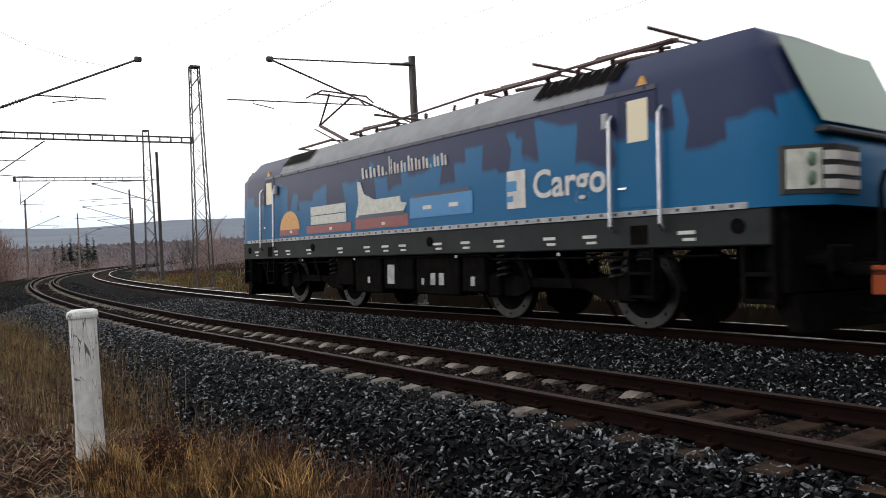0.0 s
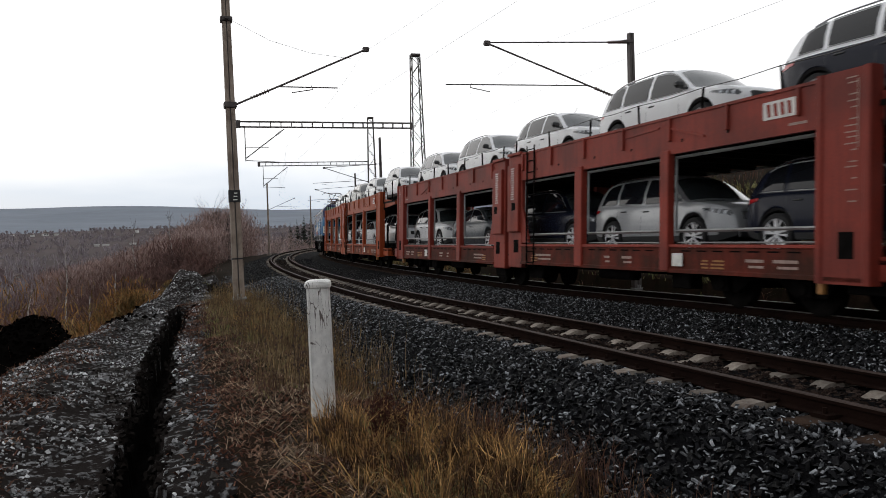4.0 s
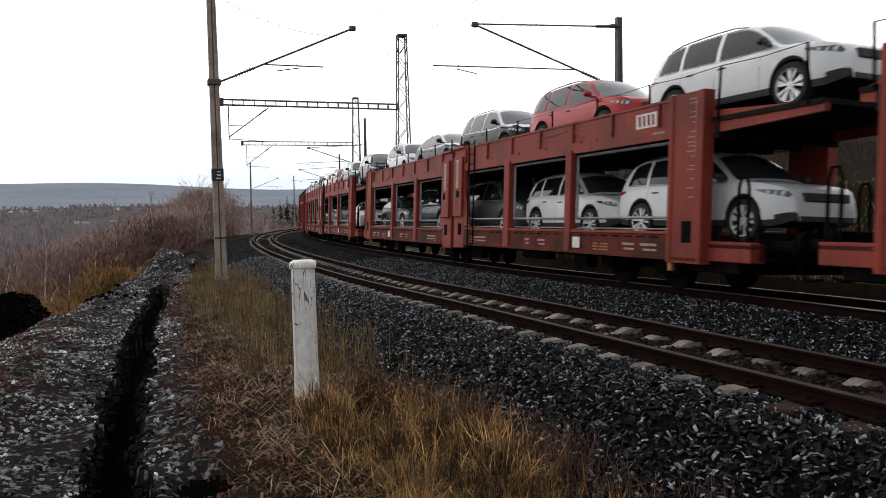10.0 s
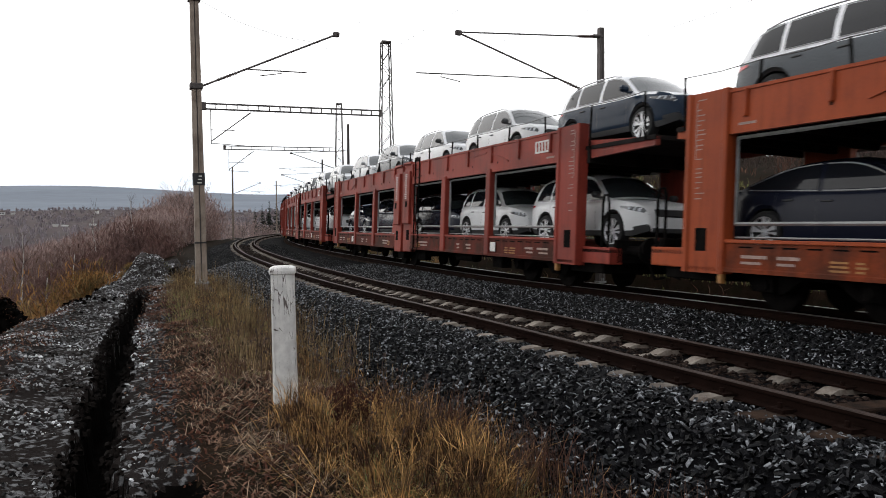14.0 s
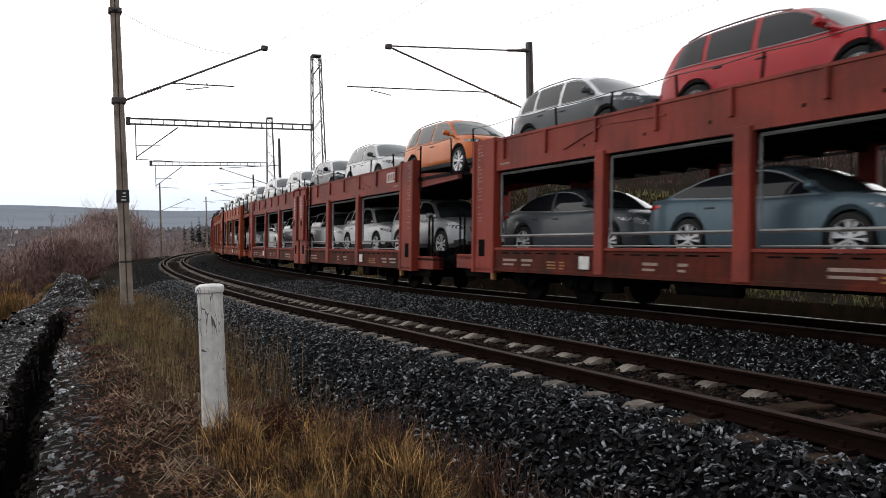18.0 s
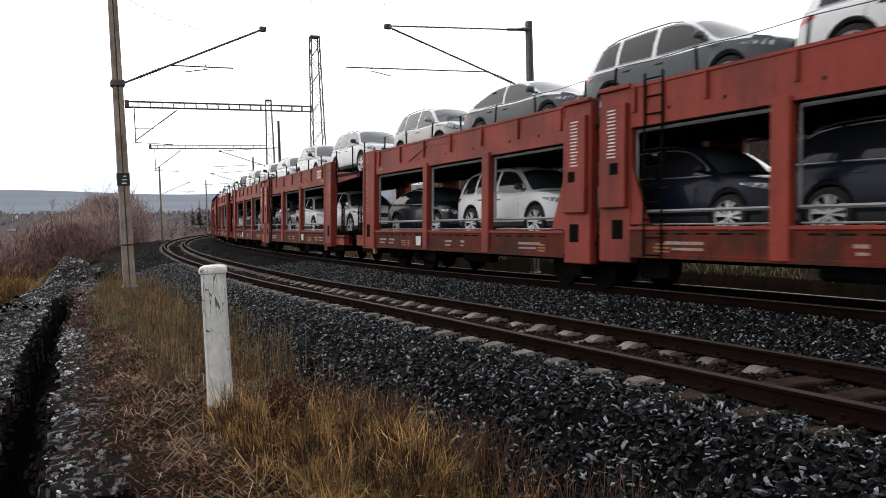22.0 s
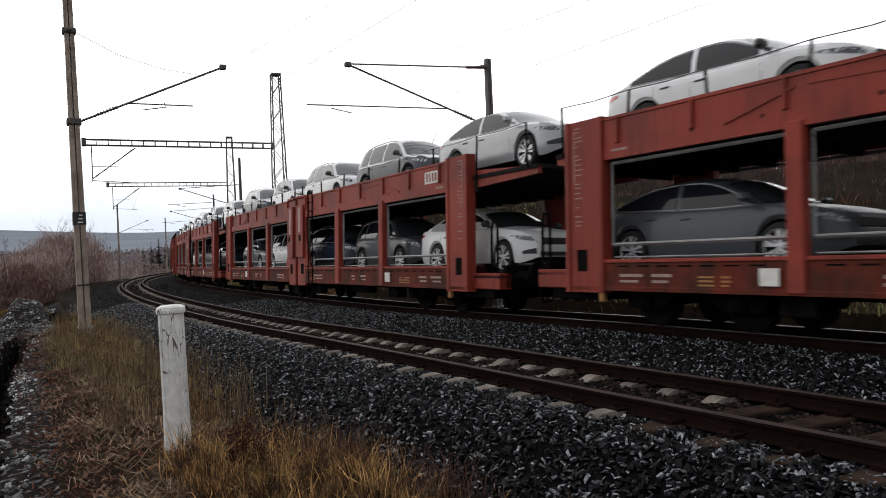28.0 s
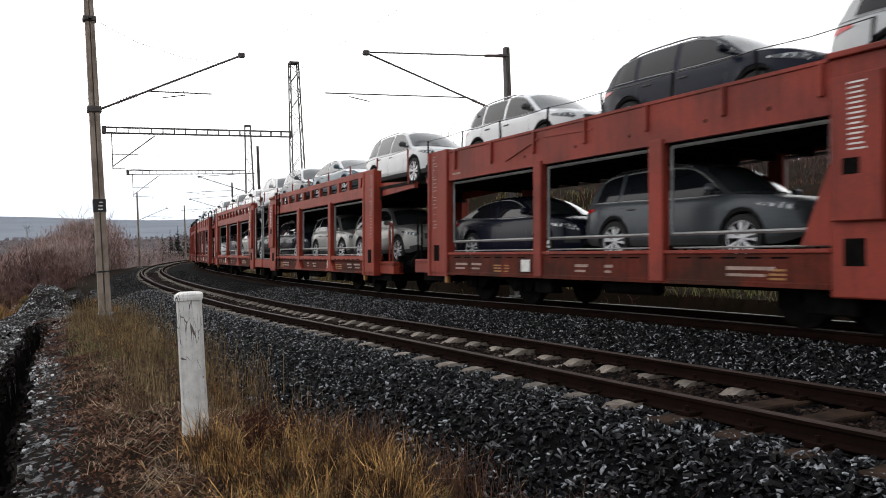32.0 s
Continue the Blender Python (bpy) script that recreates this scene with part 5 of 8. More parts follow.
def house(a, r, w, d, h, turn, flat=False):
    x, y = r * math.sin(radians(a)), r * math.cos(radians(a))
    ob = thing("house", "small pale distant house in the valley" if not flat else "long low pale shed in the valley", "house", group="valley houses", at=pose(x, y, float(ground_z(x, y)) - 0.5, 0, 0, turn))
    part("wall", Shape().box(-w / 2, w / 2, -d / 2, d / 2, 0, h), HOUSE_WALL, ob)
    if flat:
        part("roof", Shape().box(-w / 2 - 0.4, w / 2 + 0.4, -d / 2 - 0.4, d / 2 + 0.4, h, h + 0.8), HOUSE_WALL, ob, "pale flat roof")
    else:
        sh = Shape()
        sh.prism([(-w / 2 - 0.5, h - 0.1), (w / 2 + 0.5, h - 0.1), (w / 2 + 0.5, h), (0.3, h + w * 0.42), (-0.3, h + w * 0.42), (-w / 2 - 0.5, h)], -d / 2 - 0.4, d / 2 + 0.4)
        part("roof", sh, HOUSE_ROOF, ob)
    for k in (-0.28, 0.0, 0.28) if w > 6 and not flat else ():
        part("window", Shape().box(k * w - 0.6, k * w + 0.6, -d / 2 - 0.05, -d / 2 + 0.1, h * 0.4, h * 0.4 + 1.4), CAR_GLASS, ob)


for a, r, w, d, h, turn, flat in HOUSES:
    house(a, r, w, d, h, turn, flat)

BIRCH_BARK = material("pale_birch_bark", (0.50, 0.47, 0.44), 0.8, spread=0.3, scale=5, fine=30, bump=0.1, second=(0.22, 0.18, 0.16), cover=0.56, spec=0.1)


def young_birch(a, r, top, seed):
    """A thin pale trunk, slightly bent, with sparse rising twigs."""
    g = random.Random(seed)
    x, y = r * math.sin(radians(a)), r * math.cos(radians(a))
    z = float(ground_z(x, y)) - 0.15
    h = top - z
    tree = thing("young_birch", "slender leafless young birch with a pale trunk", "tree", group="young birches", at=pose(x, y, z, 0, 0, g.uniform(0, 360)))
    bend = [(g.uniform(-0.05, 0.05) * h, g.uniform(-0.05, 0.05) * h) for _ in range(5)]
    line = [Vector((bend[i][0] * i / 4, bend[i][1] * i / 4, h * i / 4)) for i in range(5)]
    sh = Shape()
    for i in range(4):
        sh.rod(tuple(line[i]), tuple(line[i + 1]), 0.055 * (1 - 0.2 * i), 6, 0, 0.055 * (1 - 0.2 * (i + 1)) + 0.004)
    part("trunk", sh, BIRCH_BARK, tree)
    sh = Shape()
    for _ in range(46):
        k = g.uniform(1.2, 3.95)
        p = line[int(k)].lerp(line[min(int(k) + 1, 4)], k % 1)
        d = Vector((g.uniform(-1, 1), g.uniform(-1, 1), g.uniform(0.5, 1.6))).normalized() * h * g.uniform(0.08, 0.2)
        sh.rod(tuple(p), tuple(p + d), 0.008, 3, 0, 0.003)
    part("twigs", sh, TWIG, tree)


for i, (a, r, top) in enumerate(((-42.07, 34, 1.25), (-40.64, 33, -0.45), (-46.8, 35, 1.5), (-44.2, 36, -0.2), (-39.0, 36, 0.35), (-37.6, 52, 2.6), (-35.2, 60, 3.6))):
    young_birch(a, r, top, 300 + i)
shrub(-35.6, 29.6, 2, 2.0)


def dock_weed(x, y, tall, seed):
    """Dead dock: a few stout stems crowded with dark seed."""
    g = random.Random(seed)
    plant = thing("dock_weed", "dark red-brown dead dock plant standing in the tussock", "weed", group="dead weeds", at=pose(x, y, float(ground_z(x, y)) - 0.03))
    for _ in range(6):
        top = Vector((g.uniform(-0.13, 0.13), g.uniform(-0.13, 0.13), tall * g.uniform(0.7, 1.0)))
        part("stem", Shape().rod((top.x * 0.2, top.y * 0.2, 0), top, 0.006, 5, 0, 0.003), DOCK, plant)
        sh = Shape()
        for _ in range(90):
            k = g.uniform(0.38, 1.0)
            c = Vector((top.x * (0.2 + 0.8 * k), top.y * (0.2 + 0.8 * k), top.z * k)) + Vector((g.gauss(0, 0.028), g.gauss(0, 0.028), g.gauss(0, 0.015)))
            r = g.uniform(0.005, 0.011)
            sh.add([(c.x - r, c.y, c.z), (c.x, c.y + r, c.z + r * 0.4), (c.x + r, c.y, c.z), (c.x, c.y - r, c.z - r * 0.4), (c.x, c.y, c.z + r * 1.5)], [(0, 1, 2, 3), (0, 1, 4), (1, 2, 4), (2, 3, 4), (3, 0, 4)])
        tagged(part("seed_head", sh, DOCK, plant), kind="stuff")


DOCK = material("dead_dock_seed", (0.060, 0.022, 0.014), 0.9, spread=0.3, scale=6, fine=40, bump=0, second=(0.032, 0.012, 0.009), island=0.5, spec=0.1)
dock_weed(-2.12, 5.62, 0.60, 5)
dock_weed(-2.02, 5.85, 0.56, 6)
dock_weed(-2.45, 6.45, 0.50, 8)
dock_weed(-1.35, 6.30, 0.42, 7)

# weed stalks by the white post
for i in range(34):
    s, o = rnd.uniform(-226.5, -216), rnd.uniform(3.0, 4.7)
    p = on_arc(s, o)
    if math.hypot(p.x, p.y) < 3.2:
        continue
    h = rnd.uniform(0.35, 0.8)
    sh = Shape()
    top = Vector((rnd.uniform(-0.1, 0.1), rnd.uniform(-0.1, 0.1), h))
    sh.rod((0, 0, -0.05), top, 0.0035, 4, 0, 0.002)
    for _ in range(7):
        k = rnd.uniform(0.35, 1)
        b = top * k
        e = b + Vector((rnd.uniform(-0.09, 0.09), rnd.uniform(-0.09, 0.09), rnd.uniform(0.03, 0.1)))
        sh.rod(b, e, 0.002, 3)
        sh.box(e.x - 0.007, e.x + 0.007, e.y - 0.007, e.y + 0.007, e.z - 0.008, e.z + 0.012)
    ob = new("weed_stalk", sh.data("weed_stalk", TWIG))
    tagged(ob, "dead brown weed stalk with seed heads", "weed", group="dead weeds")
    ob.matrix_basis = pose(p.x, p.y, float(ground_z(p.x, p.y)))


# ---------------------------------------------------------------- motor cars
CAR_KINDS = {
    # half length, half width, wheel radius, front axle, rear axle, underside, roof line, bonnet and tail line, window gaps
    "suv": (2.35, 0.940, 0.365, 1.43, -1.37, 0.27,
            [(-2.22, 1.07), (-2.14, 1.24), (-2.02, 1.44), (-1.90, 1.565), (-1.70, 1.63), (-1.2, 1.675), (-0.5, 1.69), (0.0, 1.675), (0.30, 1.63), (0.46, 1.575), (1.22, 1.07)],
            [(-2.35, 0.56), (-2.34, 0.78), (-2.30, 0.93), (-2.22, 1.07), (-1.2, 1.065), (0.4, 1.03), (1.22, 1.035), (1.62, 1.005), (2.0, 0.945), (2.18, 0.875), (2.28, 0.77), (2.33, 0.64), (2.35, 0.52)],
            [(-1.92, -1.30), (-1.20, -0.32), (-0.21, 0.98)]),
    "crossover": (2.19, 0.920, 0.350, 1.31, -1.32, 0.26,
                  [(-2.06, 1.05), (-1.96, 1.24), (-1.80, 1.44), (-1.66, 1.53), (-1.40, 1.585), (-0.9, 1.62), (-0.35, 1.625), (0.05, 1.605), (0.28, 1.565), (0.42, 1.515), (1.12, 1.05)],
                  [(-2.19, 0.55), (-2.18, 0.76), (-2.14, 0.92), (-2.06, 1.05), (-1.1, 1.045), (0.4, 1.01), (1.12, 1.015), (1.5, 0.985), (1.85, 0.925), (2.02, 0.855), (2.12, 0.75), (2.17, 0.62), (2.19, 0.50)],
                  [(-1.72, -1.22), (-1.12, -0.30), (-0.19, 0.90)]),
    "saloon": (2.42, 0.930, 0.345, 1.49, -1.34, 0.21,
               [(-2.12, 1.04), (-1.75, 1.19), (-1.40, 1.325), (-1.10, 1.42), (-0.75, 1.475), (-0.35, 1.495), (0.0, 1.485), (0.26, 1.445), (0.42, 1.395), (1.28, 0.985)],
               [(-2.42, 0.52), (-2.41, 0.74), (-2.37, 0.92), (-2.30, 1.03), (-2.12, 1.035), (-1.2, 1.00), (0.4, 0.955), (1.28, 0.965), (1.70, 0.925), (2.08, 0.855), (2.26, 0.775), (2.36, 0.67), (2.41, 0.56), (2.42, 0.48)],
               [(-1.72, -0.40), (-0.30, 1.02)]),
}


def smooth_line(pts, x):
    """Monotone cubic through the points."""
    xs, zs = np.array([p[0] for p in pts]), np.array([p[1] for p in pts])
    d = np.diff(zs) / np.diff(xs)
    m = np.concatenate([[d[0]], np.where(d[:-1] * d[1:] > 0, 2 * d[:-1] * d[1:] / (d[:-1] + d[1:] + 1e-12), 0), [d[-1]]])
    x = np.clip(x, xs[0], xs[-1])
    i = np.clip(np.searchsorted(xs, x) - 1, 0, len(xs) - 2)
    h = xs[i + 1] - xs[i]
    t = (x - xs[i]) / h
    return float((2 * t ** 3 - 3 * t ** 2 + 1) * zs[i] + (t ** 3 - 2 * t ** 2 + t) * h * m[i] + (3 * t ** 2 - 2 * t ** 3) * zs[i + 1] + (t ** 3 - t ** 2) * h * m[i + 1])


def car_meshes(kind):
    hl, hw, wr, xf, xr, low, roof_pts, top_pts, gaps = CAR_KINDS[kind]
    g0, g3 = roof_pts[0][0], roof_pts[-1][0]
    header, tail = roof_pts[-2][0], roof_pts[2][0]
    arch = wr + 0.045
    top = lambda x: smooth_line(top_pts, x)
    roof = lambda x: smooth_line(roof_pts, x)

    def wide(x):
        e = max(0.0, (abs(x) - (hl - 0.70)) / 0.70)
        return hw * (1 - 0.012 * (x / hl) ** 2) * (1 - (0.30 if x > 0 else 0.19) * e ** 2.3)

    def ring(x):
        """Half a section from the middle of the floor up to the middle of the top."""
        w, zt = wide(x), top(x)
        e = max(0.0, (abs(x) - (hl - 0.40)) / 0.40)
        zb = low + 0.13 * e ** 1.4
        z0 = zb
        for c in (xf, xr):
            if abs(x - c) < arch:
                z0 = max(z0, wr + math.sqrt(arch * arch - (x - c) ** 2))
        z0 = min(z0, zt - 0.16)
        zs = [z0]
        for k, a in enumerate((zb + 0.11, 0.50, zt - 0.32, zt - 0.175, zt - 0.055)):
            zs.append(min(max(a, zs[-1] + (0.045 if k == 0 else 0.012)), zt - 0.012 * (5 - k)))
        ys = [0.955, 0.985, 1.0, 0.988, 0.990, 0.950]
        half = [(0.0, zb), (0.74 * w, zb), (0.76 * w, max(z0 - 0.01, zb))] + [(f * w, z) for f, z in zip(ys, zs)] + [(0.905 * w, zt), (0.60 * w, zt + 0.022), (0.0, zt + 0.032)]
        return half

    def side_y(x, z):
        r = ring(x)[3:10]
        return float(np.interp(z, [p[1] for p in r], [p[0] for p in r]))

    xs = sorted(set(np.round(np.concatenate([np.linspace(-hl + 0.3, hl - 0.3, 15), [c + arch * math.cos(a) for c in (xf, xr) for a in np.linspace(0, math.pi, 11)],
                                             [c + e * (arch + 0.012) for c in (xf, xr) for e in (-1, 1)], [p[0] for p in top_pts], [hl - d for d in (0.05, 0.14, 0.24)], [-hl + d for d in (0.04, 0.12, 0.22)]]), 3)))
    body, rings = Shape(), []
    for x in xs:
        half = ring(x)
        rings.append([(x, y, z) for y, z in half] + [(x, -y, z) for y, z in half[-2:0:-1]])
    k = len(rings[0])
    body.add([p for r in rings for p in r], [])
    for i in range(len(rings) - 1):
        xm = 0.5 * (xs[i] + xs[i + 1])
        for j in range(k):
            body.f.append((i * k + j, i * k + (j + 1) % k, (i + 1) * k + (j + 1) % k, (i + 1) * k + j))
            jj = min(j, k - 1 - j)
            film = jj >= 9 and xm < hl - 0.16 or jj == 8 and -hl + 0.2 < xm < hl - 0.5
            body.m.append(2 if jj <= (3 if kind != "saloon" else 2) else 1 if film else 0)
    body.f += [tuple(range(k)), tuple(range((len(rings) - 1) * k, len(rings) * k))]
    body.m += [0, 0]

    # glasshouse: side walls leaning in, a crowned roof, raked screens
    def edge(x):
        b, r = top(x) - 0.012, roof(x)
        return b, max(b + 0.12 * (r - b), r - 0.085), r

    def wall_y(x, z):
        h = z - (top(x) - 0.012)
        return 0.925 * wide(x) - 0.23 * h - 0.34 * h * h

    def bowed(x, q):
        f = min(max((x - header + 0.35) / 0.7, 0), 1)
        b = min(max((tail + 0.25 - x) / 0.5, 0), 1)
        return x + (0.15 * f - 0.08 * b) * (1 - q * q) - 0.05 * f

    def crown(x, q, lift=0.0):
        b, e, r = edge(x)
        return (bowed(x, q), q * wall_y(x, e), e + (r + 0.012 - e) * (1 - abs(q) ** 3.2) + lift)

    gx = sorted(set(np.round(np.concatenate([np.linspace(g0, g3, 22), [p[0] for p in roof_pts]]), 3)))
    shell, secs = Shape(), []
    qs = (1, 0.95, 0.82, 0.5, 0)
    for x in gx:
        b, e, r = edge(x)
        half = [(bowed(x, 1), wall_y(x, b + (e - b) * v), b + (e - b) * v) for v in (0, 0.5, 0.92)] + [crown(x, q) for q in qs]
        secs.append(half + [(a, -y, z) for a, y, z in half[-2::-1]])
    k = len(secs[0])
    shell.add([p for r in secs for p in r], [(i * k + j, i * k + j + 1, (i + 1) * k + j + 1, (i + 1) * k + j) for i in range(len(secs) - 1) for j in range(k - 1)], 1)
    out = {"body": body, "glasshouse": shell}

    def pane(x0, x1, lean0, lean1, n=9):
        """A curved side window between two pillars, following the wall."""
        w, cols = Shape(), []
        for i in range(n):
            u = i / (n - 1)
            x = x0 + (x1 - x0) * u
            b, e, _ = edge(x)
            lo, hi = b + 0.040, e - 0.030
            if hi - lo < 0.02:
                continue
            col = []
            for v in (0, 0.35, 0.7, 1):
                z = lo + (hi - lo) * v
                xx = x + (lean0 + (lean1 - lean0) * u) * (z - lo)
                xx = min(xx, g3 - 0.05)
                col.append((xx, wall_y(x, z) + 0.007, z))
            cols.append(col)
        m = len(cols)
        outer = [p for c in cols for p in c]
        w.add(outer, [(4 * i + j, 4 * i + j + 1, 4 * i + 5 + j, 4 * i + 4 + j) for i in range(m - 1) for j in range(3)])
        rim = [4 * i for i in range(m)] + [4 * m - 4 + j for j in range(1, 4)] + [4 * i + 3 for i in range(m - 2, -1, -1)] + [2, 1]
        w.add([outer[i] for i in rim] + [(outer[i][0], outer[i][1] - 0.02, outer[i][2]) for i in rim], [(i, (i + 1) % len(rim), (i + 1) % len(rim) + len(rim), i + len(rim)) for i in range(len(rim))])
        return w, cols

    wins, bright = [], []
    for n, (a, b) in enumerate(gaps):
        w, cols = pane(a, b, 0.25 if n == 0 else -0.13, -0.13 if n < len(gaps) - 1 else -0.05)
        wins.append(w)
        for sgn in (1, -1):
            for lo, j in ((-0.026, 0), (0.006, 3)):
                q = [(p[j][0], sgn * (p[j][1] + 0.002), p[j][2] + lo) for p in cols] + [(p[j][0], sgn * (p[j][1] + 0.001), p[j][2] + lo + 0.018) for p in cols]
                m = len(cols)
                bright.append((q, [(i, i + 1, m + i + 1, m + i) for i in range(m - 1)]))
    out["side_windows"] = wins

    def screen(front):
        w, rows = Shape(), []
        a, b = (header + 0.05, g3 - 0.05) if front else (g0 + 0.03, tail + 0.04)
        for u in np.linspace(0, 1, 7):
            x = a + (b - a) * u
            rows.append([(lambda p: (p[0] + (0.006 if front else -0.006), p[1], p[2] + 0.009))(crown(x, q)) for q in np.linspace(-0.90, 0.90, 9)])
        w.add([p for r in rows for p in r], [(9 * i + j, 9 * i + j + 1, 9 * i + 10 + j, 9 * i + 9 + j) for i in range(6) for j in range(8)])
        return w

    out["windscreen"], out["rear_window"] = screen(True), screen(False)

    def patch(x0, x1, low_z, high_z, d=0.007, n=7):
        """A lamp glass lying on the flank, tapering towards x0."""
        w = Shape()
        for i in range(n):
            x = x0 + (x1 - x0) * i / (n - 1)
            a, b = low_z(i / (n - 1)), high_z(i / (n - 1))
            for z in (a, 0.5 * (a + b), b):
                w.v.append((x, side_y(x, min(z, top(x) - 0.012)) + d, min(z, top(x) - 0.012)))
        w.add([], [])
        for i in range(n - 1):
            for j in range(2):
                w.f.append((3 * i + j, 3 * i + j + 1, 3 * i + 4 + j, 3 * i + 3 + j))
                w.m.append(0)
        return w

    nose = top(hl - 0.35)
    out["headlight"] = patch(hl - 0.66, hl - 0.045, lambda u: nose - 0.085 - 0.13 * u, lambda u: nose - 0.055 - 0.035 * u)
    zt = top(-hl + 0.2)
    out["tail_light"] = patch(-hl + 0.42, -hl + 0.02, lambda u: zt - 0.13 - 0.07 * u, lambda u: zt - 0.085)
    fog = patch(hl - 0.30, hl - 0.03, lambda u: 0.40, lambda u: 0.46 + 0.06 * u)
    grille = Shape()
    for z0, z1, y in ((nose - 0.27, nose - 0.12, 0.50), (0.34, 0.46, 0.62)):
        grille.box(hl - 0.16, hl + 0.004, -y, y, z0, z1, 0, 0.02)
        for i in range(7):
            grille.box(hl - 0.02, hl + 0.010, -y + (i + 0.7) * 2 * y / 8 - 0.012, -y + (i + 0.7) * 2 * y / 8 + 0.012, z0 + 0.02, z1 - 0.02)
    for sgn in (1, -1):
        grille.add([(x, sgn * y, z) for x, y, z in fog.v], fog.f)
    out["grille"] = grille
    mx, mz = g3 - 0.30, top(g3 - 0.30) + 0.04
    my = wall_y(mx, mz)
    out["mirror"] = Shape().box(mx - 0.05, mx + 0.10, my + 0.07, my + 0.27, mz + 0.005, mz + 0.145, 0, 0.045).box(mx + 0.01, mx + 0.07, my - 0.02, my + 0.12, mz - 0.01, mz + 0.035, 0, 0.01)
    rail_x = np.linspace(roof_pts[3][0] + 0.1, header - 0.25, 7)
    out["roof_rail"] = Shape().tube([(x, wall_y(x, edge(x)[1]) * 0.94, edge(x)[1] + (0.03 if i in (0, 6) else 0.058)) for i, x in enumerate(rail_x)], 0.017, 6)
    # door joints, handles and a rubbing strip
    seam = Shape()
    for x in (gaps[-1][0] - 0.05, 0.80 if kind != "saloon" else 0.92, xr + 0.20):
        for sgn in (1, -1):
            zz = np.linspace(max(low + 0.13, ring(x)[3][1] + 0.05), top(x) - 0.03, 6)
            pts = [(x + e, sgn * (side_y(x, z) + 0.0025), z) for z in zz for e in (-0.005, 0.005)]
            seam.add(pts, [(2 * i, 2 * i + 1, 2 * i + 3, 2 * i + 2) for i in range(5)])
    for x in (gaps[-1][0] + 0.03, xr + 0.36):
        for sgn in (1, -1):
            z = top(x) - 0.15
            seam.box(x, x + 0.19, sgn * (side_y(x, z) - 0.005), sgn * (side_y(x, z) + 0.022), z - 0.012, z + 0.016, 0, 0.006)
    for q, f in bright:
        seam.add(q, f, 1)
    out["door_trim"] = seam
    # tyre, rim and five pairs of spokes in one turned surface
    wheel, n = Shape(), 30
    prof = [(1.0, -0.09, 0), (1.0, 0.08, 0), (0.94, 0.112, 0), (0.74, 0.114, 0), (0.70, 0.100, 1), (0.63, None, 2), (0.40, None, 2), (0.20, None, 2), (0.15, 0.095, 1), (0.02, 0.10, 1)]
    spoke = lambda i: i % 6 in (0, 1, 3)
    vs = []
    for i in range(n):
        a = i * math.tau / n
        for r, y, _ in prof:
            yy = y if y is not None else (0.092 if spoke(i) or spoke(i - 1) else -0.01)
            vs.append((wr * r * math.cos(a), yy, wr * r * math.sin(a)))
    k = len(prof)
    wheel.add(vs, [])
    for i in range(n):
        for j in range(k - 1):
            wheel.f.append((i * k + j, i * k + j + 1, (i + 1) % n * k + j + 1, (i + 1) % n * k + j))
            wheel.m.append(0 if j < 3 else 1 if j in (3, 7, 8) else (1 if spoke(i) else 2))
    out["wheel"] = wheel
    return out


CAR_DATA = {}
for kind in CAR_KINDS:
    got = car_meshes(kind)
    CAR_DATA[kind] = {
        "side_window": [w.data("side_window", CAR_GLASS, True) for w in got["side_windows"]],
        "windscreen": got["windscreen"].data("windscreen", PALE_GLASS, True), "rear_window": got["rear_window"].data("rear_window", CAR_GLASS, True),
        "headlight": got["headlight"].data("headlight", LAMP_LENS, True), "tail_light": got["tail_light"].data("tail_light", RED_LENS, True),
        "grille": got["grille"].data("grille", BLACK_TRIM), "mirror": got["mirror"], "roof_rail": got["roof_rail"].data("roof_rail", CHROME),
        "door_trim": got["door_trim"].data("door_trim", [BLACK_TRIM, SATIN_TRIM]), "wheel": got["wheel"].data("wheel", [TYRE, ALLOY, BLACK_TRIM], True),
        "body": got["body"].data("body", [FILM, FILM, BLACK_TRIM], True), "glasshouse": got["glasshouse"].data("glasshouse", [FILM, FILM], True),
    }
COLOUR_WORDS = {"white": "white", "silver": "silver", "grey": "dark grey", "dark": "black", "blue": "dark blue", "red": "red", "orange": "orange", "champagne": "champagne", "steel_blue": "blue-grey"}
KIND_WORDS = {"suv": "large SUV", "crossover": "compact SUV", "saloon": "fastback saloon"}
MIRROR_Y = Matrix.Diagonal((1, -1, 1, 1))
CAR_MODELS = {}


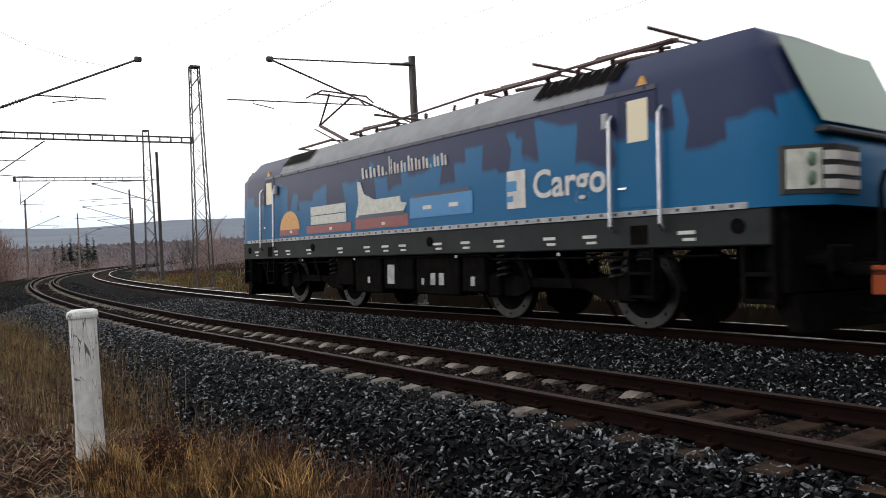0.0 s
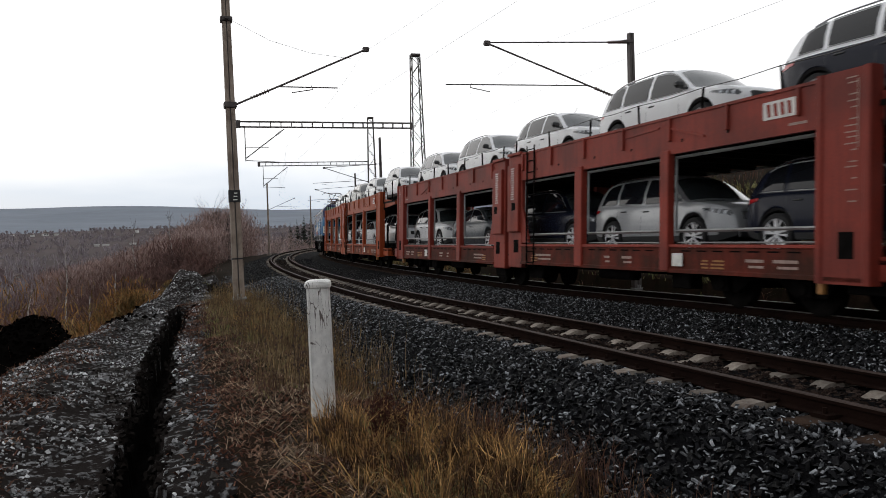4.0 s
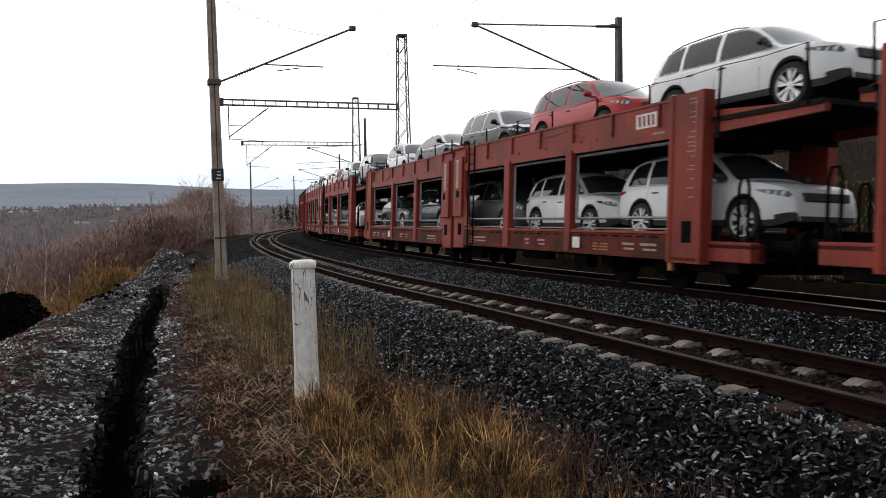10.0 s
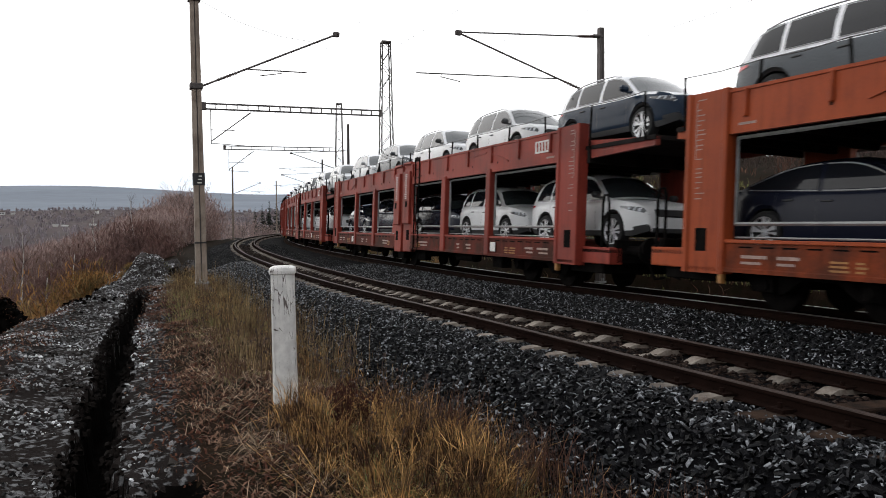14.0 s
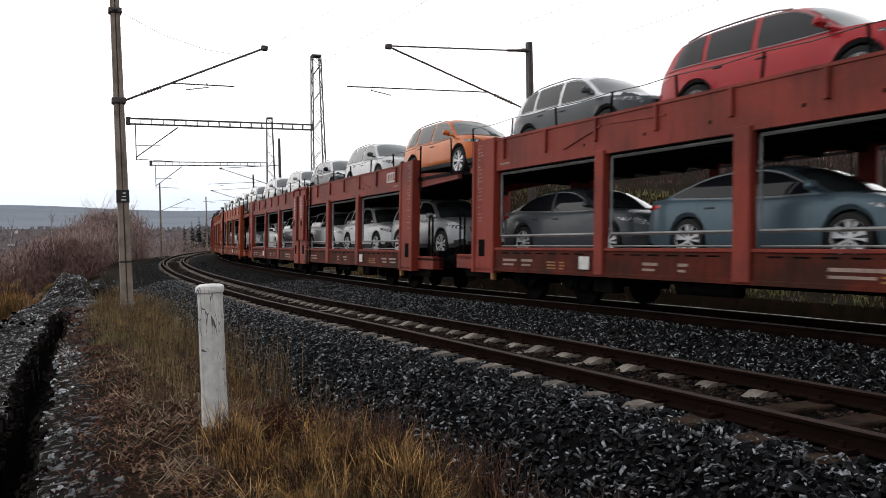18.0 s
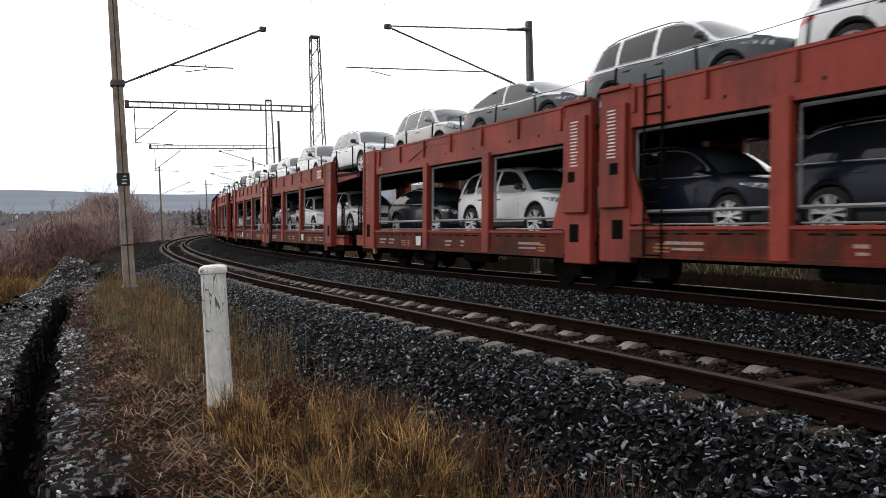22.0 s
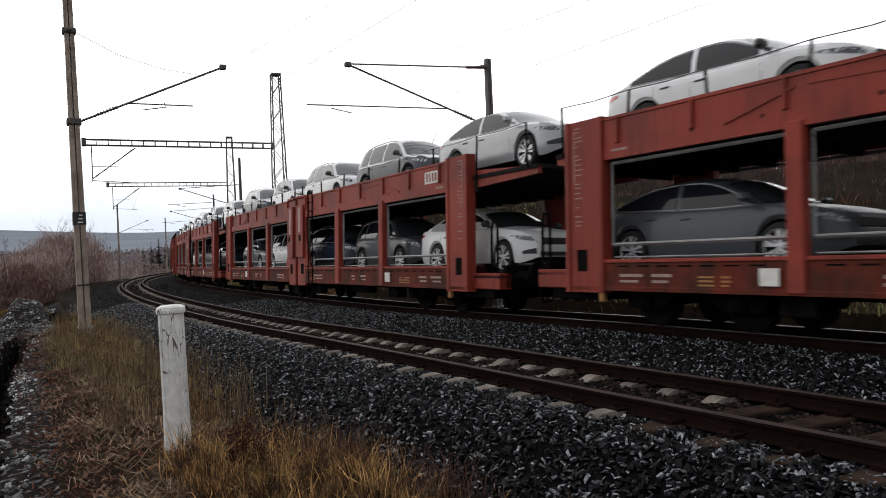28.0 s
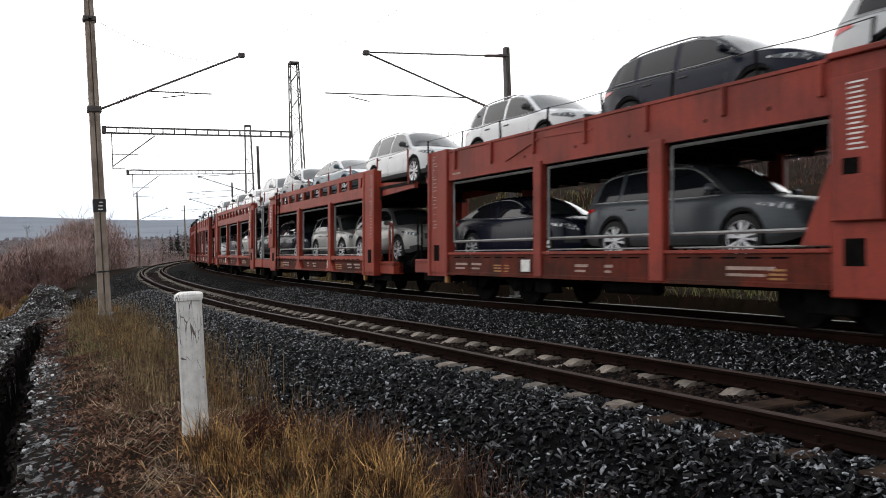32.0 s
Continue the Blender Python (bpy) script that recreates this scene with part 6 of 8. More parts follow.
def car_model(kind, colour, wrapped):
    """Built once for each colour, then copied."""
    key = (kind, colour, wrapped)
    if key in CAR_MODELS:
        return CAR_MODELS[key], True
    d = CAR_DATA[kind]
    paint = PAINTS[colour]
    film = FILM if wrapped else paint
    car = thing("car", f"new {COLOUR_WORDS[colour]} {KIND_WORDS[kind]}" + (" with white film" if wrapped and colour != "white" else "") + " on the carrier", "car", group="cars on the train")
    shell = {}
    for nm in ("body", "glasshouse"):
        me = d[nm].copy()
        me.materials[0], me.materials[1] = paint, film
        shell[nm] = part(nm, None, None, car, data=me)
    body, cabin = shell["body"], shell["glasshouse"]
    for me in d["side_window"]:
        for sgn in (1, -1):
            w = part("side_window", None, None, cabin, data=me)
            if sgn < 0:
                w.matrix_basis = MIRROR_Y
    part("windscreen", None, None, cabin, data=d["windscreen"])
    part("rear_window", None, None, cabin, data=d["rear_window"])
    part("grille", None, None, body, data=d["grille"])
    tagged(part("door_trim", None, None, body, data=d["door_trim"]), kind="stuff")
    mirror = d["mirror"].data("mirror", paint if colour != "white" else BLACK_TRIM)
    for sgn in (1, -1):
        for nm, me in (("headlight", d["headlight"]), ("tail_light", d["tail_light"]), ("mirror", mirror), ("roof_rail", d["roof_rail"])):
            if nm == "roof_rail" and kind == "saloon":
                continue
            o = part(nm, None, None, cabin if nm == "roof_rail" else body, data=me)
            if sgn < 0:
                o.matrix_basis = MIRROR_Y
    _, hw, wr, xf, xr, *_ = CAR_KINDS[kind]
    for x in (xf, xr):
        for sgn in (1, -1):
            o = part("wheel", None, None, car, data=d["wheel"])
            o.matrix_basis = pose(x, sgn * (hw - 0.125), wr, 0, 0, 0 if sgn > 0 else 180)
    CAR_MODELS[key] = car
    return car, False


# ---------------------------------------------------------------- car-carrier wagons
UNIT, LONG_UNIT = 13.1, 15.1
DECK_LOW, DECK_HIGH, SAG = 1.02, 3.17, 0.11


def wheelset(parent, x, r=0.42):
    sh = Shape()
    sh.rod((x, -0.75, r), (x, 0.75, r), 0.08, 8, 0)
    for y in (-0.7535, 0.7535):
        sgn = 1 if y > 0 else -1
        sh.lathe([(0.05, sgn * 0.045), (r * 0.72, sgn * 0.05), (r * 0.82, sgn * 0.062), (r, sgn * 0.06), (r, sgn * -0.05), (r + 0.03, sgn * -0.065), (r * 0.8, sgn * -0.075), (0.05, sgn * -0.07)], 24, 0, "y", (x, y, r))
    return part("wheelset", sh, [BLACK_IRON], parent, smooth=True)


def carrier_half(name, sx, paint, long_type, label):
    """Half of an articulated two-deck wagon. sx: +1 when the buffer end leads. q runs from the buffers to the joint."""
    U = LONG_UNIT if long_type else UNIT
    wag = thing("car_carrier_wagon", label, "railway wagon", group="car carrier wagons")
    X = lambda q: sx * (U / 2 - q)
    tip = 1.2 if sx > 0 else -0.7
    Q = lambda q: q if q < 3 else U - (13.1 - q) if q > 11.5 else 3 + (q - 3) * (U - 1.6 - 3) / (11.5 - 3)
    bx = lambda sh, q0, q1, y0, y1, z0, z1, m=0, c=0.0: sh.box(X(q0), X(q1), y0, y1, z0, z1, m, c)
    pillars = ((6.0, 9.5) if sx > 0 else (5.6, 9.2)) if long_type else (Q(6.1), Q(9.25))
    end_a, end_b = Q(2.6), (U - 2.45 if long_type else Q(12.2))
    joint_end = U - 1.62 if long_type else U - 0.10
    bays = [(end_a, pillars[0] - 0.13), (pillars[0] + 0.13, pillars[1] - 0.16), (pillars[1] + 0.16, end_b)]
    for s in (1, -1):
        y = lambda a: s * a
        sh = Shape()
        web = 1.40 if long_type else 1.47
        sh.girder([(y(a), b) for a, b in ((1.30, 0.70), (1.50, 0.70), (1.50, 0.76), (web, 0.775), (web, 1.075 if long_type else 1.16), (1.30, 1.075 if long_type else 1.16))], X(1.7), X(end_b + 0.01))
        sill = part("side_sill", sh, {ORANGE_OXIDE: DARK_SILL_ORANGE, BRIGHT_OXIDE: DARK_SILL_RED}.get(paint, DARK_SILL_RED), wag, "dark rust-stained sill")
        sh = Shape()
        bx(sh, 1.7, end_b + 0.01, y(1.36), y(1.497), 1.077 if long_type else 1.162, 1.22, 0, 0.008)
        part("sill_ledge", sh, paint, sill)
        sh = Shape()
        for a, b in bays:
            q = a + 0.25
            while q < b - 0.45:
                bx(sh, q, q + 0.26, y(1.466 if not long_type else 1.49), y(1.474 if not long_type else 1.499), 1.09, 1.115)
                q += 0.42
        if s > 0:
            tagged(part("lashing_slot", sh, BLACK_IRON, sill), kind="stuff")
        sh = Shape()
        if long_type:
            bx(sh, 1.7, end_b + 0.3, y(1.40), y(1.48), 2.92, 3.24, 0, 0.012)
            bx(sh, 1.7, end_b + 0.3, y(1.40), y(1.49), 3.52, 3.70, 0, 0.012)
        else:
            sh.girder([(y(a), b) for a, b in ((1.38, 2.90), (1.475, 2.90), (1.475, 3.555), (1.495, 3.56), (1.495, 3.61), (1.38, 3.61))], X(1.7), X(end_b + 0.01))
        beam = part("upper_side_beam", sh, paint, wag)
        if long_type:
            sh = Shape()
            for z in (3.31, 3.41):
                sh.rod((X(1.9), y(1.22), z), (X(end_b + 0.1), y(1.22), z), 0.022, 6)
            bx(sh, 1.9, end_b + 0.1, y(1.16), y(1.30), 2.99, 3.27)
            part("wheel_guide", sh, BLACK_IRON, wag, "dark wheel guide with two rails")
        n = 11 if long_type else 7
        for i in range(n):
            q = 2.9 + (end_b - 3.0) * i / (n - 1)
            sh = Shape()
            if long_type:
                bx(sh, q - 0.11, q + 0.11, y(1.39), y(1.486), 3.22, 3.54, 0, 0.012)
            else:
                bx(sh, q - 0.035, q + 0.035, y(1.47), y(1.525), 3.14, 3.58, 0, 0.012)
            if s > 0 or long_type:
                part("stiffener", sh, paint, beam)
        if not long_type and s > 0:
            sh = Shape()
            sh.prism([(X(5.0), 3.10), (X(6.1), 3.40), (X(6.1), 3.44), (X(5.0), 3.14)], y(1.474), y(1.50))
            sh.prism([(X(6.3), 3.42), (X(7.7), 3.36), (X(7.7), 3.40), (X(6.3), 3.46)], y(1.474), y(1.49))
            part("beam_brace", sh, paint, beam)
            sh = Shape()
            for q in (4.4, 5.6, 7.2, 8.6, 10.2, 11.3):
                bx(sh, q, q + 0.05, y(1.474), y(1.480), 3.10, 3.15)
            tagged(part("bolt_hole", sh, BLACK_IRON, beam), kind="stuff")
        for q, w in zip(pillars, (0.26, 0.32)):
            sh = Shape()
            bx(sh, q - w / 2, q + w / 2, y(1.36), y(1.525), 0.72, 2.98, 0, 0.02)
            if long_type:
                for e in (-1, 1):
                    sh.prism([(X(q), 0.72), (X(q + e * 0.42), 0.72), (X(q + e * 0.15), 1.02), (X(q), 1.02)], y(1.42), y(1.512))
            part("pillar", sh, paint, wag)
        # end post at the buffers, with an inset face
        sh = Shape()
        sh.column([(X(a), y(b)) for a, b in ((1.62, 1.30), (1.62, 1.52), (1.64, 1.54), (1.72, 1.54), (1.76, 1.50), (2.42, 1.50), (2.46, 1.53), (2.54, 1.53), (2.56, 1.51), (2.56, 1.30))], 0.66, 3.65)
        end_post = part("end_post", sh, paint, wag)
        sh = Shape()
        bx(sh, 1.90, 2.16, y(1.499), y(1.503), 1.02, 1.40)
        if s > 0:
            part("pocket", sh, BLACK_IRON, end_post)
        # post at the joint: a raised plate above a square pocket
        sh = Shape()
        bx(sh, end_b, joint_end, y(1.28), y(1.47), 0.60, 3.64, 0, 0.02)
        bx(sh, end_b + 0.06, joint_end - 0.08, y(1.46), y(1.555), 1.55, 3.34, 0, 0.015)
        bx(sh, end_b, joint_end, y(1.45), y(1.53), 3.58, 3.66, 0, 0.012)
        joint_post = part("joint_post", sh, paint, wag)
        sh = Shape()
        bx(sh, end_b + 0.18, end_b + 0.46, y(1.469), y(1.474), 1.00, 1.34)
        if s > 0:
            part("pocket", sh, BLACK_IRON, joint_post)
        if s > 0:
            part("pocket", bx(Shape(), end_b + 0.22, end_b + 0.44, y(1.553), y(1.558), 2.12, 2.32), BLACK_IRON, joint_post)
        # corner plates of the bay next to the joint
        sh = Shape()
        sh.prism([(X(end_b), 1.26), (X(end_b - 0.42), 1.26), (X(end_b), 2.3)], y(1.41), y(1.46))
        part("gusset", sh, paint, wag)
        if long_type:
            sh = Shape()
            c = [(X(joint_end + 0.06), y(1.37), 1.1), (X(U - 0.10), y(1.37), 1.1), (X(U - 0.10), y(1.37), 3.4), (X(joint_end + 0.06), y(1.37), 3.4)]
            sh.tube(c + [c[0]], 0.032, 4).rod((X(joint_end + 0.3), y(1.3), 3.2), (X(U - 0.3), y(1.3), 2.6), 0.04, 4)
            part("end_frame", sh, GALVANISED, wag)
            sh = Shape()
            bx(sh, joint_end, U - 0.06, y(1.10), y(1.40), 0.70, 1.06, 0, 0.015)
            part("end_sill", sh, paint, wag)
        for a, b in bays:
            sh = Shape()
            c = [(X(a + 0.06), y(1.37), 1.47), (X(b - 0.06), y(1.37), 1.47), (X(b - 0.06), y(1.37), 2.84), (X(a + 0.06), y(1.37), 2.84)]
            sh.tube(c + [c[0]], 0.032, 4)
            sh.rod((X(a + 0.06), y(1.35), 1.255), (X(b - 0.06), y(1.35), 1.255), 0.015, 4)
            part("side_rail_frame", sh, GALVANISED, wag)
        # stanchions and rope on the upper deck
        sh_rope, sh_far, last = Shape(), Shape(), None
        n = 8
        for i in range(n):
            q = tip + 0.25 + (U - 0.65 - tip) * i / (n - 1)
            lean = 0.04 * (-1) ** i
            top = (X(q) + lean, y(1.40), 4.00)
            sh = Shape() if s > 0 else sh_far
            sh.rod((X(q), y(1.40), 3.55 if q > 1.7 else 3.1), top, 0.024, 6)
            if s > 0:
                part("stanchion", sh, paint if long_type else BLACK_IRON, wag)
            if last:
                mid = tuple((u + v) / 2 - (0.03 if j == 2 else 0) for j, (u, v) in enumerate(zip(last, top)))
                sh_rope.tube([last, mid, top], 0.008, 4)
            last = top
        if s < 0:
            tagged(part("stanchion_row", sh_far, paint if long_type else BLACK_IRON, wag), kind="stuff")
        part("guard_rope", sh_rope, CABLE, wag)
        # overhanging end of the upper deck and buffer gear
        sh = Shape()
        sh.prism([(X(1.7), 2.90), (X(1.7), 3.30), (X(tip), 3.14), (X(tip), 2.98)], y(1.24), y(1.34))
        part("deck_bracket", sh, paint, wag)
        sh = Shape()
        c = [(X(0.95), y(1.33), 1.0), (X(0.95), y(1.33), 1.95), (X(0.90), y(1.33), 2.12), (X(0.78), y(1.33), 2.12), (X(0.73), y(1.33), 1.95), (X(0.73), y(1.33), 1.0)]
        sh.tube(c, 0.028, 6)
        part("hand_rail", sh, BLACK_IRON if not long_type else paint, wag, "tall hooped hand rail")
        sh = Shape()
        bx(sh, 0.62, 1.7, y(1.05), y(1.36), 0.72, 1.06, 0, 0.015)
        part("end_sill", sh, paint, wag)
        b = Shape()
        b.rod((X(0.62), y(0.875), 1.0), (X(0.12), y(0.875), 1.0), 0.10, 12)
        b.rod((X(0.06), y(0.875), 1.0), (X(0.0), y(0.875), 1.0), 0.22, 16)
        part("buffer", b, BLACK_IRON, wag)
        # running gear
        sh = Shape()
        sh.prism([(X(2.55), 0.62), (X(2.75), 0.30), (X(3.35), 0.28), (X(3.7), 0.52), (X(4.3), 0.52), (X(4.65), 0.28), (X(5.25), 0.30), (X(5.45), 0.62), (X(4.9), 0.70), (X(3.1), 0.70)], y(0.92), y(1.06))
        for q in (3.1, 4.9):
            bx(sh, q - 0.14, q + 0.14, y(1.04), y(1.16), 0.30, 0.56, 0, 0.02)
            sh.rod((X(q), y(1.12), 0.42), (X(q), y(1.20), 0.42), 0.09, 10)
        part("bogie_frame", sh, BLACK_IRON, wag)
        if s < 0:
            continue
        part("brake_cylinder", bx(Shape(), 5.65, 6.2, y(0.95), y(1.25), 0.40, 0.72, 0, 0.02), BLACK_IRON, wag)
        part("air_tank", bx(Shape(), 7.6, 8.9, y(0.9), y(1.2), 0.47, 0.72, 0, 0.06), BLACK_IRON, wag)
        part("valve_box", bx(Shape(), U - 1.5, U - 0.75, y(0.9), y(1.15), 0.34, 0.66, 0, 0.03), BLACK_IRON, wag)
        # markings, too worn to read
        g = random.Random(len(name) * 7 + int(sx * 3) + s)
        sh = Shape()
        for col in range(2):
            z = 3.52
            while z > 1.75 - 0.5 * col:
                wdt = g.uniform(0.08, 0.22)
                bx(sh, 1.86 + 0.30 * col, 1.86 + 0.30 * col + wdt, y(1.499), y(1.504), z, z + 0.018)
                z -= g.choice((0.07, 0.09, 0.09, 0.16))
            break
        bx(sh, 1.84, 1.855, y(1.499), y(1.504), 2.55, 3.5)
        bx(sh, 2.75, 3.1, y(1.474), y(1.479), 3.02, 3.06)
        tagged(part("post_table", sh, FADED_MARK, end_post, "worn white table of figures"), kind="stuff")
        sh = Shape()
        z = 3.22
        for k in range(14):
            bx(sh, end_b + 0.30, end_b + 0.30 + g.uniform(0.16, 0.24), y(1.554), y(1.559), z, z + 0.022)
            z -= 0.062
        tagged(part("post_table", sh, WHITE_MARK, joint_post, "worn white table of figures"), kind="stuff")
        sh = Shape()
        for q, wdt in ((2.9, 0.5), (3.6, 0.4), (7.2, 0.35), (10.6, 0.8), (8.0, 0.2)):
            bx(sh, q, q + wdt, y(1.469), y(1.474), 0.93, 0.98)
            bx(sh, q, q + wdt * 0.8, y(1.469), y(1.474), 0.84, 0.88)
        tagged(part("sill_marking", sh, FADED_MARK, sill), kind="stuff")
        sh = Shape()
        for q, wdt in ((4.5, 0.34), (4.9, 0.2), (11.3, 0.42)):
            for k in range(3):
                bx(sh, q, q + wdt * g.uniform(0.6, 1), y(1.469), y(1.4735), 0.80 + 0.06 * k, 0.83 + 0.06 * k)
        tagged(part("faded_stencil", sh, YELLOW_MARK, sill, "faded yellowish stencil patches"), kind="stuff")
        sh = Shape()
        bx(sh, 5.55, 5.85, y(1.50), y(1.512), 0.82, 1.06, 0, 0.004)
        part("label_holder", sh, WHITE_MARK, sill, "white paper label on a holder")
        sh = Shape()
        bx(sh, 2.42, 2.53, y(1.40), y(1.50), 0.50, 0.68, 0, 0.015)
        part("jacking_lug", sh, YELLOW_MARK, wag)
    sh = Shape()
    bx(sh, 0.62, U - 0.05, -1.36, 1.36, DECK_LOW - 0.08, DECK_LOW, 0, 0.01)
    part("lower_deck", sh, DECK_STEEL, wag)
    sh = Shape()
    teeth = [(X(tip), DECK_HIGH), (X(tip), DECK_HIGH - 0.08)]
    for i in range(15):
        q = 1.5 + (U - 2.3) * i / 14
        teeth += [(X(q - 0.05), DECK_HIGH - 0.08), (X(q - 0.05), DECK_HIGH - 0.36), (X(q + 0.05), DECK_HIGH - 0.36), (X(q + 0.05), DECK_HIGH - 0.08)]
    sh.prism(teeth + [(X(U - 0.05), DECK_HIGH - 0.08), (X(U - 0.05), DECK_HIGH)], -1.37, 1.37)
    part("upper_deck", sh, DECK_STEEL, wag)
    sh = Shape()
    bx(sh, 1.2, U - 0.2, -0.5, 0.5, 0.6, 0.94, 0, 0.02)
    part("centre_sill", sh, BLACK_IRON, wag)
    sh = Shape()
    bx(sh, 0.62, 0.74, -1.2, 1.2, 0.74, 1.22, 0, 0.015)
    part("headstock", sh, BLACK_IRON, wag)
    # added black box imitates the shadowed gap behind the blackened headstock
    part("end_frame_beam", bx(Shape(), 0.95, 2.2, -1.28, 1.28, 0.52, 0.92, 0, 0.02), BLACK_IRON, wag)
    sh = Shape()
    sh.rod((X(0.62), 0, 0.98), (X(0.2), 0, 0.96), 0.06, 8).tube([(X(0.6), 0.45, 0.8), (X(0.35), 0.45, 0.45), (X(0.1), 0.4, 0.5)], 0.03, 6).tube([(X(0.6), -0.45, 0.8), (X(0.35), -0.45, 0.45), (X(0.1), -0.4, 0.5)], 0.03, 6)
    part("coupling", sh, BLACK_IRON, wag)
    for q in (3.1, 4.9):
        wheelset(wag, X(q))
    if sx > 0:
        wheelset(wag, X(U - 0.55))
        wheelset(wag, X(U - 1.75))
    else:
        # ladder up to the upper deck beside the joint
        sh = Shape()
        for q in (end_b - 0.35, end_b - 0.75):
            sh.rod((X(q), 1.50, 0.62), (X(q), 1.50, 3.75), 0.022, 6)
        z = 0.75
        while z < 3.7:
            sh.rod((X(end_b - 0.35), 1.50, z), (X(end_b - 0.75), 1.50, z), 0.014, 6)
            z += 0.29
        part("ladder", sh, BLACK_IRON, wag, "narrow steel ladder")
        if not long_type:
            plate = part("sign_plate", bx(Shape(), 2.95, 3.62, 1.474, 1.486, 3.17, 3.45), WHITE_MARK, wag, "cream owner's plate with a red device")
            sh = Shape()
            for k in range(4):
                sh.prism([(X(3.03 + 0.14 * k), 3.21), (X(3.10 + 0.14 * k), 3.21), (X(3.125 + 0.14 * k), 3.41), (X(3.055 + 0.14 * k), 3.41)], 1.486, 1.491)
            part("plate_device", sh, paint, plate)
    # the body hangs low between the bogies
    for o in wag.children:
        if not o.name.startswith(("wheelset", "bogie_frame")):
            o.matrix_basis = pose(0, 0, -SAG)
    return wag


# ---------------------------------------------------------------- the locomotive
def livery():
    """Blue sides with a darker sky above a ragged skyline."""
    m = bpy.data.materials.new("blue_livery")
    m.use_nodes = True
    n, l = m.node_tree.nodes, m.node_tree.links
    p = n["Principled BSDF"]
    tc, sep = n.new("ShaderNodeTexCoord"), n.new("ShaderNodeSeparateXYZ")
    l.new(tc.outputs["Object"], sep.inputs[0])
    big = n.new("ShaderNodeTexNoise")
    big.inputs["Scale"].default_value, big.inputs["Detail"].default_value = 0.55, 4.0
    cells = n.new("ShaderNodeTexVoronoi")
    cells.inputs["Scale"].default_value = 1.5
    mp = n.new("ShaderNodeMapping")
    mp.inputs["Scale"].default_value = (1.0, 0.0, 0.25)
    l.new(tc.outputs["Object"], mp.inputs[0])
    l.new(mp.outputs[0], cells.inputs[0])
    l.new(tc.outputs["Object"], big.inputs[0])
    sepc = n.new("ShaderNodeSeparateColor")
    l.new(cells.outputs["Color"], sepc.inputs[0])
    a = n.new("ShaderNodeMath")
    a.operation = "MULTIPLY_ADD"
    a.inputs[1].default_value, a.inputs[2].default_value = 1.0, 1.95
    l.new(sepc.outputs[0], a.inputs[0])
    b = n.new("ShaderNodeMath")
    b.operation = "MULTIPLY_ADD"
    b.inputs[1].default_value = 1.1
    l.new(big.outputs[0], b.inputs[0])
    l.new(a.outputs[0], b.inputs[2])
    d = n.new("ShaderNodeMath")
    d.operation = "SUBTRACT"
    l.new(sep.outputs[2], d.inputs[0])
    l.new(b.outputs[0], d.inputs[1])
    r = n.new("ShaderNodeMapRange")
    r.inputs[1].default_value, r.inputs[2].default_value = -0.04, 0.06
    l.new(d.outputs[0], r.inputs[0])
    mix = n.new("ShaderNodeMix")
    mix.data_type = "RGBA"
    mix.inputs[6].default_value, mix.inputs[7].default_value = (0.002, 0.118, 0.275, 1), (0.018, 0.027, 0.078, 1)
    l.new(r.outputs[0], mix.inputs[0])
    l.new(mix.outputs[2], p.inputs["Base Color"])
    p.inputs["Roughness"].default_value = 0.45
    p.inputs["Specular IOR Level"].default_value = 0.2
    return m


LIVERY = livery()
ROOF_GREY = material("roof_grey_paint", (0.26, 0.27, 0.285), 0.6, spread=0.2, scale=2, fine=30, bump=0.08)
SILL_GREY = material("dark_grey_underframe_paint", (0.022, 0.025, 0.026), 0.7, spread=0.3, scale=2, fine=30, bump=0.08, spec=0.25)
PALE_STRIPE = material("pale_grey_stripe", (0.45, 0.46, 0.46), 0.5, spread=0.3, scale=6, fine=40, bump=0)
LIGHT_BLUE = material("bright_blue_paint", (0.010, 0.22, 0.50), 0.35, spread=0.1, bump=0)
SUN_ORANGE = material("sun_orange_paint", (0.75, 0.36, 0.07), 0.4, spread=0.2, scale=12, bump=0)
BRICK_RED = material("brick_red_paint", (0.27, 0.05, 0.05), 0.4, spread=0.2, bump=0)
SHIP_WHITE = material("off_white_paint", (0.66, 0.66, 0.58), 0.45, spread=0.2, scale=8, bump=0)
NAVY = material("navy_paint", (0.014, 0.020, 0.055), 0.35, spread=0.1, bump=0)
SCREEN_GREEN = glass("greenish_windscreen", (0.20, 0.29, 0.22), 0.06)
# warm light on the door window is painted as a pale glass colour
PAINTED_LIGHT_PANE = glass("cab_window_painted_light", (0.88, 0.78, 0.56), 0.3)
PANTO = material("pantograph_steel", (0.10, 0.055, 0.05), 0.5, 0.3, spread=0.2, bump=0)


def text_mesh(name, words, size, mat, thick=0.003):
    cu = bpy.data.curves.new(name, "FONT")
    cu.body, cu.size, cu.extrude, cu.resolution_u, cu.offset = words, size, thick, 3, 0.012
    tmp = bpy.data.objects.new(name, cu)
    scene.collection.objects.link(tmp)
    me = bpy.data.meshes.new_from_object(tmp.evaluated_get(bpy.context.evaluated_depsgraph_get()))
    bpy.data.objects.remove(tmp)
    me.materials.clear()
    me.materials.append(mat)
    return me


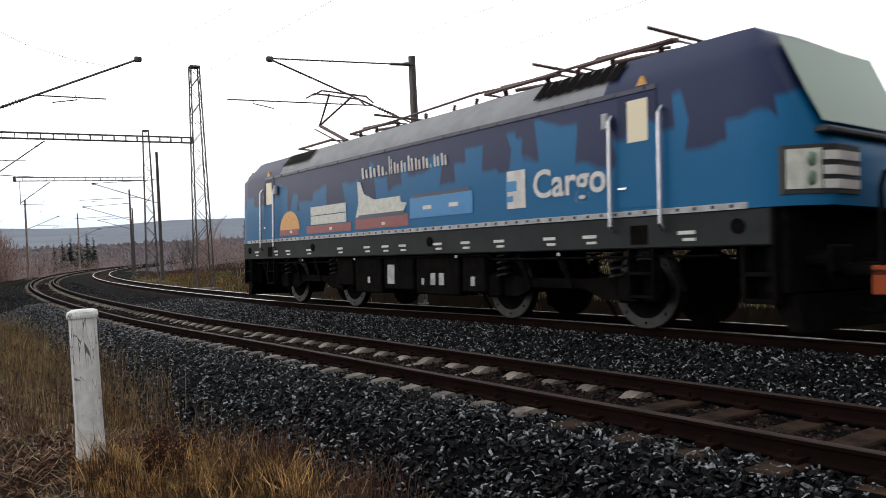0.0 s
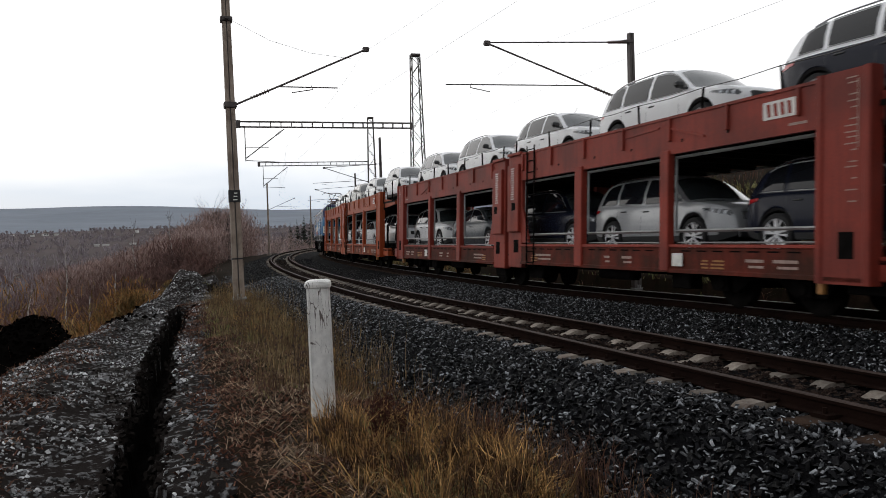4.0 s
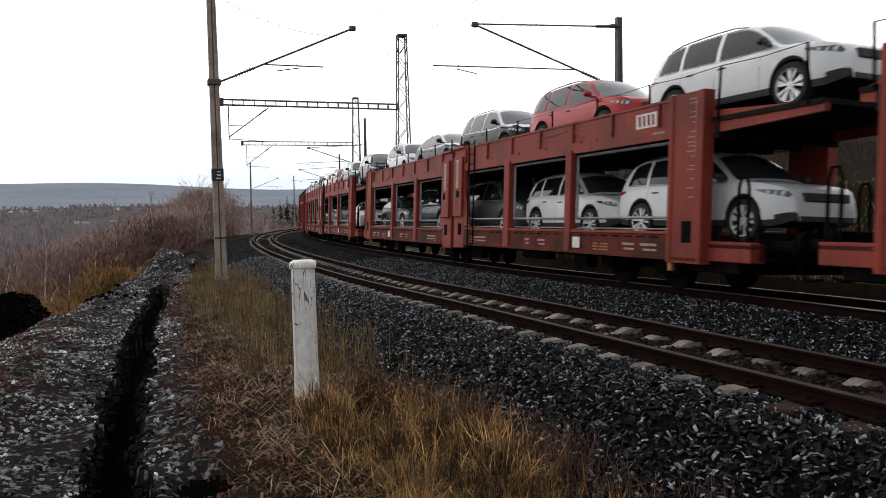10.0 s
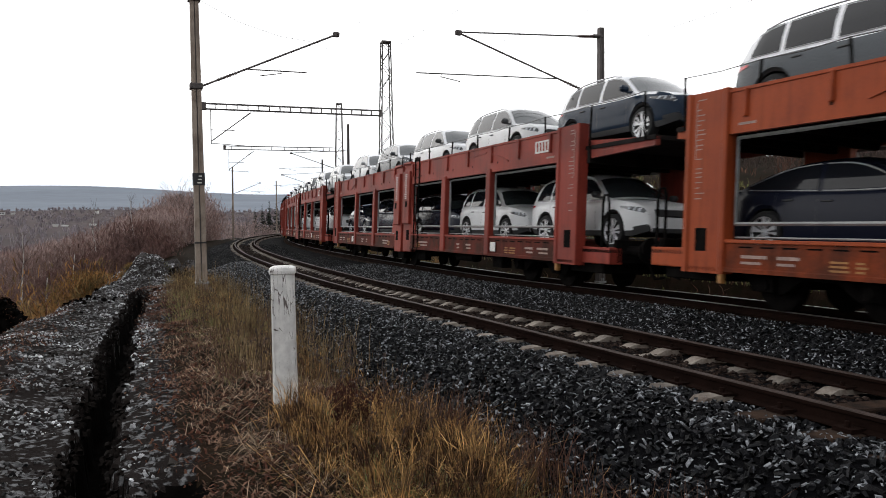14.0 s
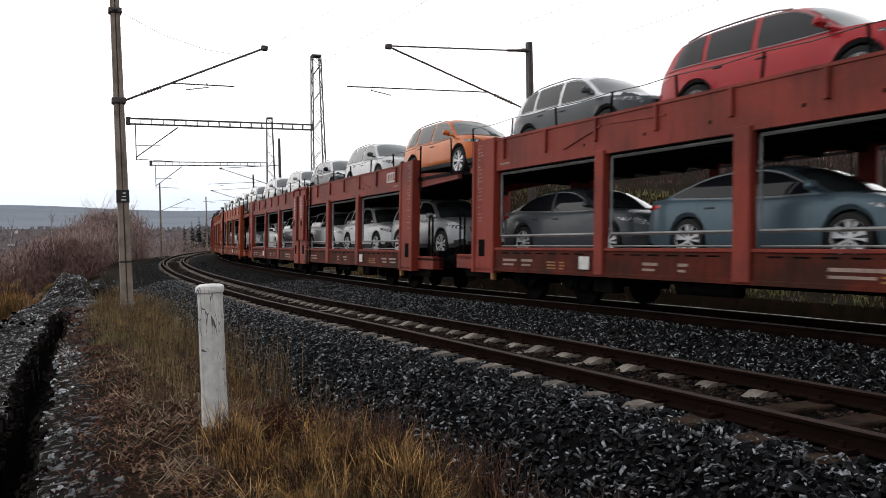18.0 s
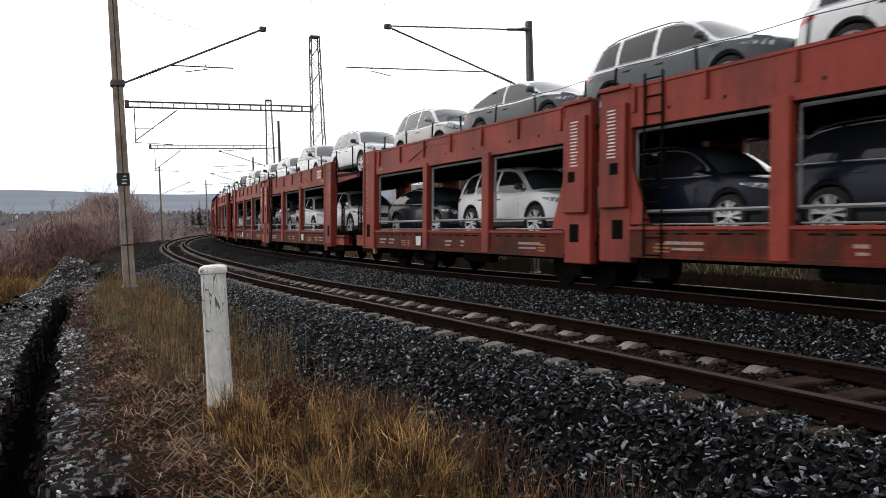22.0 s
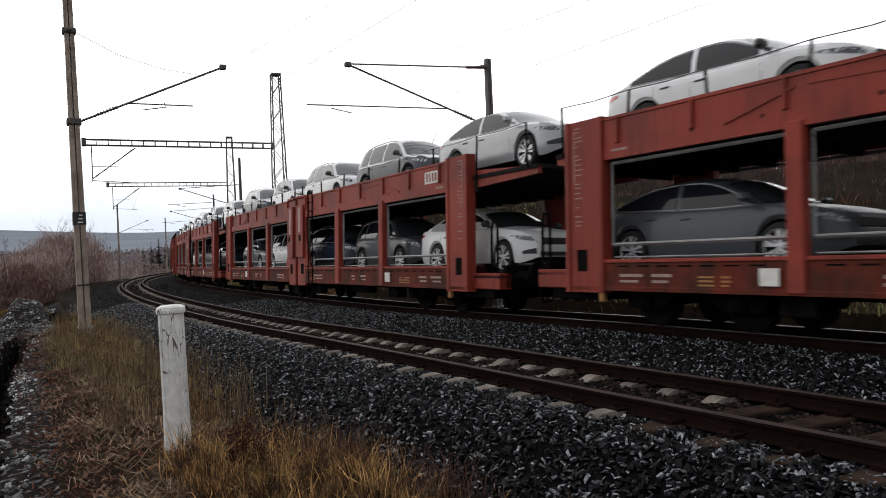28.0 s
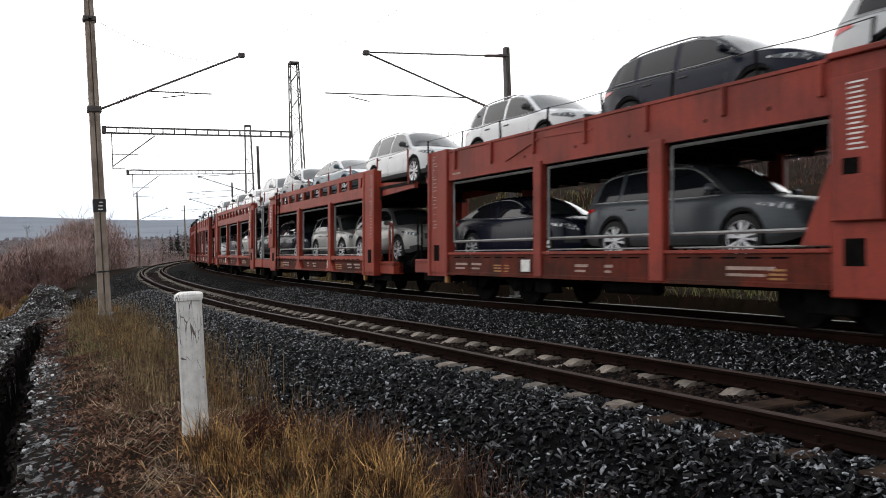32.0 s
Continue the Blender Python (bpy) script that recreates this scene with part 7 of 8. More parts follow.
def locomotive():
    loco = thing("electric_locomotive", "blue four-axle electric locomotive with skyline livery hauling the train", "locomotive")
    hl = 9.30
    half = [0, 3.0, 6.0, 7.0, 7.6, 8.0, 8.3, 8.5, 8.7, 8.9, 9.05, 9.17, 9.25, hl]
    xs = [-a for a in half[:0:-1]] + half
    def loft(z_levels, smooth_end=True):
        rings = []
        for x in xs:
            a = abs(x)
            top = float(np.interp(a, [0, 7.7, 8.1, 8.4, 8.72, 9.12, 9.22, hl], [4.25, 4.25, 4.22, 4.13, 3.78, 2.84, 2.60, 2.45]))
            w = float(np.interp(a, [0, 8.5, 8.7, 8.9, 9.05, 9.17, 9.25, hl], [1.49, 1.49, 1.465, 1.39, 1.29, 1.19, 1.11, 1.04]))
            r = [(w, 1.72), (w, min(2.4, top - 0.25)), (w * 0.995, min(3.58, top - 0.22)), (w * 0.92, min(3.80, top - 0.12)), (w * 0.72, min(4.14, top - 0.03)), (0, top)]
            rings.append([(x, y, z) for y, z in r] + [(x, -y, z) for y, z in r[-2::-1]])
        return rings
    rings = loft(None)
    k = len(rings[0])
    sh = Shape()
    sh.add([p for r in rings for p in r], [])
    for i in range(len(rings) - 1):
        for j in range(k - 1):
            sh.f.append((i * k + j, i * k + j + 1, (i + 1) * k + j + 1, (i + 1) * k + j))
            jj = min(j, k - 2 - j)
            mid = abs(0.5 * (xs[i] + xs[i + 1]))
            sh.m.append(1 if jj >= 2 and mid < 6.3 else 0)
        sh.f.append((i * k, i * k + k - 1, (i + 1) * k + k - 1, (i + 1) * k))
        sh.m.append(0)
    sh.f += [tuple(range(k)), tuple(range((len(rings) - 1) * k, len(rings) * k))]
    sh.m += [0, 0]
    part("body_shell", sh, [LIVERY, ROOF_GREY], loco, "blue painted body with grey roof panels", True)
    for s in (1, -1):
        y = lambda a: s * a
        part("underframe_sill", Shape().box(-8.7, 8.7, y(1.36), y(1.475), 1.24, 1.72, 0, 0.02), SILL_GREY, loco, "dark grey underframe beam")
        part("stripe", Shape().box(-8.4, 8.4, y(1.476), y(1.498), 1.715, 1.80), PALE_STRIPE, loco, "pale riveted strip")
        sh = Shape()
        x = -8.2
        while x < 8.2:
            sh.box(x, x + 0.05, y(1.496), y(1.506), 1.74, 1.78)
            x += 0.28
        tagged(part("rivet_row", sh, SILL_GREY, loco), kind="stuff")
        sh = Shape().box(-7.0, 7.0, y(1.48), y(1.497), 3.52, 3.59)
        x = -6.8
        while x < 6.8:
            sh.box(x, x + 0.10, y(1.49), y(1.508), 3.53, 3.58)
            x += 0.55
        part("gutter", sh, NAVY, loco)
        for x0, x1 in ((-6.2, -4.3), (4.4, 6.0)):
            sh = Shape()
            for i in range(8):
                xx = x0 + (x1 - x0) * i / 8
                vs = []
                for xa in (xx, xx + (x1 - x0) / 8 - 0.03):
                    vs += [(xa, y(1.375), 3.80), (xa, y(1.09), 4.12)]
                vs2 = [(a, b + y(0.03), c + 0.02) for a, b, c in vs]
                sh.add(vs2, [(0, 1, 3, 2)])
            part("roof_grille", sh, BLACK_IRON, loco, "black louvred roof grille")
        for x in (-6.64, 6.75):
            d = 1 if x > 0 else -1
            cab_door = part("cab_door", Shape().box(x - 0.36, x + 0.36, y(1.475), y(1.496), 1.84, 3.50, 0, 0.004), LIVERY, loco, "blue cab door")
            part("door_window", Shape().box(x - 0.21, x + 0.17, y(1.494), y(1.504), 2.80, 3.42, 0, 0.01), PAINTED_LIGHT_PANE, cab_door, "door window with warm light painted into the glass")
            part("door_handle", Shape().box(x + 0.18, x + 0.34, y(1.50), y(1.53), 2.12, 2.15), CHROME, cab_door)
            for e in (-0.46, 0.46):
                part("grab_pole", Shape().tube([(x + e, y(1.50), 3.24), (x + e, y(1.57), 3.16), (x + e, y(1.57), 1.58), (x + e, y(1.50), 1.50)], 0.032, 8), CHROME, loco, "bright vertical grab pole")
            part("cab_step", Shape().box(x - 0.22, x + 0.22, y(1.30), y(1.47), 0.52, 0.56).box(x - 0.22, x + 0.22, y(1.30), y(1.47), 0.86, 0.90).box(x - 0.24, x - 0.20, y(1.30), y(1.47), 0.5, 1.4).box(x + 0.20, x + 0.24, y(1.30), y(1.47), 0.5, 1.4), BLACK_IRON, loco)
            part("step_pocket", Shape().box(x - 0.16, x + 0.16, y(1.474), y(1.482), 1.30, 1.58), BLACK_IRON, loco)
            part("mirror_camera", Shape().box(x - d * 0.62, x - d * 0.50, y(1.49), y(1.58), 3.05, 3.30, 0, 0.02), PALE_STRIPE, loco)
            part("warning_sign", Shape().prism([(x - d * 0.02, 3.62), (x + d * 0.18, 3.62), (x + d * 0.08, 3.76)], y(1.40), y(1.47)), SUN_ORANGE, loco, "small orange warning triangle")
        # underframe marks
        sh = Shape()
        for x in (-7.6, -5.8, -4.9, -3.6, -2.6, -1.7, -0.4, 0.3, 1.1, 2.4, 4.1, 5.4, 6.2, 7.6):
            sh.box(x, x + 0.28, y(1.474), y(1.480), 1.42, 1.47).box(x, x + 0.2, y(1.474), y(1.480), 1.33, 1.37)
        for x in (-5.0, -2.2, 1.8, 4.6):
            sh.box(x, x + 0.05, y(1.474), y(1.484), 1.16, 1.21)
        tagged(part("sill_marking", sh, WHITE_MARK, loco), kind="stuff")
        for x in (8.25, -1.3, 4.0, -8.25):
            part("round_socket", Shape().lathe([(0.0, 0.0), (0.09, 0.0), (0.10, 0.02), (0.06, 0.025), (0.0, 0.025)], 16, 0, "y", (x, y(1.478), 1.50)), BLACK_IRON, loco)
        # equipment below the frame
        for x0, x1, z0 in ((-2.9, -2.2, 0.5), (-2.1, -0.6, 0.42), (-0.5, 0.7, 0.5), (0.8, 2.0, 0.40), (2.1, 2.9, 0.55)):
            part("equipment_box", Shape().box(x0, x1, y(0.85), y(1.36), z0, 1.25, 0, 0.03), BLACK_IRON, loco)
        for x in (-7.3, -5.1, -4.1, -2.0, -0.1, 1.7, 3.9, 5.1, 7.3):
            part("damper", Shape().rod((x, y(1.30), 0.62), (x + 0.28, y(1.32), 1.22), 0.045, 8).rod((x + 0.14, y(1.31), 0.92), (x + 0.28, y(1.32), 1.22), 0.062, 8), BLACK_IRON, loco)
        for x in (-6.0, -3.3, 3.3, 6.0):
            part("coil_spring", Shape().tube([(x + 0.12 * math.cos(k * 0.9), y(1.22) + 0.12 * math.sin(k * 0.9), 0.80 + 0.017 * k) for k in range(26)], 0.022, 5), SILL_GREY, loco)
        part("air_pipe", Shape().tube([(-7.9, y(1.38), 1.12), (-3.2, y(1.38), 1.12), (-3.0, y(1.38), 1.20), (3.0, y(1.38), 1.20), (3.2, y(1.38), 1.12), (7.9, y(1.38), 1.12)], 0.022, 6), BLACK_IRON, loco)
        sh = Shape()
        for x, w in ((-1.6, 0.16), (-1.3, 0.16), (-0.9, 0.09), (0.25, 0.28), (1.3, 0.1), (-2.6, 0.12)):
            sh.box(x, x + w, y(1.36), y(1.366), 0.62, 0.62 + w * 1.5)
        part("equipment_label", sh, PALE_STRIPE, loco)
        for bx_ in (-4.6, 4.6):
            sh = Shape()
            sh.prism([(bx_ - 2.2, 0.70), (bx_ - 2.1, 0.45), (bx_ - 1.0, 0.45), (bx_ - 0.6, 0.62), (bx_ + 0.6, 0.62), (bx_ + 1.0, 0.45), (bx_ + 2.1, 0.45), (bx_ + 2.2, 0.70), (bx_ + 1.9, 0.92), (bx_ + 0.7, 0.78), (bx_ - 0.7, 0.78), (bx_ - 1.9, 0.92)], y(0.98), y(1.14))
            part("bogie_frame", sh, BLACK_IRON, loco)
            for e in (-1.6, 1.6):
                part("axle_box", Shape().box(bx_ + e - 0.20, bx_ + e + 0.20, y(1.12), y(1.26), 0.42, 0.84, 0, 0.04).rod((bx_ + e - 0.3, y(1.16), 0.85), (bx_ + e - 0.3, y(1.16), 1.06), 0.09, 10).rod((bx_ + e + 0.3, y(1.16), 0.85), (bx_ + e + 0.3, y(1.16), 1.06), 0.09, 10), BLACK_IRON, loco)
                part("sand_pipe", Shape().tube([(bx_ + e + 0.75, y(1.0), 0.9), (bx_ + e + 0.75, y(0.85), 0.4), (bx_ + e + 0.62, y(0.78), 0.16)], 0.03, 6), BLACK_IRON, loco)
    # skyline pictures and words on the side that shows
    Y = 1.497

    def decal(name, poly, mat, label="", lift=0.0):
        return part(name, Shape().prism(poly, Y, Y + 0.006 + lift), mat, loco, label)

    rect = lambda x0, x1, z0, z1: [(x0, z0), (x1, z0), (x1, z1), (x0, z1)]
    decal("painted_sun", [(5.35 + 0.62 * math.cos(a), 2.02 + 0.50 * math.sin(a)) for a in np.linspace(0, math.pi, 17)], SUN_ORANGE, "half sun painted in orange")
    decal("painted_band", rect(4.8, 6.0, 1.86, 2.02), BRICK_RED)
    for k in range(2):
        decal("painted_wagon", rect(2.15, 4.05, 2.08 + 0.24 * k, 2.30 + 0.24 * k), SHIP_WHITE, "cream wagon painted on the side")
    decal("painted_band", rect(1.9, 4.3, 1.86, 2.06), BRICK_RED)
    decal("painted_ship", [(u - 1.05, v + 0.05) for u, v in ((2.75, 2.10), (0.72, 2.10), (0.55, 2.30), (0.78, 2.32), (0.82, 2.46), (1.9, 2.46), (2.35, 2.62), (2.52, 2.92), (2.66, 2.92), (2.60, 2.42))], SHIP_WHITE, "white ship painted on the side")
    decal("painted_band", rect(-0.55, 1.7, 1.86, 2.12), BRICK_RED)
    decal("painted_hull", rect(-0.43, 1.55, 2.10, 2.19), NAVY, "", 0.003)
    decal("painted_engine", rect(-2.75, -0.62, 2.0, 2.42), LIGHT_BLUE, "bright blue engine painted on the side")
    decal("painted_roof", rect(-2.67, -0.70, 2.42, 2.49), NAVY)
    for x in (-2.0, -1.1):
        decal("painted_mark", rect(x - 0.3, x, 2.16, 2.24), SHIP_WHITE, "", 0.003)
    for x in (5.3, 3.0, 0.5):
        decal("painted_mark", rect(x - 0.12, x + 0.02, 1.92, 1.99), SHIP_WHITE, "", 0.003)
    # the web address as plain bars of its size
    x = 1.40
    for w, h in ((0.30, 0.25), (0.30, 0.25), (0.30, 0.25), (0.07, 0.08), (0.15, 0.40), (0.22, 0.25), (0.22, 0.25), (0.22, 0.33), (0.22, 0.25), (0.22, 0.25), (0.07, 0.08), (0.20, 0.25), (0.20, 0.25)):
        z = 3.02 - 0.010 * (1.4 - x)
        decal("letter_bar", [(x - w * 0.42, z), (x - w * 0.12, z), (x - w * 0.02, z + h), (x - w * 0.32, z + h)], WHITE_MARK)
        decal("letter_bar", [(x - w * 0.98, z), (x - w * 0.68, z), (x - w * 0.58, z + h * 0.8), (x - w * 0.88, z + h * 0.8)], WHITE_MARK)
        x -= w + 0.055
    decal("badge", rect(-4.22, -3.74, 2.0, 2.66), WHITE_MARK, "white angular badge")
    decal("badge_gap", rect(-4.0, -3.72, 2.30, 2.48), LIGHT_BLUE, "", 0.004)
    decal("badge_gap", rect(-3.9, -3.72, 2.12, 2.22), LIGHT_BLUE, "", 0.004)
    word = part("word", None, None, loco, "white lettered word", data=text_mesh("word", "Cargo", 0.66, WHITE_MARK))
    word.matrix_basis = pose(-4.40, Y + 0.006, 2.14, 90, 0, 180)
    # cab ends
    for d in (1, -1):
        sh = Shape()
        rows = []
        for x, z, w in ((9.17, 2.74, 1.12), (8.98, 3.18, 1.20), (8.66, 3.90, 1.22)):
            rows.append([(d * (x + 0.03), w * q, z + 0.02) for q in (-1, -0.5, 0, 0.5, 1)])
        sh.add([p for r in rows for p in r], [(5 * i + j, 5 * i + j + 1, 5 * i + 6 + j, 5 * i + 5 + j) for i in range(2) for j in range(4)])
        part("cab_windscreen", sh, SCREEN_GREEN, loco, "large greenish cab windscreen")
        part("wiper_panel", Shape().box(d * 9.1, d * 9.31, -1.2, 1.2, 2.60, 2.68, 0, 0.02), BLACK_TRIM, loco)
        for s in (1, -1):
            sh = Shape().column([(d * u, s * v) for u, v in ((8.80, 0.50), (9.325, 0.50), (9.325, 1.03), (9.21, 1.20), (8.86, 1.435), (8.78, 1.43))], 1.86, 2.46)
            housing = part("lamp_housing", sh, BLACK_TRIM, loco, "black lamp housing")
            part("lamp_panel", Shape().column([(d * u, s * v) for u, v in ((8.7, 1.05), (9.215, 1.03), (9.215, 1.21), (8.90, 1.425), (8.84, 1.40))], 1.92, 2.41), SHIP_WHITE, housing, "pale lamp panel")
            for z in (2.05, 2.28):
                part("headlight", Shape().lathe([(0.0, d * 0.02), (0.07, d * 0.015), (0.095, -d * 0.02)], 16, 0, "x", (d * 9.15, s * 1.27, z)), SCREEN_GREEN, housing, "round greenish headlight")
            for z in (1.92, 2.09, 2.27):
                part("lamp_bar", Shape().column([(d * u, s * v) for u, v in ((9.22, 0.52), (9.34, 0.52), (9.34, 1.035), (9.23, 1.185))], z, z + 0.11), WHITE_MARK, housing)
            b = Shape().rod((d * 8.75, s * 0.875, 1.06), (d * 9.22, s * 0.875, 1.06), 0.11, 12).box(d * 9.22, d * 9.29, s * 0.60, s * 1.15, 0.88, 1.24, 0, 0.03)
            part("buffer", b, BLACK_IRON, loco)
        part("buffer_beam", Shape().box(d * 8.55, d * 8.85, -1.36, 1.36, 0.62, 1.74, 0, 0.03), BLACK_IRON, loco, "black buffer beam")
        part("snow_plough", Shape().prism([(d * 8.5, 0.62), (d * 8.9, 0.62), (d * 9.0, 0.16), (d * 8.8, 0.16)], -1.25, 1.25), BLACK_IRON, loco)
        for s in (1, -1):
            part("corner_step", Shape().box(d * 8.25, d * 8.75, s * 1.18, s * 1.44, 0.50, 0.56, 0, 0.01).box(d * 8.25, d * 8.75, s * 1.18, s * 1.44, 0.84, 0.90, 0, 0.01).box(d * 8.25, d * 8.31, s * 1.18, s * 1.44, 0.5, 1.72).box(d * 8.69, d * 8.75, s * 1.18, s * 1.46, 0.5, 1.72).box(d * 8.2, d * 8.8, s * 1.10, s * 1.20, 0.5, 1.72), BLACK_IRON, loco)
        part("coupling_hook", Shape().rod((d * 8.8, 0, 1.04), (d * 9.3, 0, 1.0), 0.06, 8), BLACK_IRON, loco)
    # roof gear
    part("roof_walkway", Shape().box(-6.2, 6.2, -0.35, 0.35, 4.22, 4.29, 0, 0.01), ROOF_GREY, loco)
    g = random.Random(3)
    for x in (-6.2, -5.2, -4.4, -3.6, -2.4, -1.5, -0.7, 0.4, 1.6, 2.6, 3.4):
        for yy in (0.35, -0.35):
            part("roof_insulator", insulator((x + g.uniform(-0.1, 0.1), yy, 4.22), (x, yy, 4.50), 0.06), PORCELAIN, loco)
    for yy in (0.35, -0.35):
        part("busbar", Shape().tube([(-6.4, yy, 4.42), (-5.42, yy, 4.55), (-2.4, yy, 4.55), (-1.5, yy, 4.60), (1.6, yy, 4.54), (3.4, yy, 4.52)], 0.025, 6), PANTO, loco)
    for xb, up in ((5.7, True), (-5.6, False), (-3.0, False), (2.6, False)):
        part("pantograph_base", Shape().tube([(xb - 1.0, 0.55, 4.46), (xb + 1.0, 0.55, 4.46), (xb + 1.0, -0.55, 4.46), (xb - 1.0, -0.55, 4.46), (xb - 1.0, 0.55, 4.46)], 0.035, 6), PANTO, loco)
        if up:
            part("lower_arm", Shape().rod((xb - 0.9, 0, 4.50), (xb + 0.75, 0, 5.17), 0.05, 8).rod((xb - 0.7, 0.1, 4.46), (xb + 0.9, 0.1, 5.08), 0.02, 6), PANTO, loco, "raised lower pantograph arm")
            part("upper_arm", Shape().rod((xb + 0.75, 0, 5.17), (xb - 0.55, 0.35, 5.82), 0.028, 6).rod((xb + 0.75, 0, 5.17), (xb - 0.55, -0.35, 5.82), 0.028, 6), PANTO, loco)
            for e in (-0.22, 0.22):
                part("collector_strip", Shape().tube([(xb - 0.55 + e, -0.95, 5.68), (xb - 0.55 + e, -0.7, 5.84), (xb - 0.55 + e, 0.7, 5.84), (xb - 0.55 + e, 0.95, 5.68)], 0.025, 6), PANTO, loco)
        else:
            part("folded_arm", Shape().rod((xb - 0.9, 0.3, 4.52), (xb + 0.9, 0.2, 4.62), 0.04, 6).rod((xb - 0.9, -0.3, 4.52), (xb + 0.9, -0.2, 4.62), 0.04, 6).rod((xb - 0.8, -0.9, 4.64), (xb - 0.8, 0.9, 4.64), 0.03, 6), PANTO, loco)
    wheels = []
    for x in (-6.2, -3.0, 3.0, 6.2):
        sh = Shape().rod((0, -0.75, 0), (0, 0.75, 0), 0.1, 10)
        for yy in (-0.7535, 0.7535):
            s = 1 if yy > 0 else -1
            sh.lathe([(0.10, s * 0.06), (0.40, s * 0.045), (0.46, s * 0.065)], 28, 0, "y", (0, yy, 0))
            sh.lathe([(0.46, s * 0.065), (0.61, s * 0.068), (0.625, s * 0.05)], 28, 1, "y", (0, yy, 0))
            sh.lathe([(0.625, s * 0.05), (0.625, -s * 0.05), (0.655, -s * 0.07), (0.10, -s * 0.08)], 28, 0, "y", (0, yy, 0))
            for i in range(8):
                a = i * math.tau / 8
                sh.rod((0.53 * math.cos(a), yy + s * 0.06, 0.53 * math.sin(a)), (0.53 * math.cos(a), yy + s * 0.078, 0.53 * math.sin(a)), 0.022, 6, 0)
        w = part("wheelset", sh, [BLACK_IRON, TREAD], loco, "wheelset with a worn bright tyre", True)
        w.matrix_basis = pose(x, 0, 0.625)
        wheels.append((w, x))
    return loco, wheels


# ---------------------------------------------------------------- the train's make-up
W, S, G, D, B, RD, O, CH, SB = "white", "silver", "grey", "dark", "blue", "red", "orange", "champagne", "steel_blue"
UPPER = [(W, W, CH, W, W), (W, W, W, W, D), (W, D, W, S, S), (G, W, RD, B, D), (W, B, D, RD, W), (D, W, D, W, S), (S, G, W, W, B), (G, S, W, G, CH), (CH, S, D, W, O), (G, RD, G, W, D), (S, D, S, W, W), (CH, G, G, W, S), (W, S, S, G, D), (W, W, SB, D, W), (G, W, W, G, S), (W, D, B, SB, W), (W, W, S, G, SB, W), (W, D, S, W, G)]
LOWER = [(S, W, D, W, W), (W, G, D, S, D), (S, D, G, S, D), (G, D, S, G, W), (G, B, G, W, W), (B, W, W, W, W), (D, D, D, W, W), (D, G, S, D, S), (W, D, W, W, S), (G, SB, G, B, CH), (D, D, G, W, W), (D, W, D, D, W), (S, G, D, D, D), (D, S, G, G, D), (G, W, B, G, W), (G, W, D, W, W), (G, CH, D, D, CH, CH), (D, G, G, S, D)]
SALOON_UP = {(5, 2), (12, 2), (16, 1), (16, 4), (17, 2), (16, 3), (17, 5), (15, 5)}
SALOON_LOW = {(1, 1), (1, 4), (3, 1), (5, 1), (6, 1), (9, 1), (10, 1), (10, 2), (12, 1), (13, 1), (14, 1), (16, 1), (16, 4), (17, 1), (18, 1), (7, 1), (11, 1), (2, 2), (4, 3), (8, 1), (15, 1), (4, 5), (15, 5), (16, 5)}
Q_UP, Q_LOW = (4.25, 9.25, 14.0, 19.0, 24.35), (4.05, 9.0, 14.3, 18.7, 23.5)
Q_UP_LONG, Q_LOW_LONG = (4.2, 9.1, 13.9, 18.1, 23.0, 28.3), (4.1, 9.0, 13.6, 17.4, 22.7, 27.3)

# way of the first coupling (behind the locomotive) along the line; the picture stands still from 5.4 to 7.7 s
HEAD = [(0, -225.3), (0.5, -218.7), (1, -212.0), (1.5, -205.3), (2, -198.6), (2.5, -191.9), (3.5, -178.5), (4.5, -165.2), (5, -158.5), (5.3, -155.0), (5.4, -154.9), (7.7, -154.9), (7.7334, -121.4), (7.8, -120.5), (8, -117.9), (8.5, -111.1),
        (9, -104.3), (10, -90.2), (11, -76.7), (12, -63.0), (13, -48.7), (13.5, -41.6), (14.5, -27.6), (15.5, -13.5), (16, -6.4), (17, 8.3), (18, 22.7), (19, 37.3), (20, 52.1), (21, 67.2), (22, 82.2), (23, 97.5), (24, 113.0), (25, 128.5),
        (25.5, 136.2), (26.5, 151.7), (27.5, 167.3), (28, 175.2), (29, 190.9), (30, 206.6), (31, 222.0), (32, 237.5)]
MOVERS = []


def riding(ob, behind, z=0.0, turn=0.0, side=0.0):
    MOVERS.append((ob, behind, z, turn, side))
    return ob


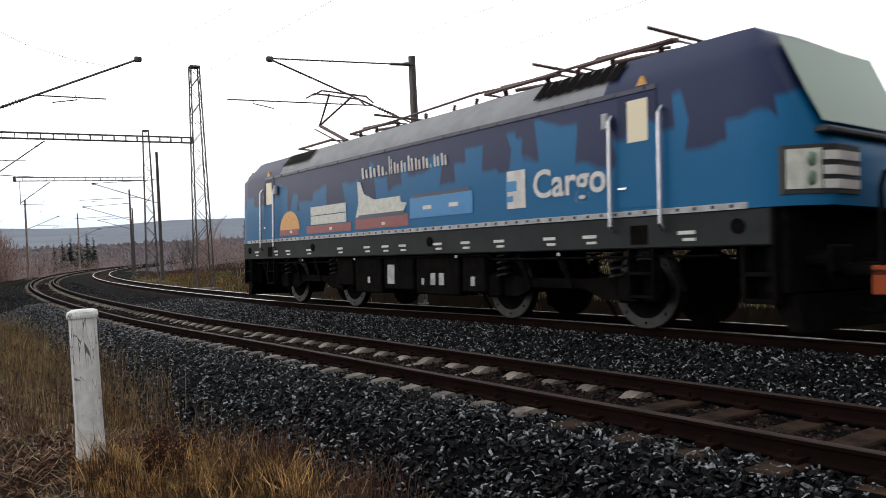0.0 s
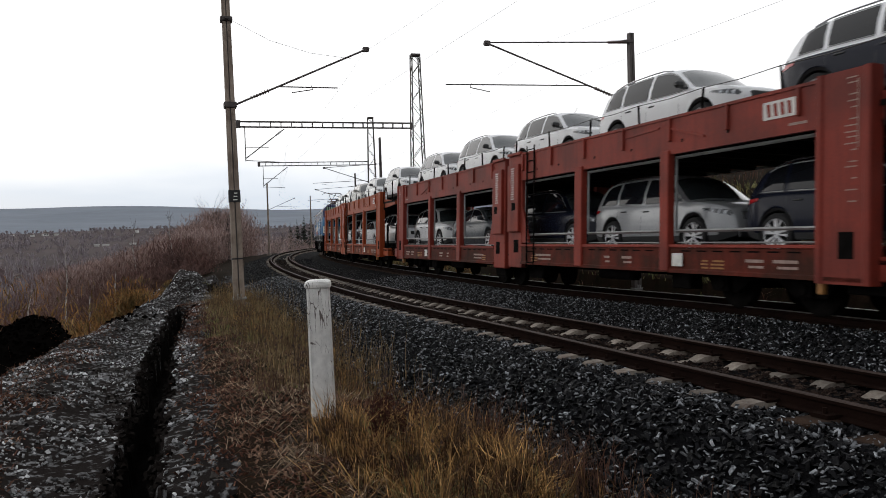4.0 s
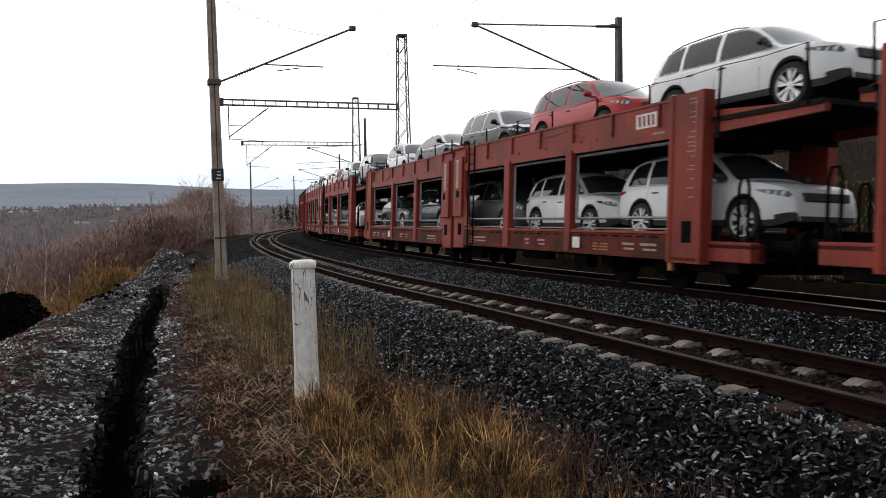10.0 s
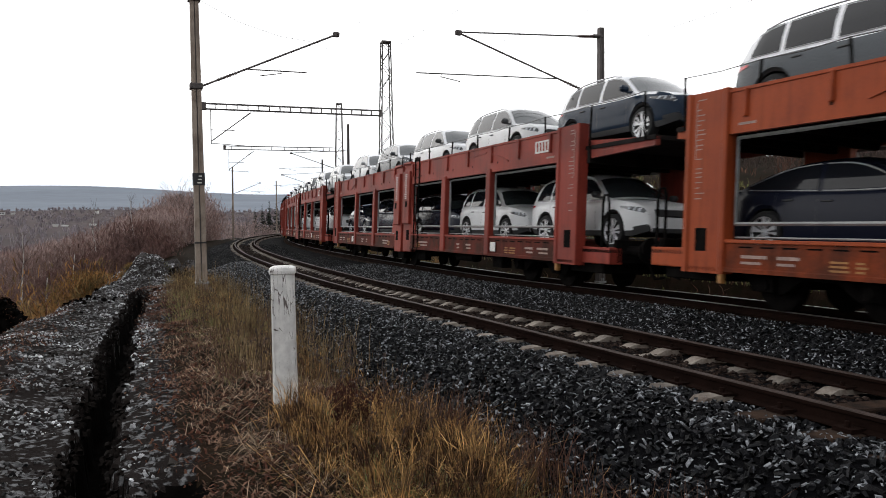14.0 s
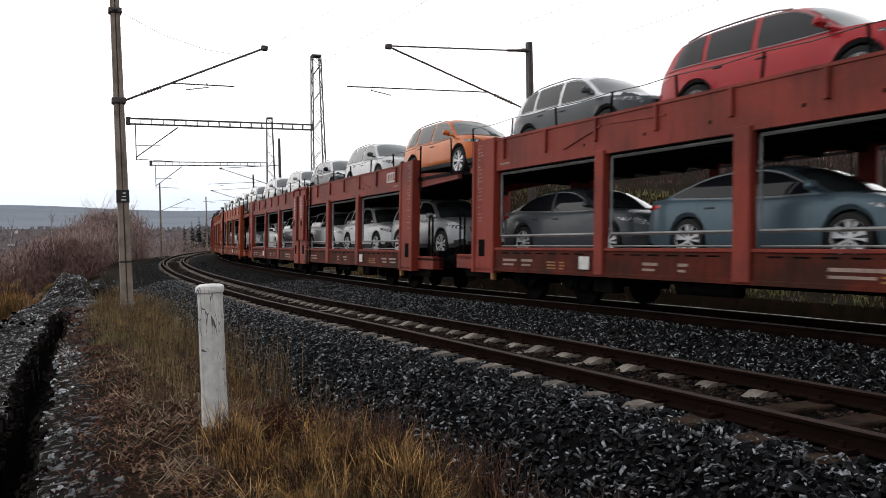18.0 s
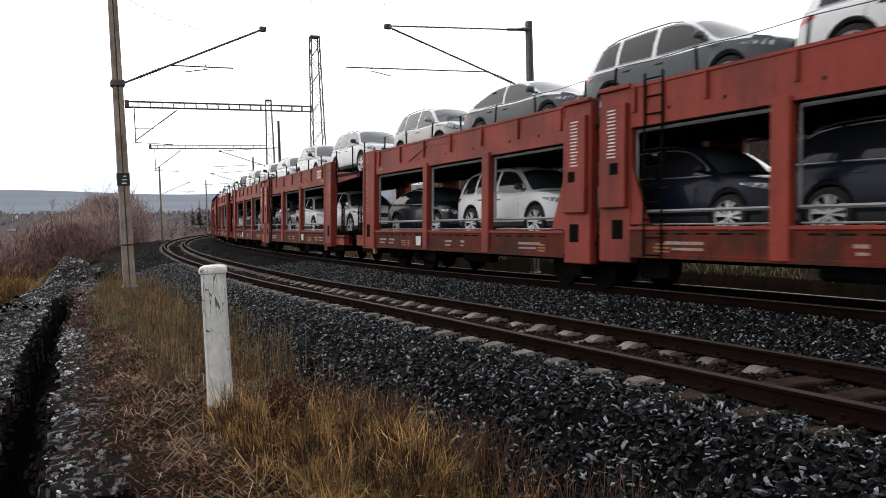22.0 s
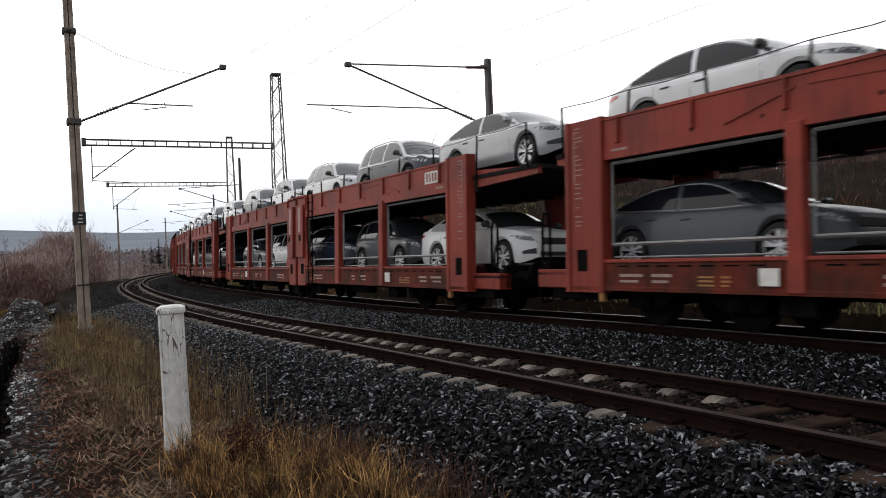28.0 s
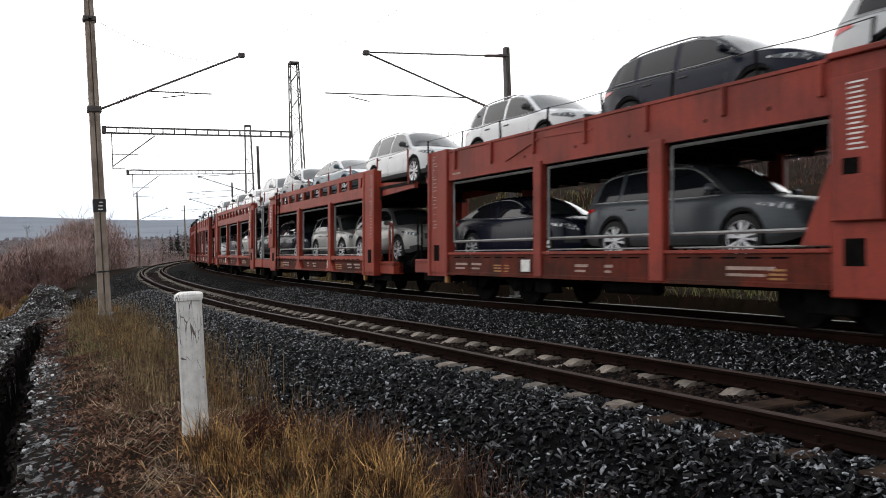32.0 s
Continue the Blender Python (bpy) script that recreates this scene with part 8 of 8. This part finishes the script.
loco, loco_wheels = locomotive()
riding(loco, -9.12)
rnd = random.Random(17)
halves = {}
start = 0.0
for i in range(18):
    wagon = i + 1
    long_type = wagon == 17
    U = LONG_UNIT if long_type else UNIT
    tone = "orange" if wagon in (1, 8) else "bright" if long_type else "red"
    paint = {"orange": ORANGE_OXIDE, "bright": BRIGHT_OXIDE, "red": RED_OXIDE}[tone]
    words = {"orange": "orange-red two-deck car carrier wagon loaded with new cars", "bright": "bright red two-deck car carrier with an open upper rail", "red": "dull red two-deck car carrier wagon loaded with new cars"}[tone]
    for sx in (1, -1):
        key = (tone, sx)
        if key in halves:
            half = copy_thing(halves[key], Matrix.Identity(4))
        else:
            half = halves[key] = carrier_half(tone, sx, paint, long_type, words)
        riding(half, start + (U / 2 if sx > 0 else U * 1.5))
    for deck, (cols, qs, z) in enumerate(((UPPER[i], Q_UP_LONG if long_type else Q_UP, DECK_HIGH), (LOWER[i], Q_LOW_LONG if long_type else Q_LOW, DECK_LOW))):
        for k, (colour, q) in enumerate(zip(cols, qs)):
            kind = "saloon" if (wagon, k + 1) in (SALOON_LOW if deck else SALOON_UP) else rnd.choice(("suv", "suv", "crossover"))
            if not deck and (wagon, k) == (9, 3):
                kind = "suv"
            if deck:
                wrapped = (wagon, k) in ((3, 1), (9, 1), (13, 3), (1, 2))
            else:
                wrapped = colour not in (RD, O) and rnd.random() < 0.8 and (wagon, k) not in ((4, 4), (10, 4), (18, 1), (6, 2), (16, 1))
            wrapped = wrapped or (not deck and (wagon, k) == (2, 4))
            car, old = car_model(kind, colour, bool(wrapped))
            if old:
                car = copy_thing(car, Matrix.Identity(4))
            riding(car, start + q + rnd.uniform(-0.08, 0.08), z - SAG, 180 + rnd.uniform(-0.6, 0.6), rnd.uniform(-0.05, 0.05))
    start += 2 * U


def motions():
    """The train runs along the curve; the locomotive's wheels turn."""
    for ob, behind, z, turn, side in MOVERS:
        rows = []
        for t, s in HEAD:
            rows.append((t, arc_pose(s - behind, OFF_FAR, 0.5 * CANT + float(rise(s - behind)), TILT) @ pose(0, side, z, 0, 0, turn)))
        walk(ob, rows)
    for w, x in loco_wheels:
        rows, t = [], 0.0
        while t < 3.001:
            way = float(np.interp(t, [a for a, _ in HEAD], [b for _, b in HEAD]))
            rows.append((t, pose(x, 0, 0.625, 0, math.degrees((way + 225.3) / 0.625) % 360, 0)))
            t += 1 / 15
        rows.append((32, rows[-1][1]))
        walk(w, rows)


motions()
